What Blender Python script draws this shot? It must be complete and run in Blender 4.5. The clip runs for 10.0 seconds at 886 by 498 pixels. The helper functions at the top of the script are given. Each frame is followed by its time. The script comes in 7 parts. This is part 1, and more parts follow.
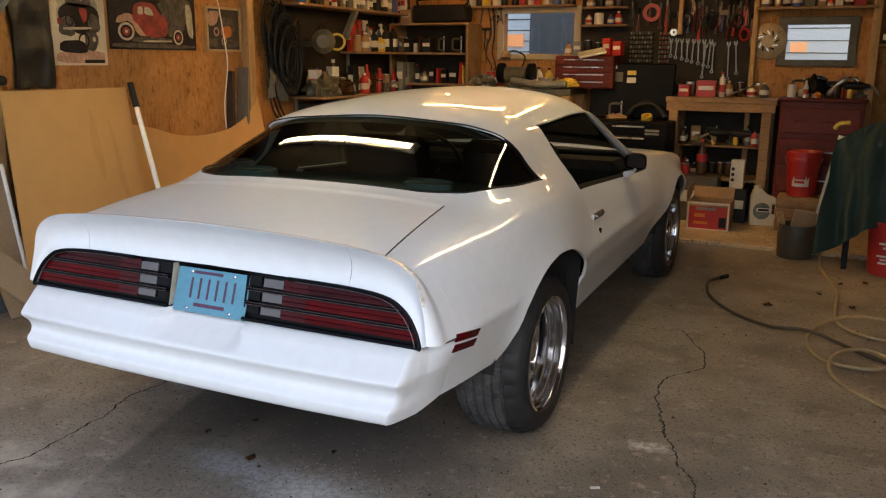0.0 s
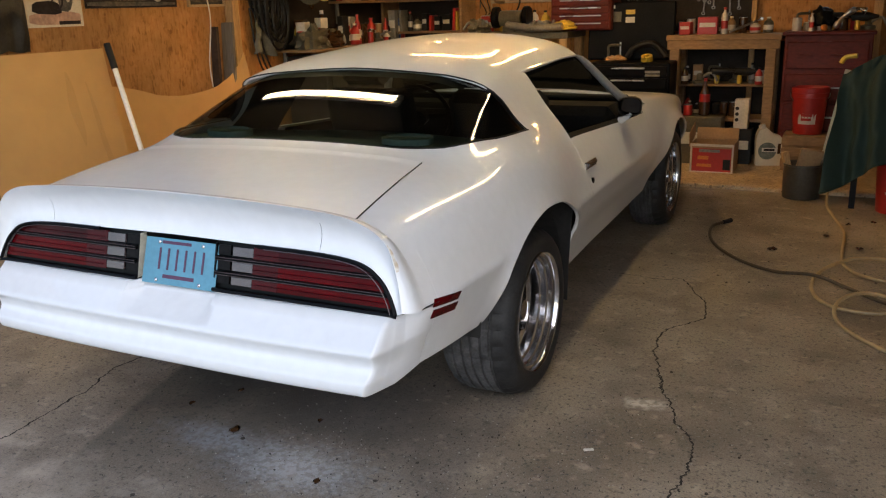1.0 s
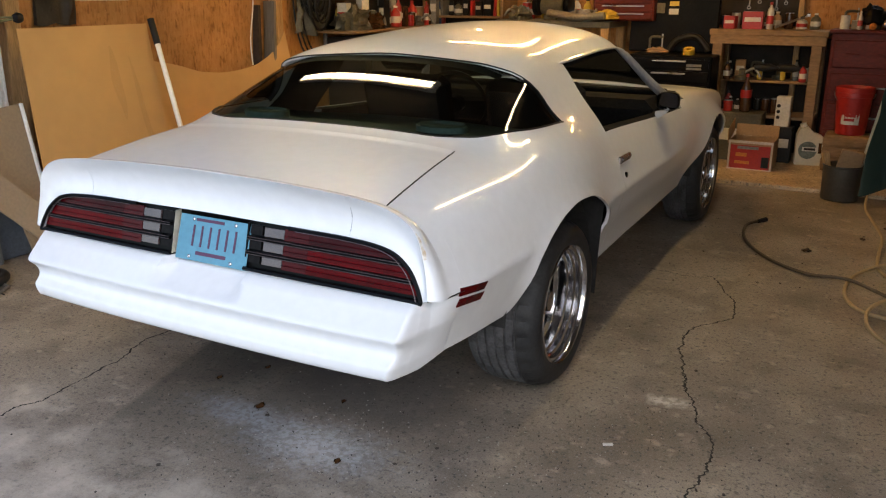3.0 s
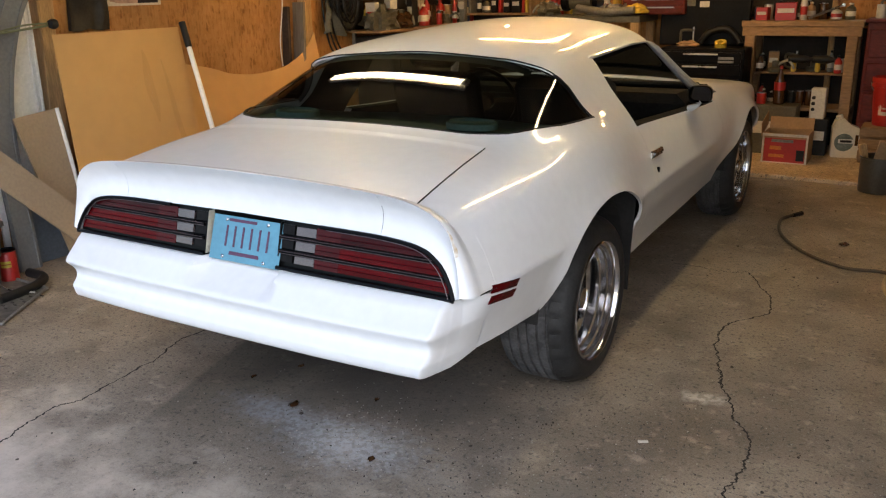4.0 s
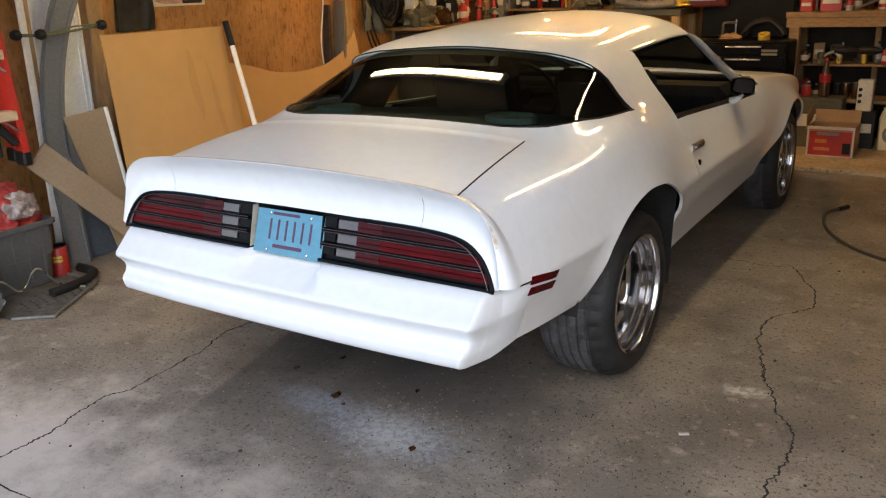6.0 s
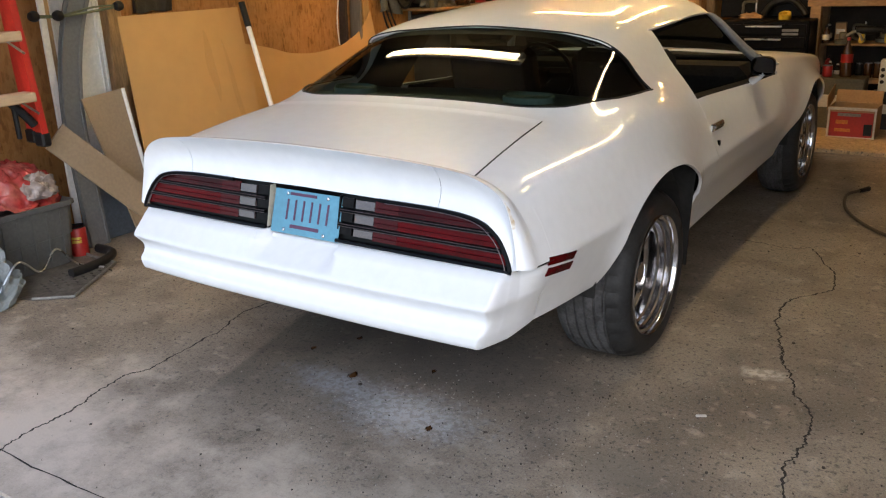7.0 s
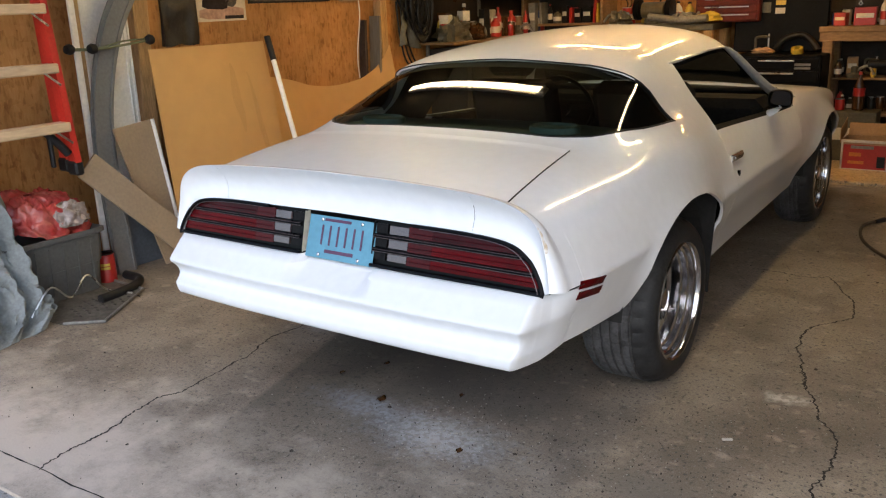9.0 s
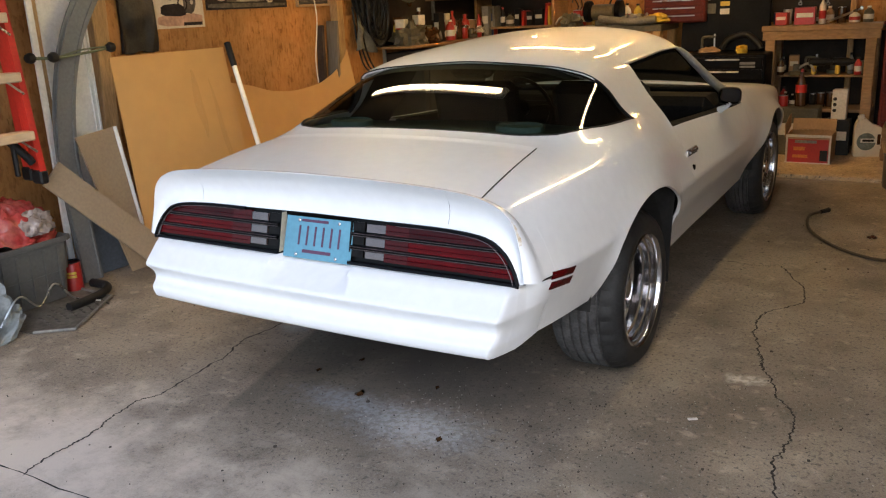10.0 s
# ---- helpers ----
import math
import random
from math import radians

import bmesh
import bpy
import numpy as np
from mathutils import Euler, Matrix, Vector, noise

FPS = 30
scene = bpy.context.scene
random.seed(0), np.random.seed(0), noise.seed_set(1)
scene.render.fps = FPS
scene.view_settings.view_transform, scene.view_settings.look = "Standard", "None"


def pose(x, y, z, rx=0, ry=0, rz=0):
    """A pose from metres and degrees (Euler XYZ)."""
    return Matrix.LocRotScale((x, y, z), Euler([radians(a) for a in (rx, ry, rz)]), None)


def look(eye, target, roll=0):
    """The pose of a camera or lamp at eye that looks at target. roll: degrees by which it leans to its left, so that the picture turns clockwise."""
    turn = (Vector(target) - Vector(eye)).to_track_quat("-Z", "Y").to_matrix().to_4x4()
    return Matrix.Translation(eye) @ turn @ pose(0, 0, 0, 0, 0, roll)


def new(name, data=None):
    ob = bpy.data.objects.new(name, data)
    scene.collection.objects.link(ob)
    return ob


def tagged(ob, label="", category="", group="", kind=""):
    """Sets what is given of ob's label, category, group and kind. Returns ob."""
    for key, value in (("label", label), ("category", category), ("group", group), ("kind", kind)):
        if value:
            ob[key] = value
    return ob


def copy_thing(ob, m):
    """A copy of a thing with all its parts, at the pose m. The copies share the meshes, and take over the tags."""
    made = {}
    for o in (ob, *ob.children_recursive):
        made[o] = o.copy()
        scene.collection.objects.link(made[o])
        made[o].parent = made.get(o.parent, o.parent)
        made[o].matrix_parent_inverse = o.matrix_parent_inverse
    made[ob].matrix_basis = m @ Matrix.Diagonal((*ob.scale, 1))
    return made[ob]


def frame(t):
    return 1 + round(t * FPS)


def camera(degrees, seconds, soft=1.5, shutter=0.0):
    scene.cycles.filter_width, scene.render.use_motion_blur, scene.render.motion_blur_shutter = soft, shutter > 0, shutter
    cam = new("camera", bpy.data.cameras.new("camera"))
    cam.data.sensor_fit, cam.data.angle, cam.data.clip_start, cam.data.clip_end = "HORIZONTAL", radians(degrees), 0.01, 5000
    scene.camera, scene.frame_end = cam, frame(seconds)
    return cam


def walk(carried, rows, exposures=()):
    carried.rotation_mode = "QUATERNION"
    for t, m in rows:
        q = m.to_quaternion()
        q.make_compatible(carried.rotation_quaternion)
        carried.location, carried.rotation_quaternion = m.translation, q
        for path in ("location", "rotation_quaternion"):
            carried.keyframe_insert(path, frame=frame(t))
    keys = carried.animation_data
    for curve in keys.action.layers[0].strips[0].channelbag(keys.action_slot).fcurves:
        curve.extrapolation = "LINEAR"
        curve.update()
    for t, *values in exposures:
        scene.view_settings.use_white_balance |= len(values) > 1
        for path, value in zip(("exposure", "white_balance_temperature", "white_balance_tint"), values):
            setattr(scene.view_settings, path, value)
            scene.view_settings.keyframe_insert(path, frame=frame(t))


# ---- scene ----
cam = camera(55.8, 10.0, soft=1.2)
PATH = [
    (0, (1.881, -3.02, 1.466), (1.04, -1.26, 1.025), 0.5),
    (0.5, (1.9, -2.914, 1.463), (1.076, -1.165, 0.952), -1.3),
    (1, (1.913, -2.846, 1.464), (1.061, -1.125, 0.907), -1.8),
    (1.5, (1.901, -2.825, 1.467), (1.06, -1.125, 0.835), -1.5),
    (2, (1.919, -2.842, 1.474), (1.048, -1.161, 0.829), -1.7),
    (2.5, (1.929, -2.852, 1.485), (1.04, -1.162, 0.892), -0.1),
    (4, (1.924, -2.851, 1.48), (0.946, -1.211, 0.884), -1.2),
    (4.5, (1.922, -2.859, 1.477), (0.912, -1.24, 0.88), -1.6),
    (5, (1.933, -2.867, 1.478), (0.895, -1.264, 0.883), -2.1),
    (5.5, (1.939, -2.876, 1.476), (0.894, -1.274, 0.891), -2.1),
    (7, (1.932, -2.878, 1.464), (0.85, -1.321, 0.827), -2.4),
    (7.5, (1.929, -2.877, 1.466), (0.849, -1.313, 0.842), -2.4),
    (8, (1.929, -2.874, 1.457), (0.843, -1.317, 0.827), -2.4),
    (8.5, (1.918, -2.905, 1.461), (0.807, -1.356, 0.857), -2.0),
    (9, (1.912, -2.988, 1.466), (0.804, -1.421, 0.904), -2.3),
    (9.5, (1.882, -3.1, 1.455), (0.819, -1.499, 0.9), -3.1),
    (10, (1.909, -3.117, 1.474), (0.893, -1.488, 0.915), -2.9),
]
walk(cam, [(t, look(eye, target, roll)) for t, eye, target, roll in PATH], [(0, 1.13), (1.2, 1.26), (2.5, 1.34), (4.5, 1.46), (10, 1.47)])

# ---- world, daylight and lamps ----
world = bpy.data.worlds.new("world")
scene.world = world
world.use_nodes = True
wn = world.node_tree
sky = wn.nodes.new("ShaderNodeTexSky")
sky.sky_type, sky.sun_disc = "NISHITA", False
sky.sun_elevation, sky.sun_rotation = radians(38), radians(150)
sky.air_density, sky.dust_density, sky.ozone_density = 1.0, 1.2, 2.2
wn.nodes["Background"].inputs["Strength"].default_value = 0.15
wn.links.new(sky.outputs["Color"], wn.nodes["Background"].inputs["Color"])

sun_data = bpy.data.lights.new("sun", "SUN")
sun_data.energy, sun_data.angle, sun_data.color = 1.0, radians(12), (1.0, 0.97, 0.93)
sun = new("sun", sun_data)
sun.matrix_world = look((0, 0, 20), (-6, -17.5, 0))

# ---- materials ----
MATS = {}


def material(name, base, rough=0.6, metal=0.0, vary=0.12, scale=6.0, fine=60.0, bump=0.1, coat=0.0, second=None,
             spots=0.0, stretch=(1, 1, 1), rand=0.0, alpha=1.0, transmission=0.0, spec=0.5, dust=0.0):
    """A surface with coarse and fine variation in colour, gloss and relief."""
    if name in MATS:
        return MATS[name]
    m = bpy.data.materials.new(name)
    m.use_nodes = True
    nt = m.node_tree
    N, L = nt.nodes, nt.links
    b = N["Principled BSDF"]
    tc = N.new("ShaderNodeTexCoord")
    mp = N.new("ShaderNodeMapping")
    mp.inputs["Scale"].default_value = stretch
    L.new(tc.outputs["Object"], mp.inputs["Vector"])
    n1 = N.new("ShaderNodeTexNoise")
    n1.inputs["Scale"].default_value, n1.inputs["Detail"].default_value = scale, 6
    n2 = N.new("ShaderNodeTexNoise")
    n2.inputs["Scale"].default_value, n2.inputs["Detail"].default_value = fine, 4
    L.new(mp.outputs[0], n1.inputs["Vector"])
    L.new(mp.outputs[0], n2.inputs["Vector"])
    ramp = N.new("ShaderNodeMapRange")
    ramp.inputs["From Min"].default_value, ramp.inputs["From Max"].default_value = 0.35, 0.65
    L.new(n1.outputs["Fac"], ramp.inputs["Value"])
    mix = N.new("ShaderNodeMix")
    mix.data_type = "RGBA"
    dark = second or tuple(c * (1 - vary) for c in base)
    mix.inputs["A"].default_value, mix.inputs["B"].default_value = (*base, 1), (*dark, 1)
    L.new(ramp.outputs[0], mix.inputs["Factor"])
    hsv = N.new("ShaderNodeHueSaturation")
    L.new(mix.outputs["Result"], hsv.inputs["Color"])
    val = N.new("ShaderNodeMapRange")
    val.inputs["From Min"].default_value, val.inputs["From Max"].default_value = 0.3, 0.7
    val.inputs["To Min"].default_value, val.inputs["To Max"].default_value = 1 - vary, 1 + vary * 0.6
    L.new(n2.outputs["Fac"], val.inputs["Value"])
    out = val.outputs[0]
    if rand:
        oi = N.new("ShaderNodeObjectInfo")
        rr = N.new("ShaderNodeMapRange")
        rr.inputs["To Min"].default_value, rr.inputs["To Max"].default_value = 1 - rand, 1 + rand
        L.new(oi.outputs["Random"], rr.inputs["Value"])
        mu = N.new("ShaderNodeMath")
        mu.operation = "MULTIPLY"
        L.new(out, mu.inputs[0])
        L.new(rr.outputs[0], mu.inputs[1])
        out = mu.outputs[0]
    L.new(out, hsv.inputs["Value"])
    L.new(hsv.outputs[0], b.inputs["Base Color"])
    rg = N.new("ShaderNodeMapRange")
    rg.inputs["To Min"].default_value, rg.inputs["To Max"].default_value = max(0.02, rough * 0.8), min(1, rough * 1.2)
    L.new(n1.outputs["Fac"], rg.inputs["Value"])
    L.new(rg.outputs[0], b.inputs["Roughness"])
    b.inputs["Metallic"].default_value = metal
    b.inputs["Coat Weight"].default_value = coat
    b.inputs["Coat Roughness"].default_value = 0.05
    b.inputs["Specular IOR Level"].default_value = spec
    b.inputs["Transmission Weight"].default_value = transmission
    b.inputs["Alpha"].default_value = alpha
    if bump:
        bp = N.new("ShaderNodeBump")
        bp.inputs["Strength"].default_value, bp.inputs["Distance"].default_value = bump, 0.01
        L.new(n2.outputs["Fac"], bp.inputs["Height"])
        L.new(bp.outputs[0], b.inputs["Normal"])
    MATS[name] = m
    return m


def concrete(name, base, stain, patches=()):
    """Worn garage slab: blotches, oil marks, pale paint dust, fine grit; patches can also carry painted light or shade.
    """
    m = material(name, base, rough=0.6, vary=0.22, scale=2.2, fine=110, bump=0.14, second=tuple(c * 0.72 for c in base))
    nt = m.node_tree
    N, L = nt.nodes, nt.links
    b, hsv = N["Principled BSDF"], next(n for n in N if n.type == "HUE_SAT")
    tc = next(n for n in N if n.type == "TEX_COORD")
    prev = hsv.outputs[0]
    for scale, lo, hi, col, amount in ((1.1, 0.48, 0.70, stain, 0.7), (4.5, 0.54, 0.66, stain, 0.45), (6.0, 0.60, 0.70, tuple(c * 1.35 for c in base), 0.5), (24, 0.62, 0.68, (0.07, 0.058, 0.046), 0.6), (60, 0.58, 0.64, (0.05, 0.043, 0.036), 0.75), (16, 0.60, 0.70, tuple(c * 1.5 for c in base), 0.5), (85, 0.60, 0.68, (0.36, 0.33, 0.30), 0.4),
                                          (190, 0.55, 0.63, (0.06, 0.05, 0.04), 0.45), (240, 0.58, 0.64, (0.36, 0.33, 0.29), 0.35)):
        n = N.new("ShaderNodeTexNoise")
        n.inputs["Scale"].default_value, n.inputs["Detail"].default_value = scale, 5
        L.new(tc.outputs["Object"], n.inputs["Vector"])
        r = N.new("ShaderNodeMapRange")
        r.inputs["From Min"].default_value, r.inputs["From Max"].default_value = lo, hi
        r.inputs["To Max"].default_value = amount
        L.new(n.outputs["Fac"], r.inputs["Value"])
        x = N.new("ShaderNodeMix")
        x.data_type = "RGBA"
        x.inputs["B"].default_value = (*col, 1)
        L.new(r.outputs[0], x.inputs["Factor"])
        L.new(prev, x.inputs["A"])
        prev = x.outputs["Result"]
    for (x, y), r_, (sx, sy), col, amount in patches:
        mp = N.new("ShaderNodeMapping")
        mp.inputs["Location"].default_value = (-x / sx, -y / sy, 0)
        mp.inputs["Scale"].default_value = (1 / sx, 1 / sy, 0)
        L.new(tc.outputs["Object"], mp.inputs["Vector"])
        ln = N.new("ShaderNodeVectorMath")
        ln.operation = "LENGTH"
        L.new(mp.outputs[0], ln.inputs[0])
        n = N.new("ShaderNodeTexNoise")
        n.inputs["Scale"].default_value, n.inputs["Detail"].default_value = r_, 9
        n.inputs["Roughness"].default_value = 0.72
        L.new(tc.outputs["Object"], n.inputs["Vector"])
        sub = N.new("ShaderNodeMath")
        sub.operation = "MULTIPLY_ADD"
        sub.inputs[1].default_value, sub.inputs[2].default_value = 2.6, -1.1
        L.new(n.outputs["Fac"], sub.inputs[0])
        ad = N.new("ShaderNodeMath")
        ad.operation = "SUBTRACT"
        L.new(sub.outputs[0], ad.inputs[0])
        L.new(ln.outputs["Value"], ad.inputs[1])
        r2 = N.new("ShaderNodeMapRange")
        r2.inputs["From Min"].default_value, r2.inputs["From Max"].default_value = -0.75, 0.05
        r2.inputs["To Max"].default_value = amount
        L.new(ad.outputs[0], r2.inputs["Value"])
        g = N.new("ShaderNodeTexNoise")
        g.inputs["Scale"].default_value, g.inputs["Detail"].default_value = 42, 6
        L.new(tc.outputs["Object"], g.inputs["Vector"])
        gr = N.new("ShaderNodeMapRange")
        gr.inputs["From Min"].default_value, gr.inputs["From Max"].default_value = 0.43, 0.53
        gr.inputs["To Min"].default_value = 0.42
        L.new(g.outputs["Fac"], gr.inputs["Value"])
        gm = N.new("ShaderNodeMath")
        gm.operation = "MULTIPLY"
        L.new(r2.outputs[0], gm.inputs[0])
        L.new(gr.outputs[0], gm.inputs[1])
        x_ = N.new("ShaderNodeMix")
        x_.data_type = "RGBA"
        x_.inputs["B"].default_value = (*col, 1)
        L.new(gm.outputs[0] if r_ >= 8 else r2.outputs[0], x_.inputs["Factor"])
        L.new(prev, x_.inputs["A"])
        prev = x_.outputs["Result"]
    L.new(prev, b.inputs["Base Color"])
    return m


def osb(name, base):
    """Oriented strand board: overlapping upright flakes in many tones."""
    m = bpy.data.materials.new(name)
    m.use_nodes = True
    N, L = m.node_tree.nodes, m.node_tree.links
    b = N["Principled BSDF"]
    tc = N.new("ShaderNodeTexCoord")
    prev = None
    for s, rot in (((34, 34, 13), 0.35), ((46, 46, 11), -0.55), ((24, 24, 30), 1.0), ((70, 70, 20), 0.2)):
        mp = N.new("ShaderNodeMapping")
        mp.inputs["Scale"].default_value = s
        mp.inputs["Rotation"].default_value = (rot, rot, 0)
        L.new(tc.outputs["Object"], mp.inputs["Vector"])
        v = N.new("ShaderNodeTexVoronoi")
        v.inputs["Scale"].default_value = 1.0
        L.new(mp.outputs[0], v.inputs["Vector"])
        sep = N.new("ShaderNodeSeparateColor")
        L.new(v.outputs["Color"], sep.inputs[0])
        if prev is None:
            prev = sep.outputs[0]
        else:
            a = N.new("ShaderNodeMix")
            a.inputs["Factor"].default_value = 0.42
            L.new(prev, a.inputs["A"])
            L.new(sep.outputs[0], a.inputs["B"])
            prev = a.outputs["Result"]
    grain = N.new("ShaderNodeTexNoise")
    mp = N.new("ShaderNodeMapping")
    mp.inputs["Scale"].default_value = (60, 60, 5)
    L.new(tc.outputs["Object"], mp.inputs["Vector"])
    L.new(mp.outputs[0], grain.inputs["Vector"])
    grain.inputs["Scale"].default_value, grain.inputs["Detail"].default_value = 1.5, 5
    a = N.new("ShaderNodeMix")
    a.inputs["Factor"].default_value = 0.25
    L.new(prev, a.inputs["A"])
    L.new(grain.outputs["Fac"], a.inputs["B"])
    prev = a.outputs["Result"]
    n2 = N.new("ShaderNodeTexNoise")
    n2.inputs["Scale"].default_value, n2.inputs["Detail"].default_value = 1.6, 5
    L.new(tc.outputs["Object"], n2.inputs["Vector"])
    cr = N.new("ShaderNodeValToRGB")
    e = cr.color_ramp.elements
    e[0].position, e[0].color = 0.18, (base[0] * 0.55, base[1] * 0.48, base[2] * 0.42, 1)
    e[1].position, e[1].color = 0.78, (base[0] * 1.15, base[1] * 1.22, base[2] * 1.35, 1)
    k = e.new(0.44)
    k.color = (*base, 1)
    L.new(prev, cr.inputs[0])
    hs = N.new("ShaderNodeHueSaturation")
    mr = N.new("ShaderNodeMapRange")
    mr.inputs["From Min"].default_value, mr.inputs["From Max"].default_value = 0.3, 0.7
    mr.inputs["To Min"].default_value, mr.inputs["To Max"].default_value = 0.65, 1.2
    L.new(n2.outputs["Fac"], mr.inputs["Value"])
    L.new(mr.outputs[0], hs.inputs["Value"])
    L.new(cr.outputs[0], hs.inputs["Color"])
    L.new(hs.outputs[0], b.inputs["Base Color"])
    b.inputs["Roughness"].default_value = 0.7
    b.inputs["Specular IOR Level"].default_value = 0.25
    bp = N.new("ShaderNodeBump")
    bp.inputs["Strength"].default_value, bp.inputs["Distance"].default_value = 0.4, 0.008
    L.new(prev, bp.inputs["Height"])
    L.new(bp.outputs[0], b.inputs["Normal"])
    return m


def glow(name, color, strength):
    m = bpy.data.materials.new(name)
    m.use_nodes = True
    b = m.node_tree.nodes["Principled BSDF"]
    b.inputs["Base Color"].default_value = (*color, 1)
    b.inputs["Emission Color"].default_value = (*color, 1)
    b.inputs["Emission Strength"].default_value = strength
    return m


def clear(name, color, rough=0.0):
    """Thin tinted glass: a clear sheet with a real reflection on it."""
    m = bpy.data.materials.new(name)
    m.use_nodes = True
    N, L = m.node_tree.nodes, m.node_tree.links
    N.remove(N["Principled BSDF"])
    tr, gl, fr, mx = N.new("ShaderNodeBsdfTransparent"), N.new("ShaderNodeBsdfGlossy"), N.new("ShaderNodeFresnel"), N.new("ShaderNodeMixShader")
    tr.inputs[0].default_value = (*color, 1)
    gl.inputs["Roughness"].default_value = rough
    fr.inputs["IOR"].default_value = 1.5
    L.new(fr.outputs[0], mx.inputs[0])
    L.new(tr.outputs[0], mx.inputs[1])
    L.new(gl.outputs[0], mx.inputs[2])
    L.new(mx.outputs[0], N["Material Output"].inputs["Surface"])
    return m


M_paint = material("white car paint", (0.735, 0.737, 0.74), rough=0.40, vary=0.03, scale=1.5, fine=25, bump=0.004, coat=0.7)
M_worn = material("chipped paint edge", (0.72, 0.69, 0.63), rough=0.5, vary=0.15, scale=55, fine=140, second=(0.50, 0.38, 0.24))
M_silver = material("dull aluminium paint", (0.42, 0.43, 0.44), rough=0.42, metal=0.5, vary=0.15)
M_black = material("black satin plastic", (0.012, 0.012, 0.013), rough=0.5, vary=0.3, bump=0.03, spec=0.25)
M_gloss = material("black gloss trim", (0.005, 0.005, 0.005), rough=0.3, vary=0.2, bump=0.0, spec=0.07)
M_under = material("underbody", (0.012, 0.011, 0.010), rough=0.9, vary=0.4)
M_rubber = material("tyre rubber", (0.011, 0.011, 0.012), rough=0.6, vary=0.35, scale=9, fine=90, bump=0.1, second=(0.022, 0.022, 0.022), spec=0.35)
M_tread = material("dusty tyre tread", (0.085, 0.083, 0.086), rough=0.75, vary=0.35, scale=12, fine=90, bump=0.12, second=(0.040, 0.039, 0.040), spec=0.3)
M_chrome = material("chrome", (0.58, 0.58, 0.60), rough=0.14, metal=1.0, vary=0.06, bump=0.0)
M_lens = material("red lamp lens", (0.11, 0.002, 0.004), rough=0.2, vary=0.5, scale=7, fine=260, bump=0.03, spec=0.07, stretch=(1, 1, 2.5))
M_lens_pale = material("faded lamp lens", (0.075, 0.007, 0.009), rough=0.25, vary=0.4, scale=5, fine=200, bump=0.04, spec=0.12, stretch=(1, 1, 2.5))
M_lens_dim = material("dark red lamp lens", (0.055, 0.003, 0.005), rough=0.2, vary=0.5, scale=7, fine=260, bump=0.03, spec=0.1, stretch=(1, 1, 3))
M_reverse = material("clear reversing lens", (0.085, 0.060, 0.060), rough=0.25, vary=0.2, fine=260, bump=0.06, coat=0.5)
M_smoke = material("smoked lens", (0.010, 0.009, 0.009), rough=0.35, vary=0.4, spec=0.06)
M_line = material("dull lamp trim line", (0.13, 0.10, 0.10), rough=0.35, metal=0.4, vary=0.2)
M_cream = material("aged cream plastic", (0.55, 0.52, 0.42), rough=0.5, vary=0.15)
M_plate = material("blue number plate", (0.10, 0.275, 0.37), rough=0.45, vary=0.1, scale=12, bump=0.02)
M_plate_ink = material("plate ink", (0.09, 0.03, 0.07), rough=0.5)
M_screen = clear("clear windscreen glass", (0.86, 0.90, 0.86))
M_glass = clear("tinted car glass", (0.36, 0.45, 0.42))
M_mirror = material("mirror glass", (0.035, 0.035, 0.04), rough=0.05, metal=1.0, vary=0.0, bump=0.0)
M_trim = material("black interior vinyl", (0.010, 0.0105, 0.011), rough=0.8, vary=0.25, bump=0.15, spec=0.06)
M_shelf = material("dark green parcel shelf", (0.075, 0.12, 0.105), rough=0.7, vary=0.2, bump=0.2)
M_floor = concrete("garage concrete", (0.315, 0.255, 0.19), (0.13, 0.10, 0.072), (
    # dark patches at (0.2, -0.5) and (0.0, -0.2) paint shade under the car
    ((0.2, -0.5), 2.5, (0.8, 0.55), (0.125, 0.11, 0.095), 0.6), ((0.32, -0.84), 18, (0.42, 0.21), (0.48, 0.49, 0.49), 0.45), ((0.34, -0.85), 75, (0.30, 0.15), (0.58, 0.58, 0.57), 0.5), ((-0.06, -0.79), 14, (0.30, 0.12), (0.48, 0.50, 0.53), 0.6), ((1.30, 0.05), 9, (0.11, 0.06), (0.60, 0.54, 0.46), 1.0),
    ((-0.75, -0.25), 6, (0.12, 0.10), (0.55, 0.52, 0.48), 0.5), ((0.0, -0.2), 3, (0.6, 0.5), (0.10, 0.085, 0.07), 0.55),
    # the two wide pale patches paint daylight falling in at the doorway
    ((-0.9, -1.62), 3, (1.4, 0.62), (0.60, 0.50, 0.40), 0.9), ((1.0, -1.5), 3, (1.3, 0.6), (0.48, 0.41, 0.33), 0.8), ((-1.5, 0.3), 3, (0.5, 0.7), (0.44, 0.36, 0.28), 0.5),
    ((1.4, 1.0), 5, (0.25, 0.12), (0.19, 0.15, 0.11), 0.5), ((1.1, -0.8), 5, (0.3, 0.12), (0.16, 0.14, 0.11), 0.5)))


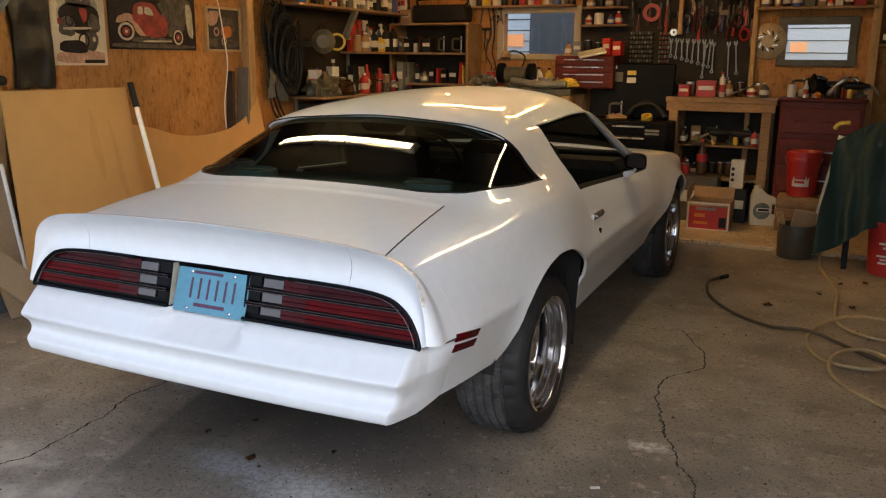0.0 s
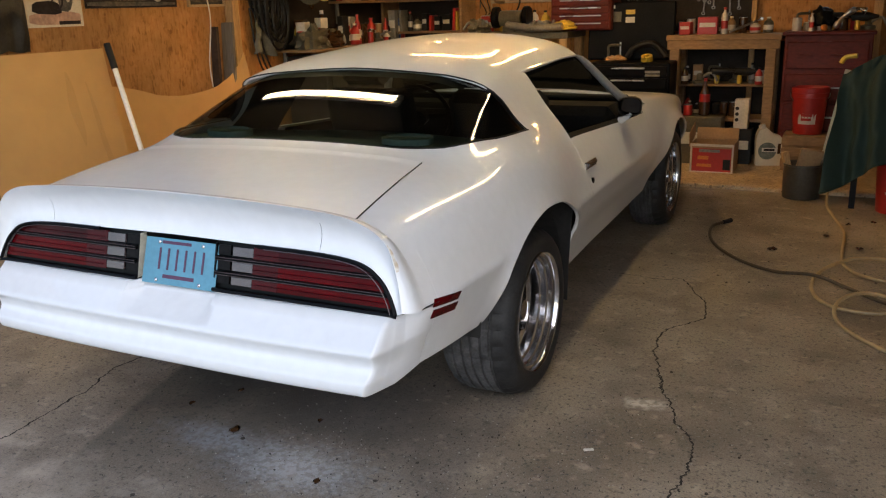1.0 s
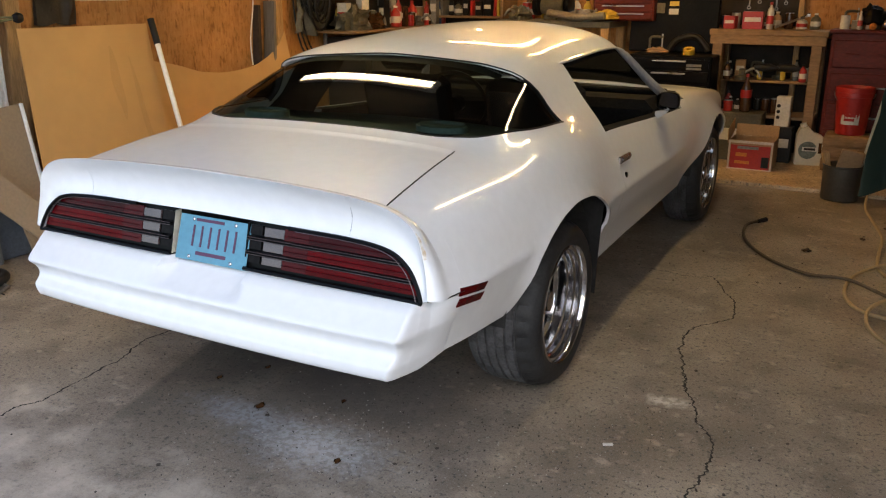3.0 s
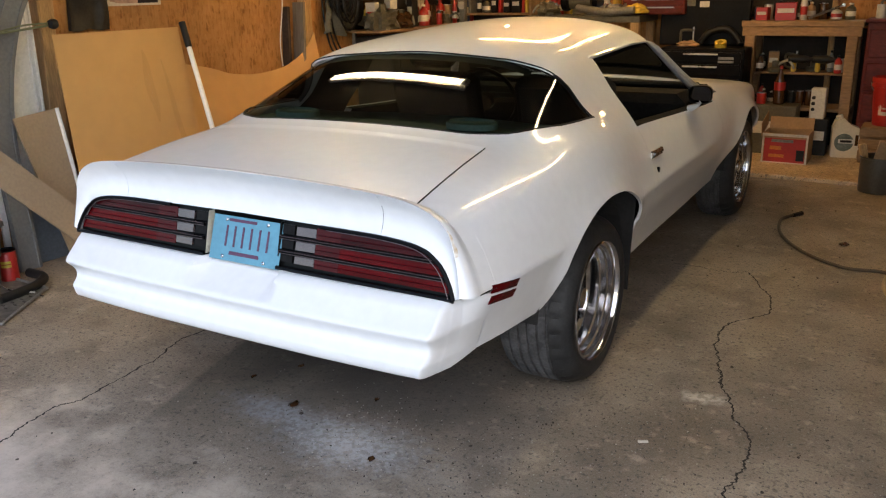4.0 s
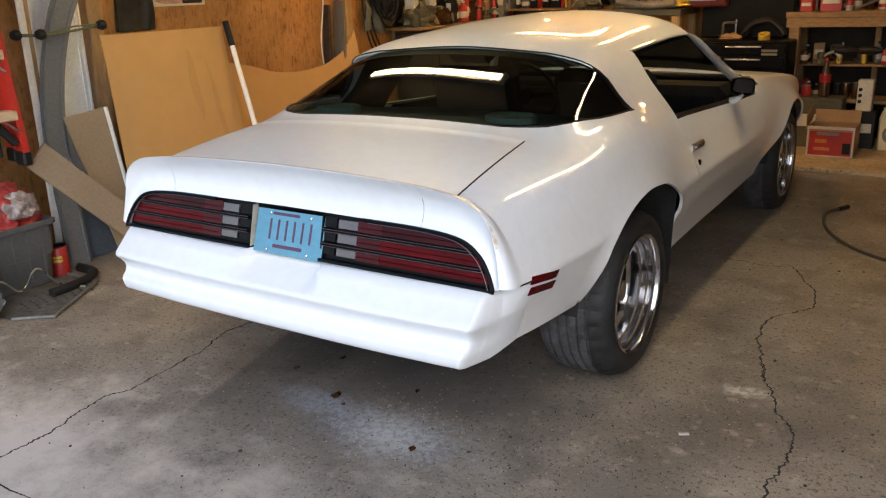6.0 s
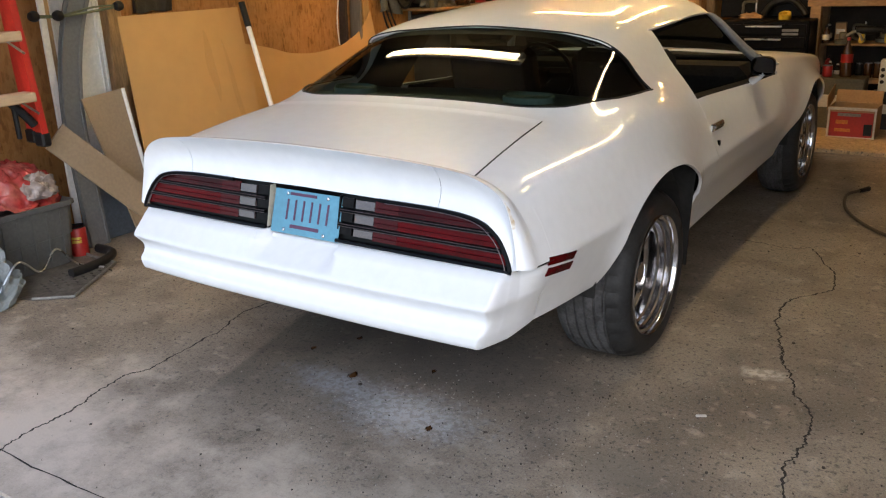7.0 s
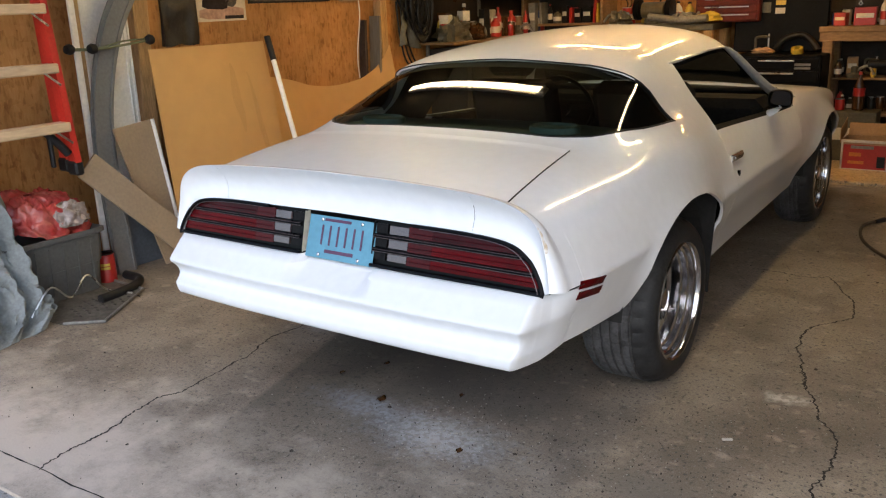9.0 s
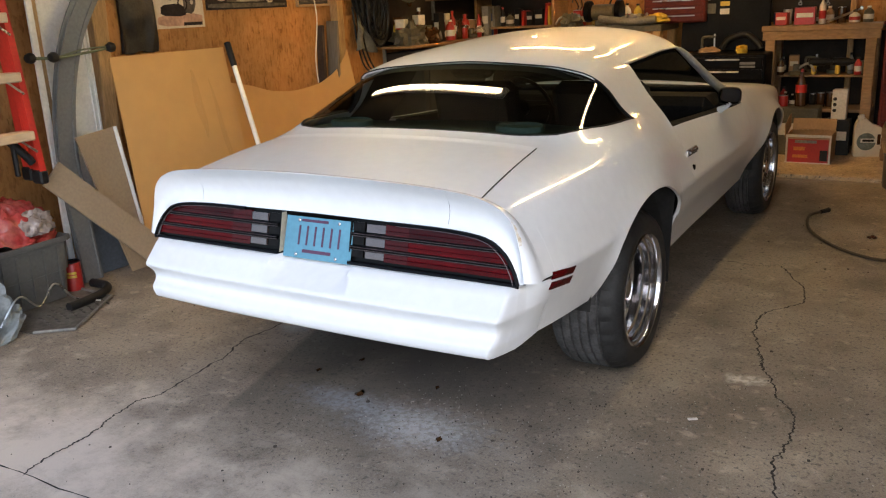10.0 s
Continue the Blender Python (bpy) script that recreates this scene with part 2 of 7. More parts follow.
def straight_edge_tint(m, col, amount):
    """Darkens the slab from one straight edge, fading out on the other sides."""
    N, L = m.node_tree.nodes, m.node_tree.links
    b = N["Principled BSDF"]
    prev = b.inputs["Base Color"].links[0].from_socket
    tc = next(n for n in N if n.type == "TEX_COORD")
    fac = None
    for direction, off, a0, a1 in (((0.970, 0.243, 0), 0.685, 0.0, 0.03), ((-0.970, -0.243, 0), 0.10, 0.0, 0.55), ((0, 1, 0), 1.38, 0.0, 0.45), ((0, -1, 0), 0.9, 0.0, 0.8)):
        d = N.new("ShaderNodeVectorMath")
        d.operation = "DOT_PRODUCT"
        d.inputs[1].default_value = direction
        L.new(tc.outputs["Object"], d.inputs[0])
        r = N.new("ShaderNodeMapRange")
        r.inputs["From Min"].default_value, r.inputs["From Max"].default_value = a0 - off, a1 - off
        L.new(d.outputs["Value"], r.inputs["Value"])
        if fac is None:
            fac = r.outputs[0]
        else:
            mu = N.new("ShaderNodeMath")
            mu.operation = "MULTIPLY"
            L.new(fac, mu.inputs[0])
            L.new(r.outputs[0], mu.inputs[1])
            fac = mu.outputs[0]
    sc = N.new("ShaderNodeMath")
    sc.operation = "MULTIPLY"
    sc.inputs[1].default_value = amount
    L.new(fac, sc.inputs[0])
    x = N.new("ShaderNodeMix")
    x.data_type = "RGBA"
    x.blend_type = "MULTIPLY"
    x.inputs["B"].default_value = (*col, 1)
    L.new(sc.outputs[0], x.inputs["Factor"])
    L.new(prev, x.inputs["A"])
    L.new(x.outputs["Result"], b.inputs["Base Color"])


straight_edge_tint(M_floor, (0.47, 0.49, 0.50), 0.95)
M_strip = concrete("pale rear slab", (0.56, 0.43, 0.28), (0.36, 0.27, 0.17))
M_drive = concrete("driveway concrete", (0.32, 0.31, 0.295), (0.235, 0.225, 0.21))
M_osb = osb("strand board", (0.39, 0.185, 0.06))
# made-up paint for the unseen east wall, pale so that it reflects fill
M_board_wall = material("beige wall paint", (0.50, 0.44, 0.36), rough=0.7, vary=0.08, scale=1.5)
M_hard = material("tan hardboard", (0.50, 0.285, 0.105), rough=0.5, vary=0.05, scale=1.6, fine=9, bump=0.02)
M_stud = material("pine stud", (0.52, 0.32, 0.14), rough=0.7, vary=0.3, scale=3, fine=30, stretch=(6, 6, 0.6), bump=0.2)
M_white = material("white paint", (0.84, 0.82, 0.77), rough=0.6, vary=0.1)
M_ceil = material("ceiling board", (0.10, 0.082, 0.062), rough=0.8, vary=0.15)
M_smudge = material("brown smudge", (0.10, 0.055, 0.025), rough=0.6, alpha=0.09, bump=0.0)
M_crack = material("crack", (0.03, 0.024, 0.018), rough=0.95, vary=0.3)

# ---- mesh tools ----
def _cbox_topology():
    corners = [(a, b, c) for a in (-1, 1) for b in (-1, 1) for c in (-1, 1)]
    idx = {(c, ax): i for i, (c, ax) in enumerate((c, ax) for c in corners for ax in range(3))}
    pts = {}
    for (c, ax), i in idx.items():
        pts[i] = Vector([c[k] * (1.0 if k == ax else 0.8) for k in range(3)])
    faces = []
    for ax in range(3):
        o = [k for k in range(3) if k != ax]
        for s in (-1, 1):
            f = []
            for p, q in ((-1, -1), (1, -1), (1, 1), (-1, 1)):
                c = [0, 0, 0]
                c[ax], c[o[0]], c[o[1]] = s, p, q
                f.append(idx[(tuple(c), ax)])
            faces.append(f)
        a, b = o
        for sa in (-1, 1):
            for sb in (-1, 1):
                c0, c1 = [0, 0, 0], [0, 0, 0]
                c0[a], c0[b], c0[ax], c1[a], c1[b], c1[ax] = sa, sb, -1, sa, sb, 1
                c0, c1 = tuple(c0), tuple(c1)
                faces.append([idx[(c0, a)], idx[(c1, a)], idx[(c1, b)], idx[(c0, b)]])
    for c in corners:
        faces.append([idx[(c, 0)], idx[(c, 1)], idx[(c, 2)]])
    good = []
    for f in faces:
        n = (pts[f[1]] - pts[f[0]]).cross(pts[f[2]] - pts[f[0]])
        mid = sum((pts[i] for i in f), Vector()) / len(f)
        good.append(f if n.dot(mid) > 0 else f[::-1])
    return [(c, ax) for c in corners for ax in range(3)], good


CBOX_V, CBOX_F = _cbox_topology()
IDENT = Matrix.Identity(4)


class Mesh:
    """Gathers the faces of one part."""

    def __init__(self):
        self.v, self.f = [], []

    def add(self, verts, faces, m=IDENT):
        k = len(self.v)
        self.v += [tuple(m @ Vector(p)) for p in verts]
        self.f += [[i + k for i in f] for f in faces]
        return self

    def box(self, center, size, r=0.004, m=IDENT):
        h = [s / 2 for s in size]
        r = min(r, min(h) * 0.6)
        v = [[center[k] + c[k] * (h[k] if k == ax else h[k] - r) for k in range(3)] for c, ax in CBOX_V]
        return self.add(v, CBOX_F, m)

    def lathe(self, profile, n=20, m=IDENT, closed=False):
        """profile: (radius, height) up the local z axis."""
        v = [(r * math.cos(2 * math.pi * i / n), r * math.sin(2 * math.pi * i / n), z) for r, z in profile for i in range(n)]
        f = [[j * n + i, j * n + (i + 1) % n, (j + 1) * n + (i + 1) % n, (j + 1) * n + i] for j in range(len(profile) - 1) for i in range(n)]
        if closed:
            f += [[(len(profile) - 1) * n + i, (len(profile) - 1) * n + (i + 1) % n, (i + 1) % n, i] for i in range(n)]
        else:
            f += [list(range(n))[::-1], [(len(profile) - 1) * n + i for i in range(n)]]
        return self.add(v, f, m)

    def tube(self, pts, radius, n=8, m=IDENT):
        """A round bar along a line; radius may be one number or one per point."""
        pts = [Vector(p) for p in pts]
        rad = radius if isinstance(radius, (list, tuple)) else [radius] * len(pts)
        v, f, up = [], [], None
        for i, p in enumerate(pts):
            t = (pts[min(i + 1, len(pts) - 1)] - pts[max(i - 1, 0)]).normalized()
            if up is None:
                up = Vector((0, 0, 1)) if abs(t.z) < 0.9 else Vector((1, 0, 0))
            a = t.cross(up).normalized()
            up = a.cross(t).normalized()
            v += [p + (a * math.cos(2 * math.pi * k / n) + up * math.sin(2 * math.pi * k / n)) * rad[i] for k in range(n)]
        for j in range(len(pts) - 1):
            f += [[j * n + k, j * n + (k + 1) % n, (j + 1) * n + (k + 1) % n, (j + 1) * n + k] for k in range(n)]
        f += [list(range(n))[::-1], [(len(pts) - 1) * n + k for k in range(n)]]
        return self.add(v, f, m)

    def bar(self, pts, size, m=IDENT, up=(0, 0, 1)):
        """A flat bar (width, height) along a line."""
        pts = [Vector(p) for p in pts]
        w, h = size[0] / 2, size[1] / 2
        v, f = [], []
        for i, p in enumerate(pts):
            t = (pts[min(i + 1, len(pts) - 1)] - pts[max(i - 1, 0)]).normalized()
            a = t.cross(Vector(up)).normalized()
            u = a.cross(t)
            v += [p + a * w * s + u * h * q for s, q in ((-1, -1), (1, -1), (1, 1), (-1, 1))]
        for j in range(len(pts) - 1):
            f += [[j * 4 + k, j * 4 + (k + 1) % 4, (j + 1) * 4 + (k + 1) % 4, (j + 1) * 4 + k] for k in range(4)]
        f += [[3, 2, 1, 0], [len(pts) * 4 - 4 + k for k in range(4)]]
        return self.add(v, f, m)

    def grid(self, fn, us, vs, flip=False):
        """A sheet of points fn(u, v)."""
        nu, nv = len(us), len(vs)
        v = [fn(a, b) for b in vs for a in us]
        f = [[j * nu + i, j * nu + i + 1, (j + 1) * nu + i + 1, (j + 1) * nu + i] for j in range(nv - 1) for i in range(nu - 1)]
        return self.add(v, [q[::-1] for q in f] if flip else f)

    def prism(self, outline, depth, m=IDENT):
        """A plate of that outline (x, y), depth thick along local z."""
        n = len(outline)
        v = [(x, y, 0) for x, y in outline] + [(x, y, depth) for x, y in outline]
        f = [list(range(n))[::-1], list(range(n, 2 * n))] + [[i, (i + 1) % n, n + (i + 1) % n, n + i] for i in range(n)]
        return self.add(v, f, m)


def part(name, mesh, mat, parent=None, label="", smooth=False, thick=0.0, weld=0.0, angle=35, flip=None):
    """One mesh object; under a thing or a part when parent is given."""
    me = bpy.data.meshes.new(name)
    bm = bmesh.new()
    vs = [bm.verts.new(p) for p in mesh.v]
    for f in mesh.f:
        try:
            bm.faces.new([vs[i] for i in f])
        except ValueError:
            pass
    if weld:
        bmesh.ops.remove_doubles(bm, verts=bm.verts, dist=weld)
    bmesh.ops.recalc_face_normals(bm, faces=bm.faces)
    if flip is not None:
        tot = sum((f.normal * f.calc_area() for f in bm.faces), Vector())
        if tot.dot(Vector(flip)) < 0:
            bmesh.ops.reverse_faces(bm, faces=bm.faces)
    if smooth:
        for f in bm.faces:
            f.smooth = True
        for e in bm.edges:
            if (len(e.link_faces) == 2 and e.calc_face_angle(0) > radians(angle)) or (thick and len(e.link_faces) == 1):
                e.smooth = False
    bm.to_mesh(me)
    bm.free()
    me.materials.append(mat)
    ob = new(name, me)
    if thick:
        s = ob.modifiers.new("thick", "SOLIDIFY")
        s.thickness, s.offset = thick, -1
    if parent:
        ob.parent = parent
        ob.matrix_parent_inverse = parent.matrix_basis.inverted()
    if label:
        ob["label"] = label
    return ob


def thing(name, label, category, at=(0, 0, 0), group="", kind=""):
    """An Empty at the base of a thing; its parts hang under it."""
    e = new(name)
    e.location = at
    e.empty_display_size = 0.1
    e.matrix_basis = Matrix.Translation(at)
    return tagged(e, label, category, group, kind)


def solid(name, mesh, mat, label="", category="", group="", kind="", **kw):
    """A thing of one mesh."""
    return tagged(part(name, mesh, mat, **kw), label, category, group, kind)


def lin(a, b, n):
    return [a + (b - a) * i / (n - 1) for i in range(n)]


def pchip(xs, ys, x):
    """Smooth, never overshooting value between the knots."""
    if x <= xs[0]:
        return ys[0]
    if x >= xs[-1]:
        return ys[-1]
    i = max(k for k in range(len(xs) - 1) if xs[k] <= x)
    d = [(ys[k + 1] - ys[k]) / (xs[k + 1] - xs[k]) for k in range(len(xs) - 1)]

    def slope(k):
        if k == 0:
            return d[0]
        if k == len(xs) - 1:
            return d[-1]
        return 0 if d[k - 1] * d[k] <= 0 else 2 * d[k - 1] * d[k] / (d[k - 1] + d[k])
    h = xs[i + 1] - xs[i]
    t = (x - xs[i]) / h
    return ((1 + 2 * t) * (1 - t) ** 2 * ys[i] + t * (1 - t) ** 2 * h * slope(i) + t * t * (3 - 2 * t) * ys[i + 1] + t * t * (t - 1) * h * slope(i + 1))


def curve(pts, n):
    """Points evenly along a smooth line through a few."""
    out = []
    ks = list(range(len(pts)))
    for u in lin(0, len(pts) - 1, n):
        i = min(int(u), len(pts) - 2)
        t = u - i
        p = [Vector(pts[min(max(i + k, 0), len(pts) - 1)]) for k in (-1, 0, 1, 2)]
        out.append(0.5 * ((2 * p[1]) + (p[2] - p[0]) * t + (2 * p[0] - 5 * p[1] + 4 * p[2] - p[3]) * t * t + (3 * p[1] - p[0] - 3 * p[2] + p[3]) * t ** 3))
    return out

# ---- the garage ----
WX, WY, EX, DY, CH = -2.76, 5.5, 3.3, -1.78, 2.5   # side wall, rear wall, far side wall, door line, ceiling height


def slab(name, mesh, mat, label, category):
    return solid(name, mesh, mat, label, category, kind="structure")


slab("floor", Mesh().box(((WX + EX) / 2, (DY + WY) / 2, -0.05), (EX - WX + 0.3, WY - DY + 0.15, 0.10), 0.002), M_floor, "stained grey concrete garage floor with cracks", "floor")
slab("ground", Mesh().grid(lambda x, y: Vector((x, y, -0.012 - 0.01 * max(0, DY - y) if y > -60 else -0.6)), [-3000, -200, -30, -8, 0, 8, 30, 200, 3000], [-3000, -200, -60, -30, -12, -6, -3, DY - 0.10, 3, 10, 40, 200, 3000]), M_drive, "pale concrete driveway in front of the garage", "ground")
slab("wall_west", Mesh().box((WX - 0.06, (DY + WY) / 2, CH / 2), (0.12, WY - DY + 0.24, CH), 0.002), M_osb, "strand-board wall, amber brown and weathered", "wall")
# out of view: closes the room and bounces neutral light onto the car's side
slab("wall_east", Mesh().box((EX + 0.06, (DY + WY) / 2, CH / 2), (0.12, WY - DY + 0.24, CH), 0.002), M_board_wall, "unseen plain beige wall added to bounce fill onto the car", "wall")
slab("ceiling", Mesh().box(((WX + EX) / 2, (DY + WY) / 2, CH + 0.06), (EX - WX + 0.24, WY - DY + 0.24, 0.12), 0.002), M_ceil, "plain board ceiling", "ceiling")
front = Mesh().box(((WX - 2.6) / 2, DY - 0.06, CH / 2), (-2.6 - WX, 0.12, CH), 0.002)
front.box(((EX + 2.9) / 2, DY - 0.06, CH / 2), (EX - 2.9, 0.12, CH), 0.002)
front.box((0.15, DY - 0.06, (CH + 2.46) / 2), (5.5, 0.12, CH - 2.46), 0.002)
slab("wall_south", front, M_osb, "wall round the open garage doorway", "wall")
WIN = ((-1.50, -0.72, 1.53, 1.95), (1.29, 1.82, 1.49, 1.81))   # windows in the rear wall: x from, x to, z from, z to
rear = Mesh()
xs = [WX - 0.12, WIN[0][0], WIN[0][1], WIN[1][0], WIN[1][1], EX + 0.12]
for i in range(5):
    x0, x1 = xs[i], xs[i + 1]
    if i in (1, 3):
        z0, z1 = WIN[i // 2][2:]
        rear.box(((x0 + x1) / 2, WY + 0.06, z0 / 2), (x1 - x0, 0.12, z0), 0.001)
        rear.box(((x0 + x1) / 2, WY + 0.06, (CH + z1) / 2), (x1 - x0, 0.12, CH - z1), 0.001)
    else:
        rear.box(((x0 + x1) / 2, WY + 0.06, CH / 2), (x1 - x0, 0.12, CH), 0.001)
slab("wall_north", rear, M_osb, "strand-board rear wall behind shelves and tools", "wall")
slab("rear_slab", Mesh().box((1.6, 4.74, 0.005), (3.4, 1.50, 0.05), 0.008), M_strip, "paler dusty slab before the workbench", "floor")

# ---- fluorescent battens and a bulb ----
M_tube = glow("fluorescent tube", (1.0, 0.78, 0.42), 22.0)
M_bulb = glow("bulb", (1.0, 0.50, 0.17), 54.0)


M_tube_warm = glow("warm fluorescent tube", (1.0, 0.60, 0.22), 23.0)


def batten(at, turn, half=0.6, tube=M_tube):
    e = thing("ceiling_light", "white metal batten with two lit fluorescent tubes", "ceiling light", at)
    e.matrix_basis = Matrix.Translation(at) @ Matrix.Rotation(radians(turn), 4, "Z")
    part("housing", Mesh().box((0, 0, -0.03), (2 * half + 0.04, 0.12, 0.06), 0.01), M_white).parent = e
    for off in (-0.017, 0.017):
        part("tube", Mesh().tube([(-half, off, -0.08), (half, off, -0.08)], 0.013, 12), tube).parent = e
    for s in (-1, 1):
        part("holder", Mesh().box((s * (half + 0.005), 0, -0.075), (0.02, 0.095, 0.05), 0.004), M_white).parent = e
    return e


batten((-1.07, 0.94, CH), -9, 0.66)
batten((1.05, 1.35, CH), 90)
batten((-0.80, 3.40, CH), 74, 0.85, M_tube_warm)
batten((-0.02, 3.80, CH), 92, 0.6, M_tube_warm)


def bulb(x, y, z):
    e = thing("bulb_lamp", "bare lit bulb hanging from the ceiling", "lamp", (x, y, z))
    part("cable", Mesh().tube([(x, y, z + 0.06), (x, y, CH)], 0.004, 6), M_black, e)
    part("socket", Mesh().lathe([(0.02, 0.03), (0.022, 0.07), (0.012, 0.08)], 14, Matrix.Translation((x, y, z))), M_black, e, smooth=True)
    part("globe", Mesh().lathe([(0.004, -0.045), (0.022, -0.038), (0.031, -0.012), (0.026, 0.012), (0.014, 0.032)], 16, Matrix.Translation((x, y, z))), M_bulb, e, smooth=True)


bulb(-1.75, 4.7, 2.28)
bulb(0.95, 4.35, 2.28)

# ---- the car ----
TOP_Y = [-0.95, -0.87, -0.55, -0.30, -0.26, -0.05, 0.08, 0.20, 0.33, 0.45, 0.70, 1.0, 1.30, 1.56, 2.12, 2.22, 2.5, 3.0, 3.4, 3.7, 3.85]
TOP_ZC = [0.900, 0.914, 0.956, 0.988, 0.998, 1.105, 1.168, 1.222, 1.260, 1.283, 1.310, 1.323, 1.326, 1.312, 0.955, 0.940, 0.910, 0.860, 0.82, 0.77, 0.70]
TOP_XR = [0.66, 0.665, 0.67, 0.66, 0.655, 0.625, 0.605, 0.59, 0.58, 0.575, 0.56, 0.55, 0.54, 0.53, 0.62, 0.68, 0.70, 0.70, 0.68, 0.62, 0.5]
TOP_ZR = [0.868, 0.882, 0.924, 0.950, 0.958, 1.050, 1.109, 1.159, 1.184, 1.195, 1.200, 1.210, 1.221, 1.215, 0.93, 0.923, 0.895, 0.845, 0.805, 0.75, 0.68]
TOP_XB = [0.792, 0.800, 0.831, 0.847, 0.850, 0.859, 0.862, 0.860, 0.848, 0.829, 0.792, 0.785, 0.79, 0.795, 0.80, 0.80, 0.80, 0.79, 0.77, 0.70, 0.55]
TOP_ZB = [0.782, 0.794, 0.830, 0.857, 0.861, 0.877, 0.884, 0.888, 0.891, 0.895, 0.905, 0.90, 0.895, 0.89, 0.875, 0.87, 0.850, 0.81, 0.765, 0.705, 0.645]
SIDE_Y = [-0.95, -0.60, 0.0, 0.6, 1.3, 2.0, 2.75, 3.3, 3.7, 3.85]
SIDE = [[0.79, 0.83, 0.85, 0.80, 0.785, 0.785, 0.80, 0.74, 0.62, 0.5],
        [0.44, 0.43, 0.40, 0.305, 0.312, 0.33, 0.355, 0.36, 0.35, 0.35],
        [0.82, 0.86, 0.895, 0.850, 0.836, 0.838, 0.85, 0.78, 0.66, 0.54],
        [0.53, 0.52, 0.50, 0.46, 0.46, 0.47, 0.48, 0.46, 0.44, 0.44],
        [0.858, 0.886, 0.924, 0.900, 0.888, 0.890, 0.892, 0.81, 0.69, 0.56],
        [0.63, 0.64, 0.66, 0.64, 0.63, 0.64, 0.65, 0.61, 0.56, 0.56]]
TOP_MO = [0.012, 0.012, 0.012, 0.010, 0.009, 0.0, -0.006, -0.012, -0.014, -0.012, 0.0, 0.012, 0.012, 0.012, 0.012, 0.012, 0.012, 0.012, 0.012, 0.012, 0.012]
_sec = {}


def _soft(ys, vals):
    """A table in 1 cm steps, smoothed so that reflections run clean."""
    raw = np.array([pchip(ys, vals, -1.2 + 0.01 * i) for i in range(521)])
    k = np.exp(-0.5 * (np.arange(-12, 13) / 4.5) ** 2)
    return np.convolve(np.pad(raw, 12, mode="edge"), k / k.sum(), mode="valid")


_tables = [_soft(TOP_Y, t) for t in (TOP_ZC, TOP_XR, TOP_ZR, TOP_XB, TOP_ZB)] + [_soft(SIDE_Y, t) for t in SIDE] + [_soft(TOP_Y, TOP_MO)]
_grid = -1.2 + 0.01 * np.arange(521)


def section(y):
    """The car's cross-section at y as a smooth spline, from one sill over the roof to the other."""
    k = round(y, 5)
    if k not in _sec:
        zc, xr, zr, xb, zb, x0, z0, x1, z1, x2, z2, mo = (float(np.interp(y, _grid, t)) for t in _tables)
        d = zc - zr
        half = [(x0, z0), (x1, z1), (x2, z2), (xb, zb), (0.5 * (xb + xr) + mo, 0.5 * (zb + zr) + 0.8 * mo), (xr, zr), (0.60 * xr, zc - 0.235 * d), (0.0, zc)]
        p = np.array(half + [(-x, z) for x, z in half[-2::-1]])
        t = np.concatenate([[0], np.cumsum(np.sqrt(np.linalg.norm(np.diff(p, axis=0), axis=1)))])
        h, n = np.diff(t), len(t)
        A, r = np.eye(n), np.zeros((n, 2))
        for i in range(1, n - 1):
            A[i, i - 1:i + 2] = h[i - 1], 2 * (h[i - 1] + h[i]), h[i]
            r[i] = 6 * ((p[i + 1] - p[i]) / h[i] - (p[i] - p[i - 1]) / h[i - 1])
        _sec[k] = (p.tolist(), h.tolist(), np.linalg.solve(A, r).tolist())
    return _sec[k]


ARCH_Y = [-0.66, -0.56, -0.47, -0.41, -0.375, -0.345, -0.305, -0.21, -0.08, 0.03, 0.16, 0.27, 0.36, 0.43, 0.468, 0.484, 0.49]
ARCH_Z = [0.388, 0.402, 0.414, 0.428, 0.462, 0.545, 0.622, 0.686, 0.728, 0.740, 0.730, 0.700, 0.658, 0.610, 0.545, 0.42, 0.30]
_arch_line = np.array([(y, pchip(ARCH_Y, ARCH_Z, y)) for y in lin(-0.40, 0.488, 90)])


def relief(y, z):
    """How far the pressed crease and the rolled wheel-arch lip stand out of the side."""
    d = abs(z - 0.645) / 0.085
    k = min(1, max(0, (2.0 - y) / 0.5)) * min(1, max(0, (y + 0.93) / 0.2))
    out = 0.016 * k * (1 - d) ** 2 if d < 1 else 0.0
    if -0.6 < y < 0.75:
        q = float(np.min(np.hypot(_arch_line[:, 0] - y, _arch_line[:, 1] - z)))
        up = min(1, max(0, (z - 0.40) / 0.15))
        out = out * min(1, q / 0.10) + up * (0.014 * math.exp(-(q / 0.055) ** 2) + 0.006 * math.exp(-(q / 0.016) ** 2))
    if 1.95 < y < 3.5:
        q = abs(math.hypot((y - 2.746) / 0.51, (z - 0.36) / 0.36) - 1) * 0.43
        up = min(1, max(0, (z - 0.40) / 0.15))
        out += up * (0.022 * math.exp(-(q / 0.075) ** 2) + 0.006 * math.exp(-(q / 0.018) ** 2))
    return out


def P(w, y, s=1, plain=False):
    """The car's skin: w 0 sill, 3 waistline, 5 roof rail, 7 middle; s is the side."""
    p, h, m = section(y)
    i = min(int(w), 6)
    u = w - i
    a, hh = 1 - u, h[i] * h[i] / 6
    x, z = (a * p[i][k] + u * p[i + 1][k] + ((a ** 3 - a) * m[i][k] + (u ** 3 - u) * m[i + 1][k]) * hh for k in (0, 1))
    if w < 3 and not plain:
        x += relief(y, z)
    return Vector((s * x, y, z))


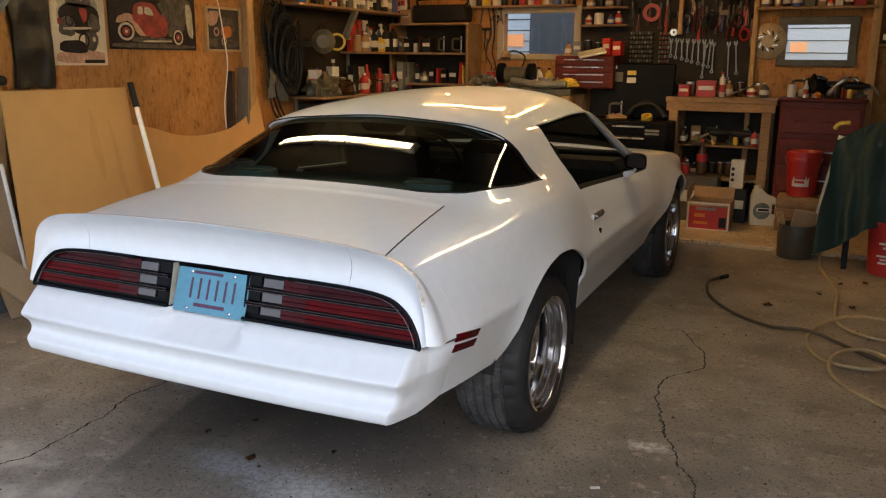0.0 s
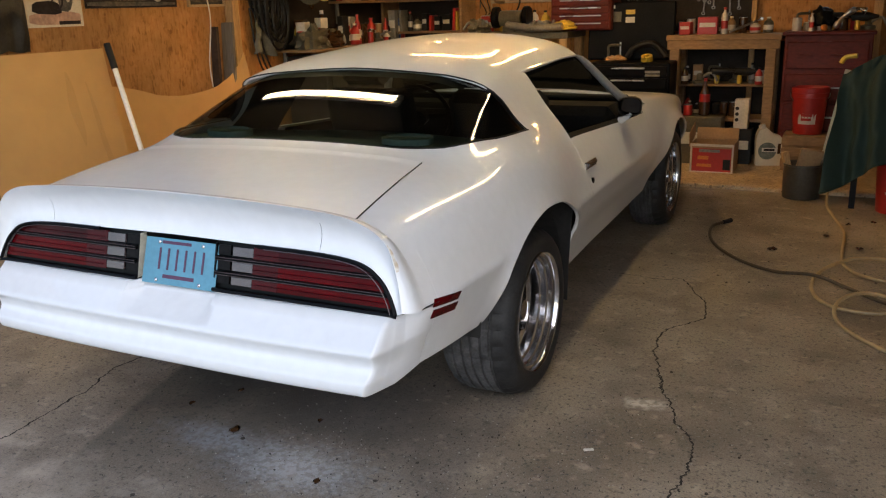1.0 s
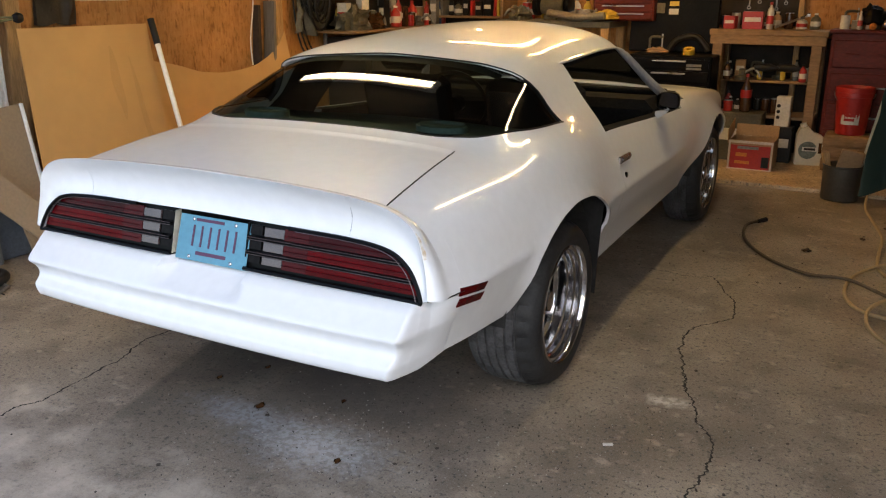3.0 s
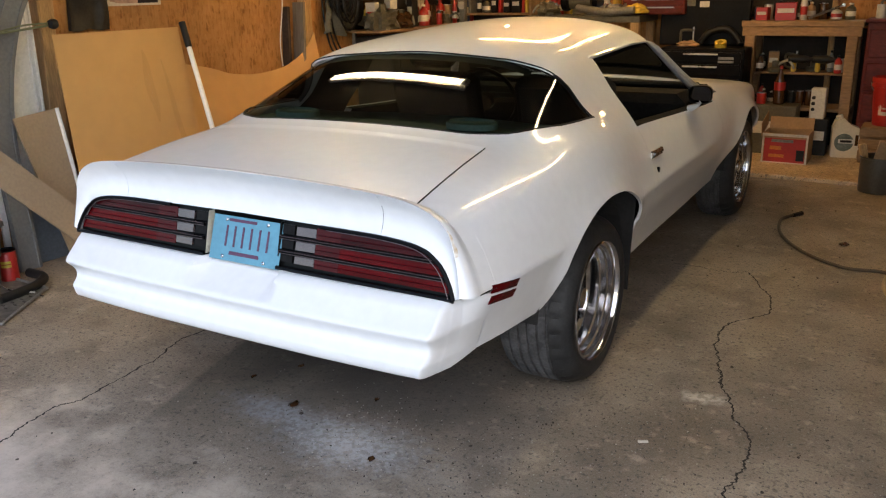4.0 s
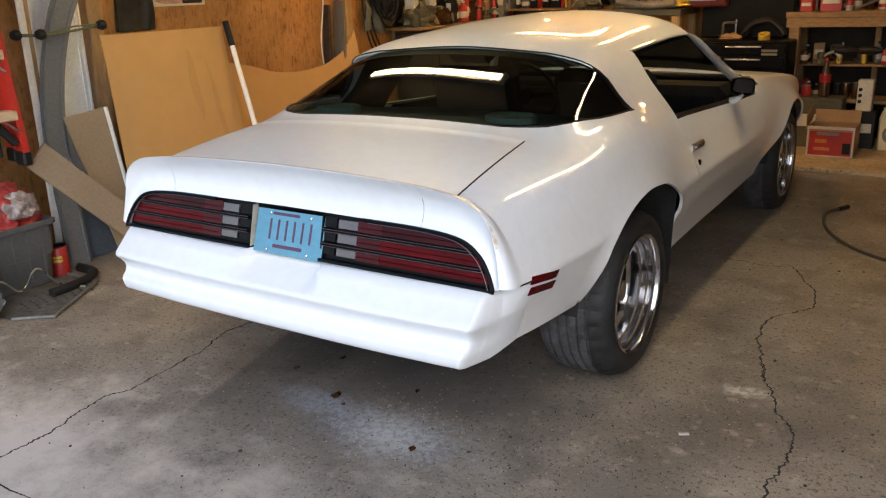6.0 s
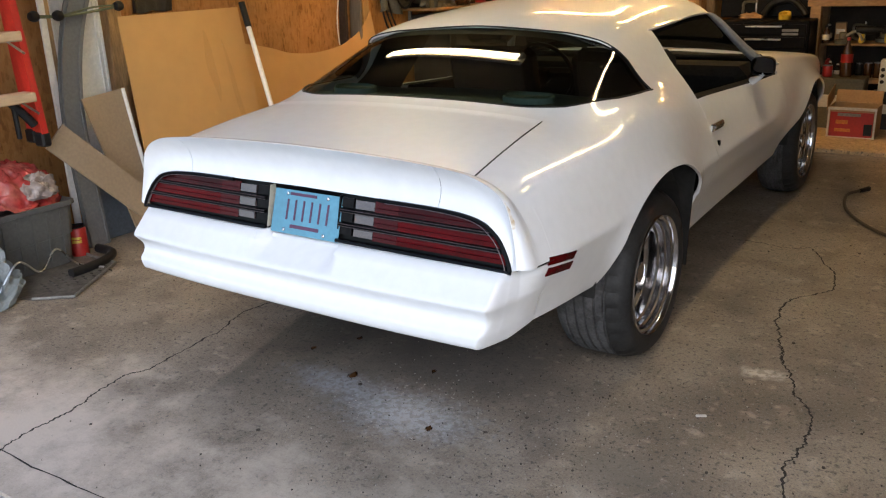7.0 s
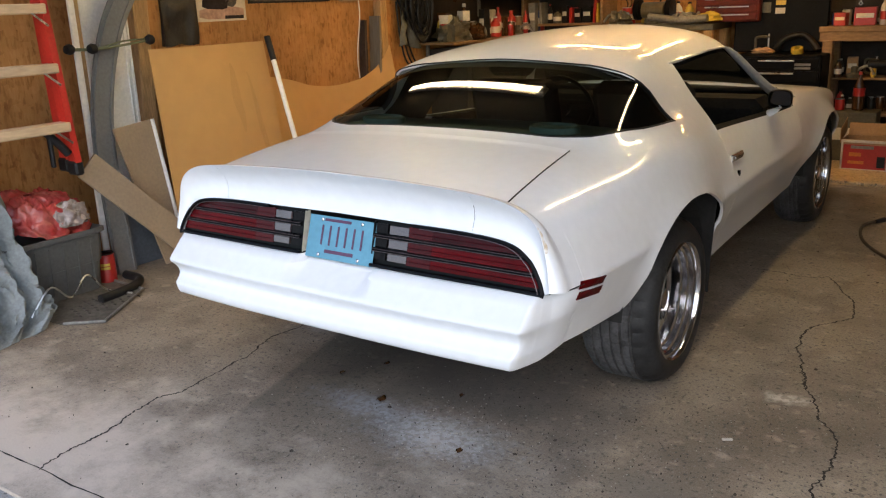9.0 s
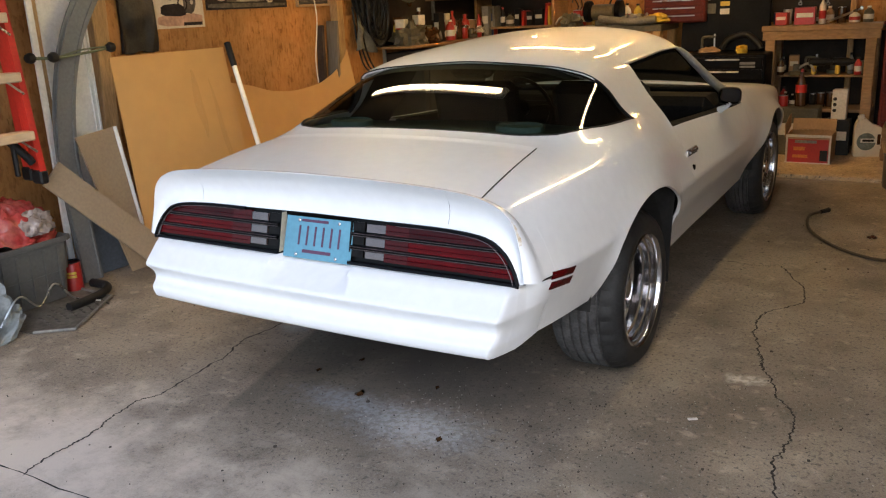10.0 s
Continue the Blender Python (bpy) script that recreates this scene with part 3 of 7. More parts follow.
def w_at_x(x, y):
    lo, hi = 3.0, 7.0
    for _ in range(28):
        m = (lo + hi) / 2
        lo, hi = (m, hi) if P(m, y).x > x else (lo, m)
    return lo


def w_at_z(z, y):
    lo, hi = 0.0, 3.0
    for _ in range(28):
        m = (lo + hi) / 2
        lo, hi = (m, hi) if P(m, y, 1, True).z < z else (lo, m)
    return lo


def skin(x, y, lift=0.0):
    p = P(w_at_x(abs(x), y), y, 1 if x >= 0 else -1)
    return p + Vector((0, 0, lift))


GX, GB, GT, GE = 0.749, -0.274, 0.222, 0.300   # backlight: half width, lower edge, upper edge, tip
TOP_LINE = ([0.0, 0.40, 0.51, 0.58, 0.62, 0.66, 0.70, GX], [GT, 0.213, 0.205, 0.222, 0.255, 0.288, 0.298, GE])
LOW_LINE = ([0.0, 0.45, 0.607, 0.666, 0.721, 0.743, GX], [GB, -0.270, -0.222, -0.155, 0.01, 0.17, GE])


def glass_low(x):
    return pchip(*LOW_LINE, abs(x))


def glass_top(x):
    return pchip(*TOP_LINE, abs(x))


def glass_side(y):
    """Half width of the backlight's outline at y."""
    return pchip(LOW_LINE[1], LOW_LINE[0], y)


def arch(y):
    """Height of the wheel openings over the ground; 0 between them."""
    if -0.66 < y < 0.49:
        return pchip(ARCH_Y, ARCH_Z, y)
    for c, back, front, h in ((2.746, 0.52, 0.50, 0.36),):
        a = back if y < c else front
        u = (y - c) / a
        if abs(u) < 1:
            return 0.36 + h * math.sqrt(1 - u * u)
    return 0


def lid_side(y):
    return 0.658 - 0.0958 * (y + 0.868)


RAIL = 4.85
DOOR_A, DOOR_B = 0.695, 2.0


def side_low(y):
    z = arch(y)
    if y < -0.80:
        z = 0.64
    return w_at_z(z, y) if z > P(0, y, 1, True).z else 0.0


def quarter_high(y):
    if y < -0.352:
        return w_at_x(lid_side(y) + 0.002, y)
    return w_at_x(max(0.600, glass_side(y)), y)


def make_wheel(width, dish):
    """A wheel lying along x, its outer face at x = 0."""
    e = thing("wheel", "", "")
    tyre = Mesh()
    half = width / 2
    prof = [(0.222, -0.016), (0.228, -0.002), (0.245, 0.009), (0.266, 0.013), (0.286, 0.009), (0.302, -0.004), (0.314, -0.020), (0.3225, -0.040), (0.326, -0.058)]
    grooves = lin(0.068, width - 0.06, 5)
    for g in grooves:
        prof += [(0.329, -g + 0.006), (0.320, -g + 0.004), (0.320, -g - 0.004), (0.329, -g - 0.006)]
    prof += [(0.326, -width + 0.044), (0.318, -width + 0.022), (0.300, -width + 0.004), (0.24, -width), (0.22, -width + 0.01)]
    n = 132
    for nm, rows_, mat, label in (("sidewall", prof[:11], M_rubber, "black sidewall"), ("tread", prof[10:], M_tread, "dusty worn grooved tread")):
        tyre = Mesh()
        for r, x in rows_:
            for i in range(n):
                a = 2 * math.pi * i / n
                rr = r
                if 0.312 < r and i % 4 == 0 and (x > -0.06 or x < -width + 0.05 or (i // 4) % 2 == 0):
                    rr = r - 0.005
                tyre.v.append((x, rr * math.cos(a), rr * math.sin(a)))
        tyre.f += [[j * n + i, j * n + (i + 1) % n, (j + 1) * n + (i + 1) % n, (j + 1) * n + i] for j in range(len(rows_) - 1) for i in range(n)]
        part(nm, tyre, mat, e, label, smooth=True, angle=28)
    turn = Matrix.Rotation(radians(90), 4, "Y")
    rim = Mesh().lathe([(0.222, -0.020), (0.230, -0.006), (0.234, 0.004), (0.230, 0.009), (0.225, 0.004), (0.223, -0.012), (0.214, -0.016), (0.212, -0.034), (0.204, -0.039), (0.202, -0.060), (0.195, -0.066), (0.193, -dish + 0.012),
                        (0.180, -dish), (0.160, -dish + 0.006), (0.157, -dish - 0.02), (0.20, -dish - 0.03), (0.216, -0.05)], 72, turn, closed=True)
    part("rim", rim, M_chrome, e, "polished deep-dish rim", smooth=True, angle=40)
    part("barrel", Mesh().lathe([(0.20, -width + 0.01), (0.20, -dish - 0.04)], 40, turn), M_under, e, smooth=True)
    for i in range(5):
        sp = Mesh().prism([(-0.034, 0.04), (0.034, 0.04), (0.026, 0.11), (0.034, 0.18), (-0.034, 0.18), (-0.026, 0.11)], 0.022,
                          Matrix.Rotation(2 * math.pi * i / 5 + 0.3, 4, "X") @ pose(-dish - 0.008, 0, 0, 90, 0, 90))
        part("spoke", sp, M_chrome, e)
    part("hub_cap", Mesh().lathe([(0.062, -dish - 0.01), (0.06, -dish + 0.02), (0.045, -dish + 0.03), (0.04, -dish + 0.06), (0.02, -dish + 0.066)], 24, turn), M_chrome, e, smooth=True)
    for i in range(5):
        a = 2 * math.pi * i / 5
        part("lug_nut", Mesh().lathe([(0.011, 0), (0.011, 0.02), (0.005, 0.026)], 6, Matrix.Translation((-dish + 0.012, 0.052 * math.cos(a), 0.052 * math.sin(a))) @ turn), M_chrome, e)
    return e


def make_car():
    car = thing("car", "white two-door fastback coupe parked on the concrete floor", "car")
    rows = lambda w0, w1, k: lin(w0, w1, k)
    W_TIP = w_at_x(GX, GE)
    shell = Mesh()
    ys_all = sorted(set([round(v, 4) for v in lin(-0.905, DOOR_A - 0.0025, 150)] + [-0.801, -0.799, -0.353, -0.351, GE] + [round(v, 4) for v in lin(-0.66, -0.56, 8) + lin(0.43, 0.4895, 22)]))
    ys_q, ys_c = [y for y in ys_all if y <= GE], [y for y in ys_all if y >= GE]
    for s, nm in ((1, "right"), (-1, "left")):
        def fq(r, y):
            lo, hi = side_low(y), quarter_high(y)
            return P(lo + (3 - lo) * r if r <= 1 else 3 + (hi - 3) * (r - 1), y, s)
        shell.grid(fq, lin(0, 1, 44) + lin(1, 2, 15)[1:], ys_q)
        shell.grid(lambda r, y: P(side_low(y) + (3 - side_low(y)) * r if r <= 1 else (3 + (W_TIP - 3) * (r - 1) if r <= 2 else W_TIP + (RAIL - W_TIP) * (r - 2)), y, s), lin(0, 1, 44) + lin(1, 2, 15)[1:] + lin(2, 3, 9)[1:], ys_c)
        ws = lin(W_TIP, RAIL, 9) + lin(RAIL, 7, 23)[1:]

        def fr(w, v):
            y = 0.25
            for _ in range(30):
                y = 0.5 * y + 0.5 * glass_top(P(w, y).x)
            return P(w, y + (GE - y) * v, s)
        shell.grid(fr, ws, lin(0, 1, 9))
        shell.grid(lambda w, y: P(w, y, s), ws[8:], ys_c + lin(ys_c[-1], 1.58, 30)[1:])
        belt = lambda y: 2.93 - 0.13 * (y - DOOR_A) / (DOOR_B - DOOR_A)
        door = part("door", Mesh().grid(lambda u, y: P(u * belt(y), y, s), lin(0, 1, 61), lin(DOOR_A, DOOR_B, 40)), M_paint, car, smooth=True, thick=0.02, flip=(s, 0, 0), angle=60)
        ys_f = sorted(set([round(v, 4) for v in lin(DOOR_B + 0.002, 3.84, 110)] + [2.155, 2.165] + [round(2.746 - 0.52 * math.cos(a), 4) for a in lin(0, 0.7, 14)] + [round(2.746 + 0.5 * math.cos(a), 4) for a in lin(0, 0.7, 14)]))
        wing_top = lambda y: 4.7 if y > 2.16 else 3.02
        m = Mesh().grid(lambda r, y: P(side_low(y) + (3 - side_low(y)) * r if r <= 1 else 3 + (wing_top(y) - 3) * (r - 1), y, s), lin(0, 1, 44) + lin(1, 2, 11)[1:], ys_f)
        part("front_wing", m, M_paint, car, smooth=True, thick=0.012, flip=(s, 0, 0.3), angle=60)
        # inside of the door and the chrome on it
        part("door_card", Mesh().grid(lambda u, y: P(0.4 + (belt(y) - 0.4) * u, y, s) - Vector((s * 0.075, 0, 0.004)), lin(0, 1, 12), lin(DOOR_A, DOOR_B, 20)), M_trim, door, smooth=True)
        part("door_sill", Mesh().grid(lambda u, y: P(belt(y), y, s) - Vector((s * 0.08 * u, 0, 0.003)), [0, 0.5, 1], lin(DOOR_A, DOOR_B, 20)), M_trim, door)
        h = P(2.47, 0.775, s)
        part("door_handle", Mesh().box((h.x + s * 0.008, 0.775, h.z), (0.016, 0.15, 0.034), 0.006).box((h.x + s * 0.017, 0.775, h.z + 0.004), (0.012, 0.12, 0.016), 0.005), M_chrome, door, "chrome pull handle", smooth=True)
        k = P(2.22, 0.75, s)
        part("door_lock", Mesh().lathe([(0.013, -0.004), (0.013, 0.006), (0.006, 0.008)], 14, Matrix.Translation((k.x, 0.75, k.z)) @ Matrix.Rotation(radians(90 * s), 4, "Y")), M_gloss, door)
        # side marker: two slanted red bars
        for j in range(2):
            q = lambda u, v, o: P(w_at_z(0.594 + 0.036 * j + 0.024 * v - 0.02 * u, -0.825 + 0.145 * u + 0.008 * v), -0.825 + 0.145 * u + 0.008 * v, s) + Vector((s * o, 0, 0))
            part("side_marker", Mesh().grid(lambda u, v: q(u, v, 0.003), lin(0, 1, 6), lin(0, 1, 3)), M_lens, car, "two slanted red marker bars", thick=0.004, flip=(s, 0, 0))
        # wheel housings
        for c, r, x0, x1 in ((0.0, 0.44, 0.50, 0.85), (2.746, 0.43, 0.5, 0.84)):
            g = Mesh().grid(lambda u, a: Vector((s * u, c + r * math.cos(a), 0.33 + r * math.sin(a))), [x0, x1], lin(0.12, math.pi - 0.12, 26))
            g.grid(lambda u, a: Vector((s * x0, c + r * u * math.cos(a), 0.33 + r * u * math.sin(a))), [0, 1], lin(0.12, math.pi - 0.12, 26))
            part("wheel_housing", g, M_under, car)
        part("mud_flap", Mesh().grid(lambda u, v: Vector((s * (0.52 + 0.372 * u - 0.03 * (1 - v) * u), 0.475 - 0.025 * math.sin(2.2 * v) + 0.02 * (u - 0.5) ** 2, 0.215 + 0.03 * (1 - u) + 0.44 * v)), lin(0, 1, 8), lin(0, 1, 10)), M_under, car, "black rubber flap in the wheel arch", smooth=True, thick=0.006, flip=(0, -1, 0))
        seam = [Vector((s * 0.832, -0.935, 0.642)), Vector((s * 0.845, -0.905, 0.642))] + [P(w_at_z(0.642, y), y, s) + Vector((s * 0.001, 0, 0)) for y in (-0.88, -0.86, -0.84, -0.82, -0.80)]
        part("panel_seam", Mesh().tube(seam, 0.0022, 5), M_black, car)
        # screen pillar and roof rail round the open window
        pil = [P(RAIL - 0.02, y, s) for y in lin(0.66, 1.55, 12)] + [P(RAIL - 0.02 - 1.75 * u, 1.57 + 0.30 * u, s) for u in lin(0.05, 1, 12)]
        part("screen_pillar", Mesh().tube(pil[11:], [0.006, 0.014] + lin(0.019, 0.027, len(pil) - 13), 10), M_silver, car, "bare grey screen pillar", smooth=True)
        part("roof_rail", Mesh().tube(pil[:12], [0.004] + [0.009] * 10 + [0.004], 8), M_paint, car, smooth=True)
        part("window_seal", Mesh().tube([P(RAIL - 0.15 - (RAIL - 3.15) * u, 0.69, s) - Vector((s * 0.012, 0, 0)) for u in lin(0, 1, 8)], 0.010, 6), M_black, car, smooth=True)
    # roof, lid, filler panel, bonnet
    shell.grid(lambda x, v: skin(x, -0.351 + (glass_low(x) + 0.351) * v), lin(-0.60, 0.60, 33), lin(0, 1, 6))
    part("body_shell", shell, M_paint, car, smooth=True, weld=0.0012, thick=0.012, flip=(0, 0, 1), angle=50)
    part("headliner", Mesh().grid(lambda q, y: P(7 - abs(q) * (7 - RAIL), y, 1 if q >= 0 else -1) - Vector((0, 0, 0.03)), lin(-1, 1, 25), lin(0.24, 1.56, 16)), M_trim, car, smooth=True)
    for s in (1, -1):
        part("pillar_trim", Mesh().grid(lambda w, y: P(w, y, s) - Vector((s * 0.035, 0, 0.01)), lin(2.9, RAIL, 10), lin(GE + 0.005, 0.685, 8)), M_trim, car, smooth=True)
    lid = part("boot_lid", Mesh().grid(lambda u, y: skin(u * (lid_side(y) - 0.001), y, 0.004 * max(0, 1 - (-0.356 - y) / 0.03)), lin(-1, 1, 41), lin(-0.90, -0.40, 20) + [-0.39, -0.38, -0.37, -0.362, -0.358, -0.356]), M_paint, car, smooth=True, thick=0.02, flip=(0, 0, 1))
    for s in (1, -1):
        part("boot_seal", Mesh().tube([skin(s * (lid_side(y) - 0.0005), y, 0.0 if s > 0 else -0.005) for y in lin(-0.865, -0.353, 30)], 0.0026, 6), M_black, lid)
    part("boot_seal", Mesh().tube([skin(x, -0.3535, -0.008) for x in lin(-0.60, 0.60, 24)], 0.006, 6), M_black, lid)
    part("bonnet", Mesh().grid(lambda u, y: P(7 - abs(u) * 2.28, y, 1 if u >= 0 else -1), lin(-1, 1, 33), lin(2.165, 3.84, 40)), M_paint, car, smooth=True, thick=0.014, flip=(0, 0, 1))
    nose = Mesh().grid(lambda w, s: Vector((P(abs(w), 3.842).x * (1 if w > 0 else -1), 3.842 + 0.05 * (1 - s), 0.5 + (P(abs(w), 3.842).z - 0.5) * s)), [w for w in lin(-7, 7, 57)], [0.02, 0.5, 0.8, 1.0])
    part("front_bumper", nose, M_paint, car, smooth=True)
    # glass
    xs = [GX * math.sin(a) for a in lin(-math.pi / 2, math.pi / 2, 49)]

    samples = [(x, glass_low(x) + (glass_top(x) - glass_low(x)) * v, 3.0 if v in (0, 1) else 1.0) for x in lin(0, GX, 26) for v in lin(0, 1, 9)]
    terms = [(0, 0), (0, 1), (0, 2), (2, 0), (2, 1), (6, 0), (6, 1)]
    A = np.array([[wt * x ** i * y ** j for i, j in terms] for x, y, wt in samples])
    coef = np.linalg.lstsq(A, np.array([wt * skin(x, y).z for x, y, wt in samples]), rcond=None)[0]

    def on_glass(x, y, lift=-0.007):
        """One even sheet that follows the roof line."""
        z = float(sum(c * abs(x) ** i * y ** j for c, (i, j) in zip(coef, terms)))
        k = min(1, max(0, (abs(x) - 0.57) / 0.16))
        return Vector((x, y, lift + z + (skin(x, y).z - z) * k * k * (3 - 2 * k)))
    bl = part("rear_window", Mesh().grid(lambda x, v: on_glass(x, glass_low(x) + (glass_top(x) - glass_low(x)) * v), xs, lin(0, 1, 24)), M_glass, car, "tinted wraparound rear window", smooth=True, weld=0.0004, flip=(0, 0, 1), angle=80)
    bl.visible_shadow = False
    low = [skin(x, glass_low(x) + 0.003, -0.003) for x in xs]
    top = [skin(x, glass_top(x) - 0.003, -0.002) for x in xs]
    part("window_gasket", Mesh().tube(low, 0.0055, 6), M_black, bl, "ragged black rubber gasket", smooth=True)
    part("window_gasket", Mesh().tube(top, [0.0032 if abs(x) < 0.56 else 0.0026 for x in xs], 6), M_black, bl, "ragged black rubber gasket", smooth=True)
    for s in (1, -1):
        under = [skin(s * x, glass_top(x) + 0.004, -0.013) for x in lin(0.60, GX - 0.004, 20)]
        part("window_gasket", Mesh().tube(under, [0.003] + [0.0075] * 19, 6), M_black, bl, "ragged black rubber gasket", smooth=True)
    part("inner_band", Mesh().grid(lambda x, v: on_glass(x, max(glass_low(x), glass_top(x) - 0.045 * v), -0.012), [x for x in xs if abs(x) < 0.56], [0, 1]), M_black, bl, smooth=True)
    ws = part("windscreen", Mesh().grid(lambda q, v: P(7 - abs(q) * (7 - RAIL + 1.2 * v), 1.585 + 0.56 * v, 1 if q >= 0 else -1), lin(-1, 1, 33), lin(0, 1, 14)), M_screen, car, smooth=True, flip=(0, 0, 1))
    ws.visible_shadow = False
    # rear spoiler wrapped over the lamps
    lip = [(0, -0.955, 0.945), (0.3, -0.955, 0.94), (0.565, -0.9475, 0.924), (0.70, -0.938, 0.900), (0.782, -0.93, 0.845), (0.815, -0.928, 0.750), (0.834, -0.94, 0.645)]
    low = [(0, -0.905, 0.79), (0.3, -0.905, 0.787), (0.55, -0.9068, 0.7848), (0.69, -0.913, 0.772), (0.757, -0.918, 0.735), (0.795, -0.928, 0.685), (0.815, -0.938, 0.638)]
    K = 61
    lipc, lowc = curve(lip, K), curve(low, K)

    def fs(i, v):
        s, j = (1 if i >= 0 else -1), abs(i)
        q = j / (K - 1)
        F = P(7 - 4.95 * q ** 0.9, -0.862, 1)
        L, O = lipc[j], lowc[j]
        if v <= 1:
            out = math.sin(math.pi * v ** 1.6)
            p = F.lerp(L, v) + Vector((0.022 * q * q * out, 0, -0.008 * math.sin(math.pi * v * 0.8) * (1 - q) + 0.012 * (1 - q) * out * (v > 0.4)))
        elif v <= 2:
            t = v - 1
            p = L.lerp(O, t) + Vector((0, 0.030 * math.sin(math.pi * t) * (1 - q ** 3), 0))
        else:
            p = O + Vector((0, 0.05 * (v - 2), 0.0))
        return Vector((s * p.x, p.y, p.z))
    vs = [0, 0.25, 0.5, 0.75, 0.9, 0.96, 0.985, 1.0, 1.015, 1.05, 1.1, 1.17, 1.25, 1.35, 1.45, 1.55, 1.65, 1.75, 1.85, 1.93, 1.98, 2.0, 2.02, 2.5, 3.0]
    cut = 20
    sp = part("spoiler", Mesh().grid(fs, list(range(-cut, cut + 1)), vs), M_paint, car, "white ducktail spoiler in three pieces", smooth=True, angle=70, flip=(0, -1, 0.5))
    for s in (1, -1):
        part("spoiler_end", Mesh().grid(lambda i, v: fs(s * i, v) + Vector((s * 0.0014, 0, 0)), list(range(cut, K)), vs), M_paint, sp, smooth=True, angle=70, flip=(s, -1, 0.5))
    worn = Mesh().grid(lambda i, v: fs(i, 0.985 - (0.09 + 0.10 * noise.noise(Vector((i * 0.35, v, 2)))) * v) + Vector((0.0032, -0.0008, 0.0006)), list(range(41, 50)), [0, 0.5, 1])
    part("worn_edge", worn, M_worn, sp, "chipped tan edge where paint is worn", smooth=True, flip=(1, 0, 0.3))
    # bumper
    path = [(0, -0.958, 1), (0.4, -0.955, 1), (0.68, -0.944, 1), (0.765, -0.9385, 1), (0.793, -0.935, 1), (0.809, -0.918, 0.86), (0.824, -0.888, 0.56), (0.842, -0.85, 0.25), (0.865, -0.797, 0.0)]
    full = [(-x, y, t) for x, y, t in path[:0:-1]] + path
    prof = [(-0.02, 0.630), (0.0, 0.632), (0.009, 0.630), (0.036, 0.609), (0.0385, 0.605), (0.085, 0.559), (0.0945, 0.549), (0.0965, 0.544), (0.0955, 0.539), (0.090, 0.532), (0.078, 0.520), (0.0705, 0.508), (0.0685, 0.497), (0.0705, 0.487),
            (0.079, 0.474), (0.093, 0.463), (0.0985, 0.457), (0.1005, 0.449), (0.0985, 0.430), (0.095, 0.419), (0.089, 0.414), (0.080, 0.412), (-0.04, 0.412)]
    NB = 241
    pc = curve(full, NB)

    def fb(k, i):
        p, (o, z) = pc[k], prof[i]
        t = (pc[min(k + 1, NB - 1)] - pc[max(k - 1, 0)])
        nrm = Vector((t.y, -t.x, 0)).normalized()
        sx = 1 - 0.045 * max(0, 0.56 - z) / 0.13
        if -0.14 < p.x < 0.175 and z > 0.560:
            o -= 0.058
        o = o * p.z
        b = Vector((p.x * sx + 0.10 * nrm.x * o, p.y + nrm.y * o, z))
        if p.z < 0.6:
            q = P(w_at_z(z, p.y), p.y, 1 if p.x > 0 else -1)
            b = q.lerp(Vector((b.x, b.y, b.z)), max(0, p.z / 0.6))
        return b
    bump = part("rear_bumper", Mesh().grid(fb, list(range(NB)), list(range(len(prof)))), M_paint, car, "white one-piece rear bumper cover", smooth=True, angle=50, flip=(0, -1, 0))
    # lamps
    zs = [p.z for p in lowc][::-1]
    xs_o = [p.x for p in lowc][::-1]

    def x_end(z):
        return pchip(zs, xs_o, z) if z < lowc[12].z else 0.6
    for s in (1, -1):
        lamp = thing("tail_lamp", "", "")
        lamp.parent = car
        lamp["label"] = "wide dark red lamp with black bars"
        yf = lambda z, o=0.0: -0.934 + (z - 0.64) * 0.26 + o
        back = Mesh().grid(lambda u, z: Vector((s * (0.158 + u * (min(x_end(z), 0.812) - 0.158)), yf(z, 0.012), z)), lin(0, 1, 24), lin(0.632, 0.781, 12))
        part("lamp_back", back, M_gloss, lamp, "black lamp surround")
        part("lamp_side", Mesh().grid(lambda o, z: Vector((s * 0.1575, yf(z, o), z)), [0.0, 0.03, 0.075], [0.636, 0.70, 0.776]), M_cream if s < 0 else M_black, lamp, "aged cream inner side", thick=0.006, flip=(-s, 0, 0))
        rim = [Vector((s * p.x, p.y - 0.004, p.z - 0.004)) for p in lowc[11:]] + [Vector((s * x, -0.94, 0.636)) for x in lin(0.80, 0.16, 10)]
        part("lamp_frame", Mesh().tube(rim, 0.0065, 6), M_gloss, lamp, smooth=True)
        part("frame_line", Mesh().tube([Vector((s * (p.x - 0.012 * min(1, max(0, (p.x - 0.6) / 0.15))), p.y - 0.009, p.z - 0.010)) for p in lowc[12:58]], 0.0013, 5), M_line, lamp)
        part("lamp_end", Mesh().grid(lambda x, z: Vector((s * x, yf(z, -0.001), z)), [0.158, 0.161, 0.164], [0.636, 0.70, 0.777]), M_gloss, lamp, "black lamp end block", thick=0.012, flip=(0, -1, 0))
        for k, (za, zb) in enumerate(((0.651, 0.683), (0.693, 0.729), (0.738, 0.774))):
            x1 = lambda z: min(x_end(z + 0.004) - 0.012, 0.80)
            part("reversing_lens", Mesh().grid(lambda u, z: Vector((s * (0.226 + 0.078 * u), yf(z, 0.002), z)), lin(0, 1, 3), lin(za + 0.004, zb - 0.005, 3)), M_reverse, lamp, "pale reversing lens", thick=0.008, flip=(0, -1, 0))
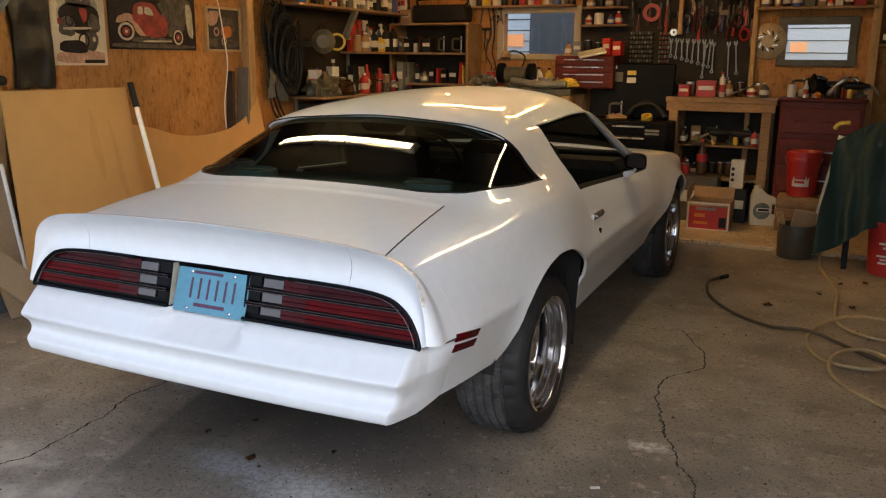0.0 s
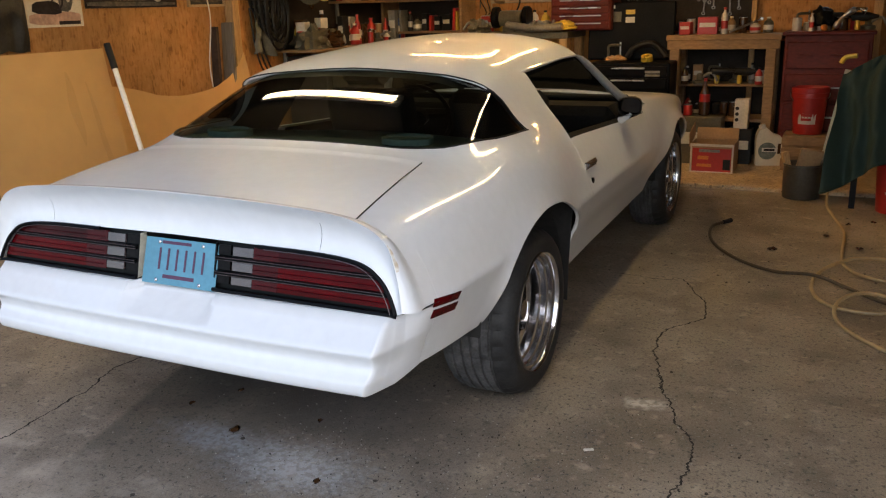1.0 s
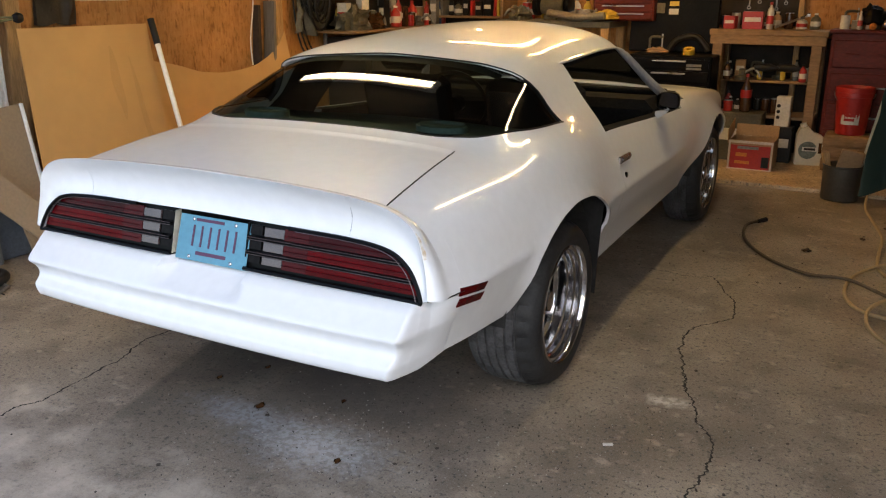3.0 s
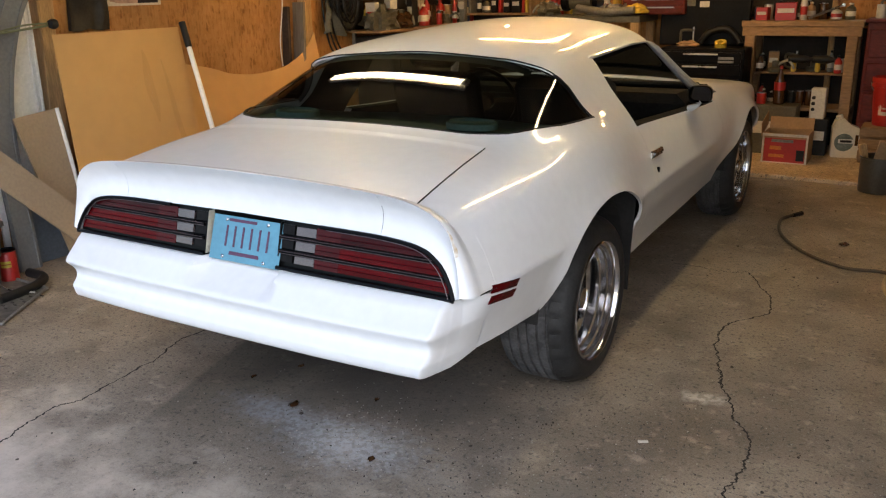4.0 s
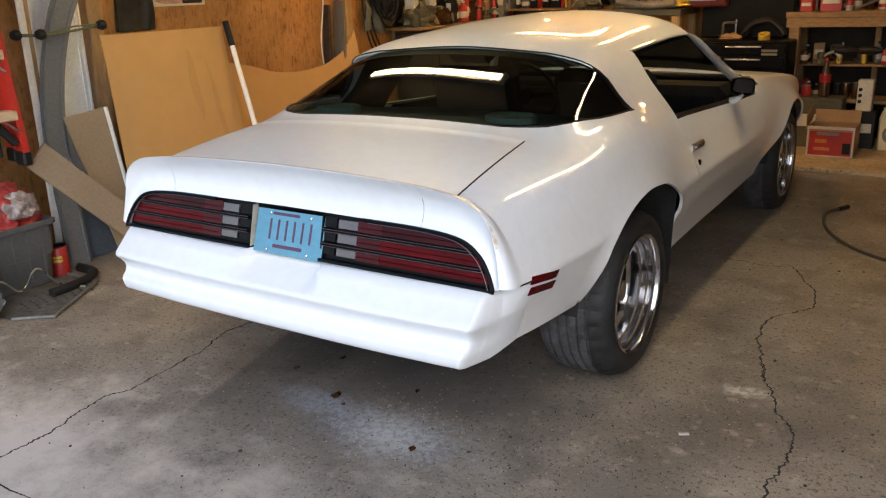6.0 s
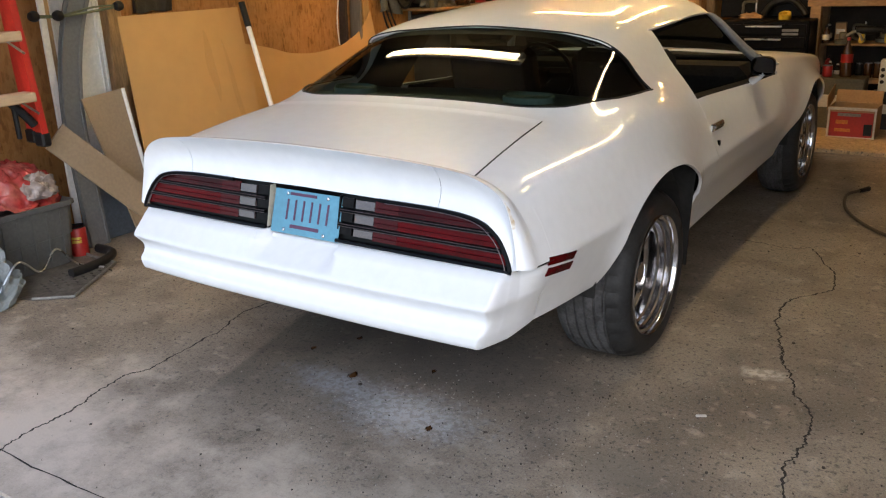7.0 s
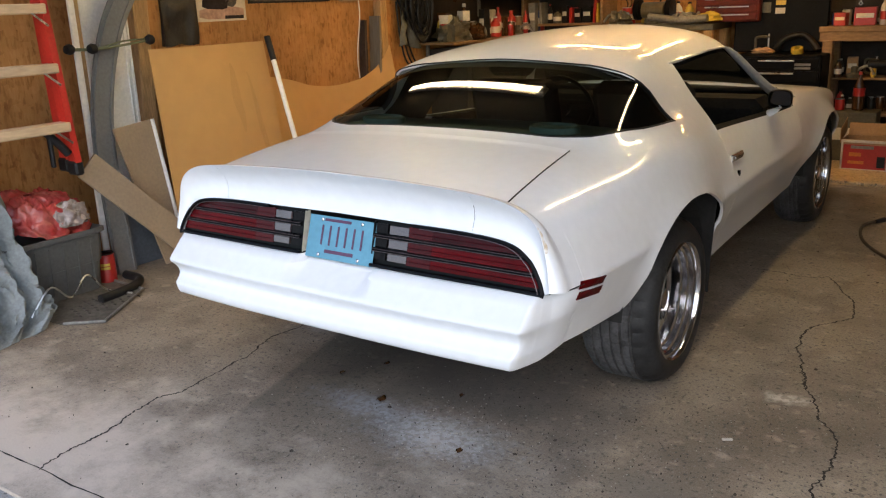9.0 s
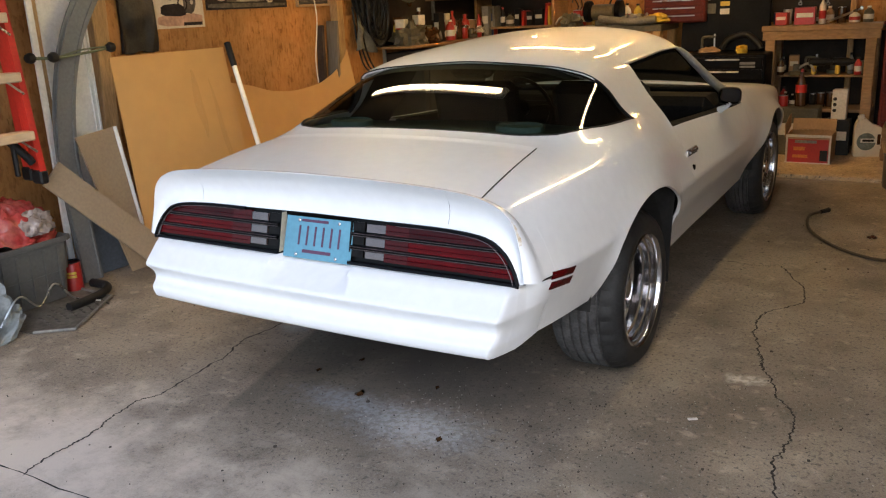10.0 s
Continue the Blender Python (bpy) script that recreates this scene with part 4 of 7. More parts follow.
            part("end_window", Mesh().grid(lambda u, z: Vector((s * (0.168 + 0.048 * u), yf(z, 0.003), z)), lin(0, 1, 3), lin(za + 0.004, zb - 0.002, 3)), M_smoke, lamp, "smoked grey end window", thick=0.006, flip=(0, -1, 0))
            part("inner_lens", Mesh().grid(lambda u, z: Vector((s * (0.306 + 0.094 * u), yf(z, 0.001), z)), lin(0, 1, 4), lin(za, zb, 4)), M_lens_pale, lamp, "faded brownish red inner lens", thick=0.008, flip=(0, -1, 0))
            part("lens", Mesh().grid(lambda u, z: Vector((s * (0.4005 + (x1(z) - 0.4005) * u), yf(z, 0.001), z)), lin(0, 1, 20), lin(za, zb, 4)), M_lens if k < 2 else M_lens_dim, lamp, "", thick=0.008, flip=(0, -1, 0))
            part("lens_rib", Mesh().bar([(s * x, yf((za + zb) / 2, -0.0085), (za + zb) / 2) for x in lin(0.31, x1((za + zb) / 2) - 0.01, 8)], (0.003, 0.0012)), M_lens_dim, lamp)
            if k:
                zb2 = za - 0.0045
                part("divider", Mesh().bar([(s * x, yf(zb2, -0.004), zb2) for x in lin(0.166, x1(zb2) + 0.004, 12)], (0.012, 0.012)), M_gloss, lamp)
                for dz in (-0.0042, 0.0042):
                    part("divider_line", Mesh().bar([(s * x, yf(zb2, -0.010), zb2 + dz) for x in lin(0.168, x1(zb2) - 0.004, 12)], (0.003, 0.0014)), M_line, lamp)
    # number plate with bars for its characters
    pl = part("number_plate", Mesh().box((0, 0, 0), (0.305, 0.003, 0.15), 0.001, pose(0.016, -0.916, 0.698, -19)), M_plate, car, "pale blue number plate")
    for i in range(6):
        part("plate_bar", Mesh().box((-0.085 + 0.036 * i, -0.003, 0.008), (0.008, 0.002, 0.070), 0.0005, pose(0.016, -0.916, 0.698, -19)), M_plate_ink, pl)
    part("plate_bar", Mesh().box((0.0, -0.003, -0.048), (0.13, 0.002, 0.012), 0.0005, pose(0.016, -0.916, 0.698, -19)), M_plate_ink, pl)
    part("plate_bar", Mesh().box((-0.02, -0.003, 0.062), (0.12, 0.002, 0.010), 0.0005, pose(0.016, -0.916, 0.698, -19)), M_plate_ink, pl)
    for x in (-0.09, 0.09):
        for z in (-0.062, 0.062):
            part("plate_screw", Mesh().lathe([(0.006, 0), (0.006, 0.004), (0.002, 0.006)], 10, pose(0.016, -0.916, 0.698, -19) @ pose(x, -0.002, z, 90)), M_chrome, pl)
    part("plate_recess", Mesh().box((0, -0.868, 0.71), (0.33, 0.01, 0.16), 0.002), M_gloss, car)
    # floor pan and cabin
    part("floor_pan", Mesh().box((0, 1.45, 0.34), (1.05, 4.5, 0.10), 0.02).box((0, 1.37, 0.36), (1.5, 1.6, 0.06), 0.02).box((0, -0.72, 0.46), (1.35, 0.36, 0.12), 0.02), M_under, car)
    part("cabin_tub", Mesh().box((0, 1.3, 0.44), (1.42, 1.7, 0.05), 0.01), M_trim, car)
    part("parcel_shelf", Mesh().grid(lambda x, v: Vector((x, glass_low(x) + 0.012 + (0.32 - glass_low(x)) * v, skin(x, glass_low(x)).z - 0.022 - 0.03 * v)), lin(-0.66, 0.66, 25), lin(0, 1, 5)), M_shelf, car, "dark green parcel shelf", thick=0.03, flip=(0, 0, 1))
    for x in (-0.42, 0.42):
        spk = Mesh()
        spk.add([(0.105 * math.cos(a) * r + x, -0.10 + 0.07 * math.sin(a) * r, 0.975 + h) for r, h in ((1, 0), (1, 0.022), (0.88, 0.028), (0.8, 0.018), (0.02, 0.014)) for a in lin(0, 2 * math.pi, 25)[:-1]],
                [[j * 24 + i, j * 24 + (i + 1) % 24, (j + 1) * 24 + (i + 1) % 24, (j + 1) * 24 + i] for j in range(4) for i in range(24)])
        part("shelf_speaker", spk, M_shelf, car, "oval loudspeaker grille", smooth=True)
    part("rear_seat", Mesh().box((0, 0.42, 0.66), (1.2, 0.16, 0.48), 0.05, pose(0, 0, 0)).box((0, 0.66, 0.52), (1.2, 0.5, 0.16), 0.05), M_trim, car, smooth=True)
    for s in (1, -1):
        seat = part("front_seat", Mesh().box((s * 0.36, 1.30, 0.54), (0.52, 0.52, 0.16), 0.05).box((0, 0, 0.28), (0.5, 0.13, 0.56), 0.05, pose(s * 0.36, 1.06, 0.52, 14)), M_trim, car, smooth=True)
        part("headrest", Mesh().box((0, 0, 0.66), (0.26, 0.10, 0.15), 0.04, pose(s * 0.36, 1.05, 0.52, 12)), M_trim, seat, smooth=True)
    part("firewall", Mesh().box((0, 2.12, 0.66), (1.52, 0.03, 0.52), 0.01).box((0, 2.10, 0.918), (1.40, 0.10, 0.02), 0.006), M_trim, car)
    dash = part("dashboard", Mesh().box((0, 1.90, 0.775), (1.44, 0.34, 0.25), 0.05).box((-0.36, 1.72, 0.80), (0.46, 0.10, 0.14), 0.04), M_trim, car, smooth=True)
    wheel = Mesh()
    c = pose(-0.36, 1.52, 0.86, -68)
    ring = [(0.185 * math.cos(a), 0.185 * math.sin(a), 0) for a in lin(0, 2 * math.pi, 41)]
    wheel.tube(ring, 0.012, 8, c)
    for a in (0, 2.1, 4.2):
        wheel.bar([(0.03 * math.cos(a), 0.03 * math.sin(a), -0.02), (0.18 * math.cos(a), 0.18 * math.sin(a), 0)], (0.03, 0.006), c)
    wheel.lathe([(0.05, -0.05), (0.055, -0.01), (0.03, 0.01)], 18, c)
    part("steering_wheel", wheel, M_gloss, car, "three-spoke steering wheel", smooth=True)
    # door mirrors
    for s in (1, -1):
        b = P(3.0, 1.50, s) - Vector((0, 0, 0.03))
        mir = part("door_mirror", Mesh().tube([(b.x + s * 0.02, 1.52, b.z + 0.0), (b.x + s * 0.06, 1.50, b.z + 0.02), (b.x + s * 0.085, 1.48, b.z + 0.05)], [0.020, 0.013, 0.013], 12), M_paint, car, "black-backed sports mirror on a white stalk", smooth=True)
        head = Mesh()
        hp = pose(b.x + s * 0.085, 1.45, b.z + 0.08, 0, 0, s * 8)
        rings = [(1.0, 0.0), (1.03, 0.02), (0.95, 0.06), (0.75, 0.10), (0.4, 0.13), (0.05, 0.14)]
        sh = [(0.058 * math.copysign(abs(math.cos(a)) ** 0.6, math.cos(a)), 0.046 * math.copysign(abs(math.sin(a)) ** 0.6, math.sin(a))) for a in lin(0, 2 * math.pi, 33)[:-1]]
        head.add([(x * r, d, z * r) for r, d in rings for x, z in sh], [[j * 32 + i, j * 32 + (i + 1) % 32, (j + 1) * 32 + (i + 1) % 32, (j + 1) * 32 + i] for j in range(5) for i in range(32)], hp)
        part("mirror_shell", head, M_black, mir, smooth=True)
        part("mirror_glass", Mesh().add([(x * 0.9, 0.012 - 0.22 * z - 0.1 * s * x, z * 0.9) for x, z in sh], [list(range(32))], hp), M_mirror, mir)
    # wheels
    for width, y, x, dish in ((0.275, 0.016, 0.896, 0.115), (0.225, 2.746, 0.862, 0.075)):
        w = make_wheel(width, dish)
        for s in (1, -1):
            c = w if s == 1 else copy_thing(w, IDENT)
            c.parent = car
            c.matrix_basis = pose(s * x, y, 0.328, 0, 0, 0 if s == 1 else 180)
            c["label"] = "wide tyre on a polished five-spoke rim"
    return car


make_car()

# ---- along the strand-board side wall ----
M_grey = material("grey rubber strip", (0.16, 0.165, 0.17), rough=0.6, vary=0.15, scale=3)
M_board = material("weathered cardboard brown", (0.30, 0.225, 0.155), rough=0.36, vary=0.10, scale=2.5, bump=0.03)
M_slate = material("blue-grey sheet metal", (0.10, 0.115, 0.135), rough=0.55, vary=0.2)
M_ladder = material("red fibreglass", (0.52, 0.028, 0.018), rough=0.45, vary=0.12)
M_step = material("pale wooden tread", (0.58, 0.42, 0.26), rough=0.6, vary=0.15, stretch=(1, 0.2, 1))
M_leather = material("black worn leather", (0.018, 0.016, 0.015), rough=0.5, vary=0.4, scale=8, bump=0.3)
M_bin = material("grey tote plastic", (0.085, 0.085, 0.083), rough=0.55, vary=0.15)
M_bag = material("thin red plastic bag", (0.36, 0.035, 0.035), rough=0.22, vary=0.3, scale=9, fine=30, bump=0.5, second=(0.40, 0.10, 0.085))
M_clearbag = material("clear crumpled plastic", (0.34, 0.28, 0.26), rough=0.25, vary=0.3, fine=40, bump=0.6)
M_red = material("red enamel", (0.38, 0.018, 0.015), rough=0.38, vary=0.15)
M_yellow = material("yellow enamel", (0.6, 0.42, 0.05), rough=0.45, vary=0.12)
M_tarp = material("grey-blue tarpaulin", (0.21, 0.235, 0.24), rough=0.6, vary=0.2, scale=5, fine=60, bump=0.25)
M_olive2 = material("dark grate slot", (0.06, 0.055, 0.05), rough=0.7, vary=0.3)
M_zinc = material("dull galvanised sheet", (0.24, 0.235, 0.22), rough=0.5, metal=0.4, vary=0.25)
M_steel = material("bright steel", (0.55, 0.55, 0.55), rough=0.28, metal=1.0, vary=0.15)
M_cord = material("olive cord", (0.14, 0.15, 0.08), rough=0.8)
M_paper = material("aged paper", (0.6, 0.53, 0.42), rough=0.7, vary=0.12)
M_dark = material("dark print", (0.03, 0.022, 0.024), rough=0.45, vary=0.5, scale=7)
M_teal = material("muted blue-green print", (0.16, 0.19, 0.17), rough=0.6, vary=0.4, scale=12)
M_orange = material("orange print", (0.55, 0.17, 0.02), rough=0.5, vary=0.2)
M_frame = material("pale wood frame", (0.5, 0.34, 0.18), rough=0.5, vary=0.2)

# studs
for y in (0.36, -0.86, 2.78):
    slab("stud", Mesh().box((WX + 0.04, y, CH / 2), (0.08, 0.085, CH - 0.01), 0.004), M_stud, "pine wall stud", "stud")


def on_wall(y, z, m=IDENT):
    """A frame on the side wall: local x along the wall, local y up, z into the room."""
    return Matrix.Translation((WX + 0.006, y, z)) @ Matrix(((0, 0, 1, 0), (1, 0, 0, 0), (0, 1, 0, 0), (0, 0, 0, 1))) @ m


def oval(rx, ry, n=22):
    return [(rx * math.cos(2 * math.pi * i / n), ry * math.sin(2 * math.pi * i / n)) for i in range(n)]


def rect(w, h):
    return [(-w / 2, -h / 2), (w / 2, -h / 2), (w / 2, h / 2), (-w / 2, h / 2)]


M_print_dark = material("mottled dark print", (0.020, 0.014, 0.020), spec=0.2, rough=0.5, vary=0.5, scale=9, fine=45, bump=0.0, second=(0.007, 0.006, 0.008))
M_print_grey = material("mottled grey-brown print", (0.10, 0.085, 0.07), rough=0.55, vary=0.5, scale=16, fine=60, bump=0.0, second=(0.03, 0.027, 0.027))
M_print_mist = material("misty blue-green print", (0.26, 0.27, 0.23), rough=0.55, vary=0.25, scale=12, fine=40, bump=0.0, second=(0.52, 0.46, 0.36))
M_print_pink = material("faded pink print", (0.48, 0.29, 0.22), rough=0.55, vary=0.25, scale=10, fine=50, bump=0.0)
M_print_red = material("mottled red print", (0.34, 0.022, 0.022), rough=0.45, vary=0.4, scale=12, fine=50, bump=0.0, second=(0.15, 0.012, 0.014))
M_print_pale = material("pale print", (0.50, 0.44, 0.36), rough=0.55, vary=0.25, scale=14, fine=60, bump=0.0)


def ring(rx, ry, k, n=26):
    """A flat ring of that outer size; k is the inner share."""
    v = [(r * rx * math.cos(2 * math.pi * i / n), r * ry * math.sin(2 * math.pi * i / n), z) for z in (0, 0.0008) for r in (1, k) for i in range(n)]
    f = [[a * n + i, a * n + (i + 1) % n, b * n + (i + 1) % n, b * n + i] for a, b in ((2, 3), (0, 2), (1, 3), (0, 1)) for i in range(n)]
    return Mesh().add(v, f)


def printed(parent, y, z, d, name, pts, layer, mat):
    """One flat colour field of a print, its corners smoothed."""
    line = [p for a, b in zip(pts, pts[1:] + pts[:1]) for p in ((a[0] * 0.8 + b[0] * 0.2, a[1] * 0.8 + b[1] * 0.2), (a[0] * 0.2 + b[0] * 0.8, a[1] * 0.2 + b[1] * 0.8))]
    return part(name, Mesh().prism(line, 0.0006, on_wall(y, z) @ Matrix.Translation((0, 0, d + 0.0009 * layer))), mat, parent)


p = solid("poster", Mesh().prism(rect(0.44, 0.58), 0.003, on_wall(1.08, 1.70)), M_paper, "cream paper poster of an old pickup truck on strand board", "poster")
for nm, pts, layer, mt in (("halo_shape", [(-0.17, 0.05), (-0.15, 0.19), (-0.04, 0.25), (0.09, 0.23), (0.16, 0.12), (0.17, -0.02), (-0.17, -0.05)], 0, M_print_mist),
                           ("ground_shape", [(-0.20, -0.275), (0.20, -0.275), (0.20, -0.195), (-0.19, -0.20)], 0, M_print_pink),
                           ("cab_shape", [(-0.10, 0.09), (-0.09, 0.17), (-0.03, 0.205), (0.05, 0.20), (0.10, 0.16), (0.11, 0.08)], 1, M_print_grey),
                           ("body_shape", [(-0.15, -0.03), (-0.16, 0.06), (-0.09, 0.11), (0.12, 0.10), (0.17, 0.06), (0.17, -0.06), (0.02, -0.10)], 1, M_print_dark),
                           ("wing_shape", [(-0.17, -0.09), (-0.15, 0.0), (-0.09, 0.03), (-0.03, -0.01), (-0.04, -0.11)], 2, M_print_grey),
                           ("red_shape", [(0.0, 0.085), (0.075, 0.075), (0.065, 0.0), (0.035, -0.02)], 2, M_print_red),
                           ("wing_shape", [(0.07, -0.02), (0.10, 0.05), (0.16, 0.03), (0.18, -0.06), (0.10, -0.09)], 2, M_print_grey),
                           ("bumper_shape", [(-0.17, -0.205), (-0.16, -0.135), (0.0, -0.125), (0.06, -0.16), (0.05, -0.215)], 2, M_print_dark),
                           ("wheel_shape", [(0.04, -0.19), (0.04, -0.08), (0.12, -0.05), (0.16, -0.12), (0.12, -0.20)], 2, M_print_grey),
                           ("lamp_shape", [(-0.17, -0.03), (-0.14, -0.03), (-0.14, 0.01), (-0.17, 0.01)], 3, M_print_red),
                           ("bar_shape", [(-0.13, -0.065), (0.10, -0.055), (0.10, -0.04), (-0.13, -0.048)], 3, M_print_pale)):
    printed(p, 1.08, 1.70, 0.003, nm, pts, layer, mt)
for ox, oy, r in ((-0.055, 0.145, 0.018), (0.03, 0.145, 0.018), (0.115, -0.12, 0.014)):
    part("pale_shape", Mesh().prism(oval(r, r * 1.2), 0.0006, on_wall(1.08 + ox, 1.70 + oy) @ Matrix.Translation((0, 0, 0.0062))), M_print_pale, p)
for ox, oy, r in ((-0.075, 0.0, 0.036), (0.03, -0.13, 0.045)):
    o = part("ring_shape", ring(r, r * 1.15, 0.72), M_print_dark, p)
    o.data.transform(on_wall(1.08 + ox, 1.70 + oy) @ Matrix.Translation((0, 0, 0.0066)))
part("caption_bar", Mesh().prism(rect(0.17, 0.022), 0.001, on_wall(1.19, 1.435) @ Matrix.Translation((0, 0, 0.0042))), M_print_dark, p)
for k in range(5):
    part("caption_bar", Mesh().prism(rect(0.022, 0.042), 0.001, on_wall(0.91 + 0.034 * k, 1.955) @ Matrix.Translation((0, 0, 0.003))), M_print_dark, p)

p = solid("poster", Mesh().prism(rect(0.86, 0.54), 0.003, on_wall(1.76, 1.79)), M_print_dark, "dark wide poster of a red old coupe", "poster")
q = lambda cx, cy: ((cx - 550) / 480 * 0.86 - 0.43, (270 - cy) / 694 - 0.27)
for nm, pts, layer, mt in (("sky_shape", [(800, 30), (1000, 0), (1010, 120), (930, 150), (850, 120)], 0, M_print_grey),
                           ("gloss_shape", [(690, 0), (900, 0), (860, 22), (720, 24)], 0, M_print_mist),
                           ("fender_shape", [(585, 150), (595, 115), (650, 95), (700, 120), (760, 205), (700, 205), (660, 130)], 1, M_print_pink),
                           ("cabin_shape", [(670, 125), (680, 60), (715, 38), (790, 44), (820, 90), (860, 110), (862, 205), (745, 212), (700, 150)], 2, M_print_red),
                           ("window_shape", [(700, 100), (703, 66), (728, 60), (730, 100)], 3, M_print_pale), ("window_shape", [(738, 100), (738, 60), (772, 68), (790, 104)], 3, M_print_pale),
                           ("engine_shape", [(862, 205), (860, 112), (925, 105), (965, 120), (960, 170), (900, 205)], 2, M_print_grey),
                           ("radiator_shape", [(968, 30), (1008, 40), (1016, 215), (978, 190)], 1, M_print_mist),
                           ("running_board", [(665, 236), (668, 208), (890, 212), (885, 238)], 2, M_print_grey),
                           ("chrome_shape", [(720, 225), (880, 222), (880, 230), (720, 234)], 3, M_print_pale),
                           ("ground_shape", [(560, 262), (1020, 262), (1020, 244), (560, 238)], 0, M_print_grey)):
    printed(p, 1.76, 1.79, 0.003, nm, [q(*c) for c in pts], layer, mt)
for (cx, cy), rx, ry in (((635, 185), 0.082, 0.068), ((920, 205), 0.056, 0.06)):
    u, v = q(cx, cy)
    at = on_wall(1.76 + u, 1.79 + v)
    part("tyre_shape", Mesh().prism(oval(rx, ry), 0.0006, at @ Matrix.Translation((0, 0, 0.0062))), M_print_dark, p)
    o = part("whitewall_shape", ring(rx * 0.92, ry * 0.92, 0.74), M_print_pale, p)
    o.data.transform(at @ Matrix.Translation((0, 0, 0.0070)))
    part("hub_shape", Mesh().prism(oval(rx * 0.42, ry * 0.42), 0.0006, at @ Matrix.Translation((0, 0, 0.0071))), M_print_red, p)
    part("hub_cap", Mesh().prism(oval(rx * 0.16, ry * 0.16), 0.0006, at @ Matrix.Translation((0, 0, 0.0078))), M_print_pale, p)
p = thing("picture_frame", "pale wooden frame with an orange old-car picture", "picture frame", (WX + 0.006, 2.51, 1.69))
part("backing", Mesh().prism(rect(0.40, 0.33), 0.008, on_wall(2.51, 1.69)), M_dark, p)
for oy, oz, w, h in ((0, 0.165, 0.42, 0.018), (0, -0.165, 0.42, 0.018), (-0.2, 0, 0.018, 0.32), (0.2, 0, 0.018, 0.32)):
    part("frame_rail", Mesh().prism(rect(w, h), 0.02, on_wall(2.51 + oy, 1.69 + oz)), M_frame, p)
for nm, pts, layer, mt in (("sky_shape", [(-0.18, 0.02), (-0.18, 0.14), (-0.03, 0.14), (-0.09, 0.03)], 0, M_print_pink), ("hood_shape", [(-0.07, 0.03), (-0.05, 0.09), (0.10, 0.10), (0.15, 0.02), (0.10, -0.05), (-0.05, -0.04)], 1, M_print_grey),
                           ("body_shape", [(-0.02, 0.02), (0.09, 0.03), (0.10, -0.05), (0.03, -0.07), (-0.04, -0.04)], 2, M_orange), ("ground_shape", [(-0.18, -0.14), (0.18, -0.14), (0.18, -0.08), (-0.18, -0.07)], 0, M_print_grey)):
    printed(p, 2.51, 1.69, 0.0085, nm, pts, layer, mt)
for ox, oz in ((-0.09, -0.02), (0.0, -0.09)):
    o = part("wheel_shape", ring(0.032, 0.036, 0.6), M_print_pink, p)
    o.data.transform(on_wall(2.51 + ox, 1.69 + oz) @ Matrix.Translation((0, 0, 0.0115)))

# black hide hung on the wall
m = Mesh().grid(lambda u, v: Vector((WX + 0.03 + 0.03 * noise.noise(Vector((u * 4, v * 5, 1))), 0.70 + (u - 0.5) * 0.28 + 0.01 * math.sin(v * 6), 1.27 + 0.75 * v + 0.015 * noise.noise(Vector((u * 3, 0, 4))) * (1 - v))), lin(0, 1, 20), lin(0, 1, 30))
solid("hung_mat", m, M_leather, "black worn rubber mat hung on the strand board", "mat", smooth=True, thick=0.02, flip=(1, 0, 0))

# leaning sheets
m = Mesh().grid(lambda u, v: Vector((-2.25 - 0.19 * v + 0.01 * math.sin(3 * u), 0.215 + 0.925 * u + 0.06 * (v - 1) * (1 - u), 0.003 + 1.268 * v)), lin(0, 1, 12), lin(0, 1, 10))
hb = solid("hardboard_sheet", m, M_hard, "tan hardboard sheet leaning upright against the wall", "board", thick=0.006, flip=(1, 0, 0))
for y0, z0, z1, wd, k in ((0.93, 0.25, 1.08, 0.045, -0.10), (0.80, 0.70, 1.15, 0.07, -0.02)):
    part("smudge", Mesh().grid(lambda u, v: Vector((-2.25 - 0.19 * (z0 + (z1 - z0) * v) / 1.27 + 0.0125, y0 + wd * (u - 0.5) * math.sin(math.pi * (0.06 + 0.88 * v)) - k * (1 - v) + 0.006 * math.sin(v * 9), z0 + (z1 - z0) * v)), [0, 0.5, 1], lin(0, 1, 12)), M_smudge, hb, "brown smudge")
tops = ([1.0, 1.35, 1.6, 1.86, 2.11, 2.38, 2.6, 2.74, 2.80], [1.06, 1.01, 0.962, 0.894, 0.872, 0.892, 0.965, 1.07, 1.15])
m = Mesh().grid(lambda y, v: Vector((-2.38 - 0.24 * v - 0.06 * math.sin((y - 1) * 1.4), y, 0.003 + (pchip(*tops, y) - 0.003) * v)), lin(1.0, 2.80, 40), lin(0, 1, 12))
solid("hardboard_sheet", m, M_hard, "bowed tan hardboard sheet with a sagging top edge", "board", thick=0.006, flip=(1, 0, 0))
pole = thing("roller_pole", "white pole with a black end leaning on hardboard", "pole", (-1.9, 1.0, 0))
A, B = Vector((-1.9, 1.0, 0.005)), Vector((-2.385, 1.13, 1.30))
part("shaft", Mesh().tube([A, A.lerp(B, 0.88)], 0.017, 12), M_white, pole, smooth=True)
part("grip", Mesh().tube([A.lerp(B, 0.88), A.lerp(B, 1.0)], 0.022, 12), M_black, pole, smooth=True)
solid("leaning_plank", Mesh().bar([(-2.725, 2.60, 0.01), (-2.735, 2.69, 1.39)], (0.17, 0.025), up=(0, 1, 0.01)), material("grey aged plank", (0.20, 0.165, 0.13), rough=0.75, vary=0.2, stretch=(1, 1, 0.1)), "grey aged plank leaning on the wall", "plank")
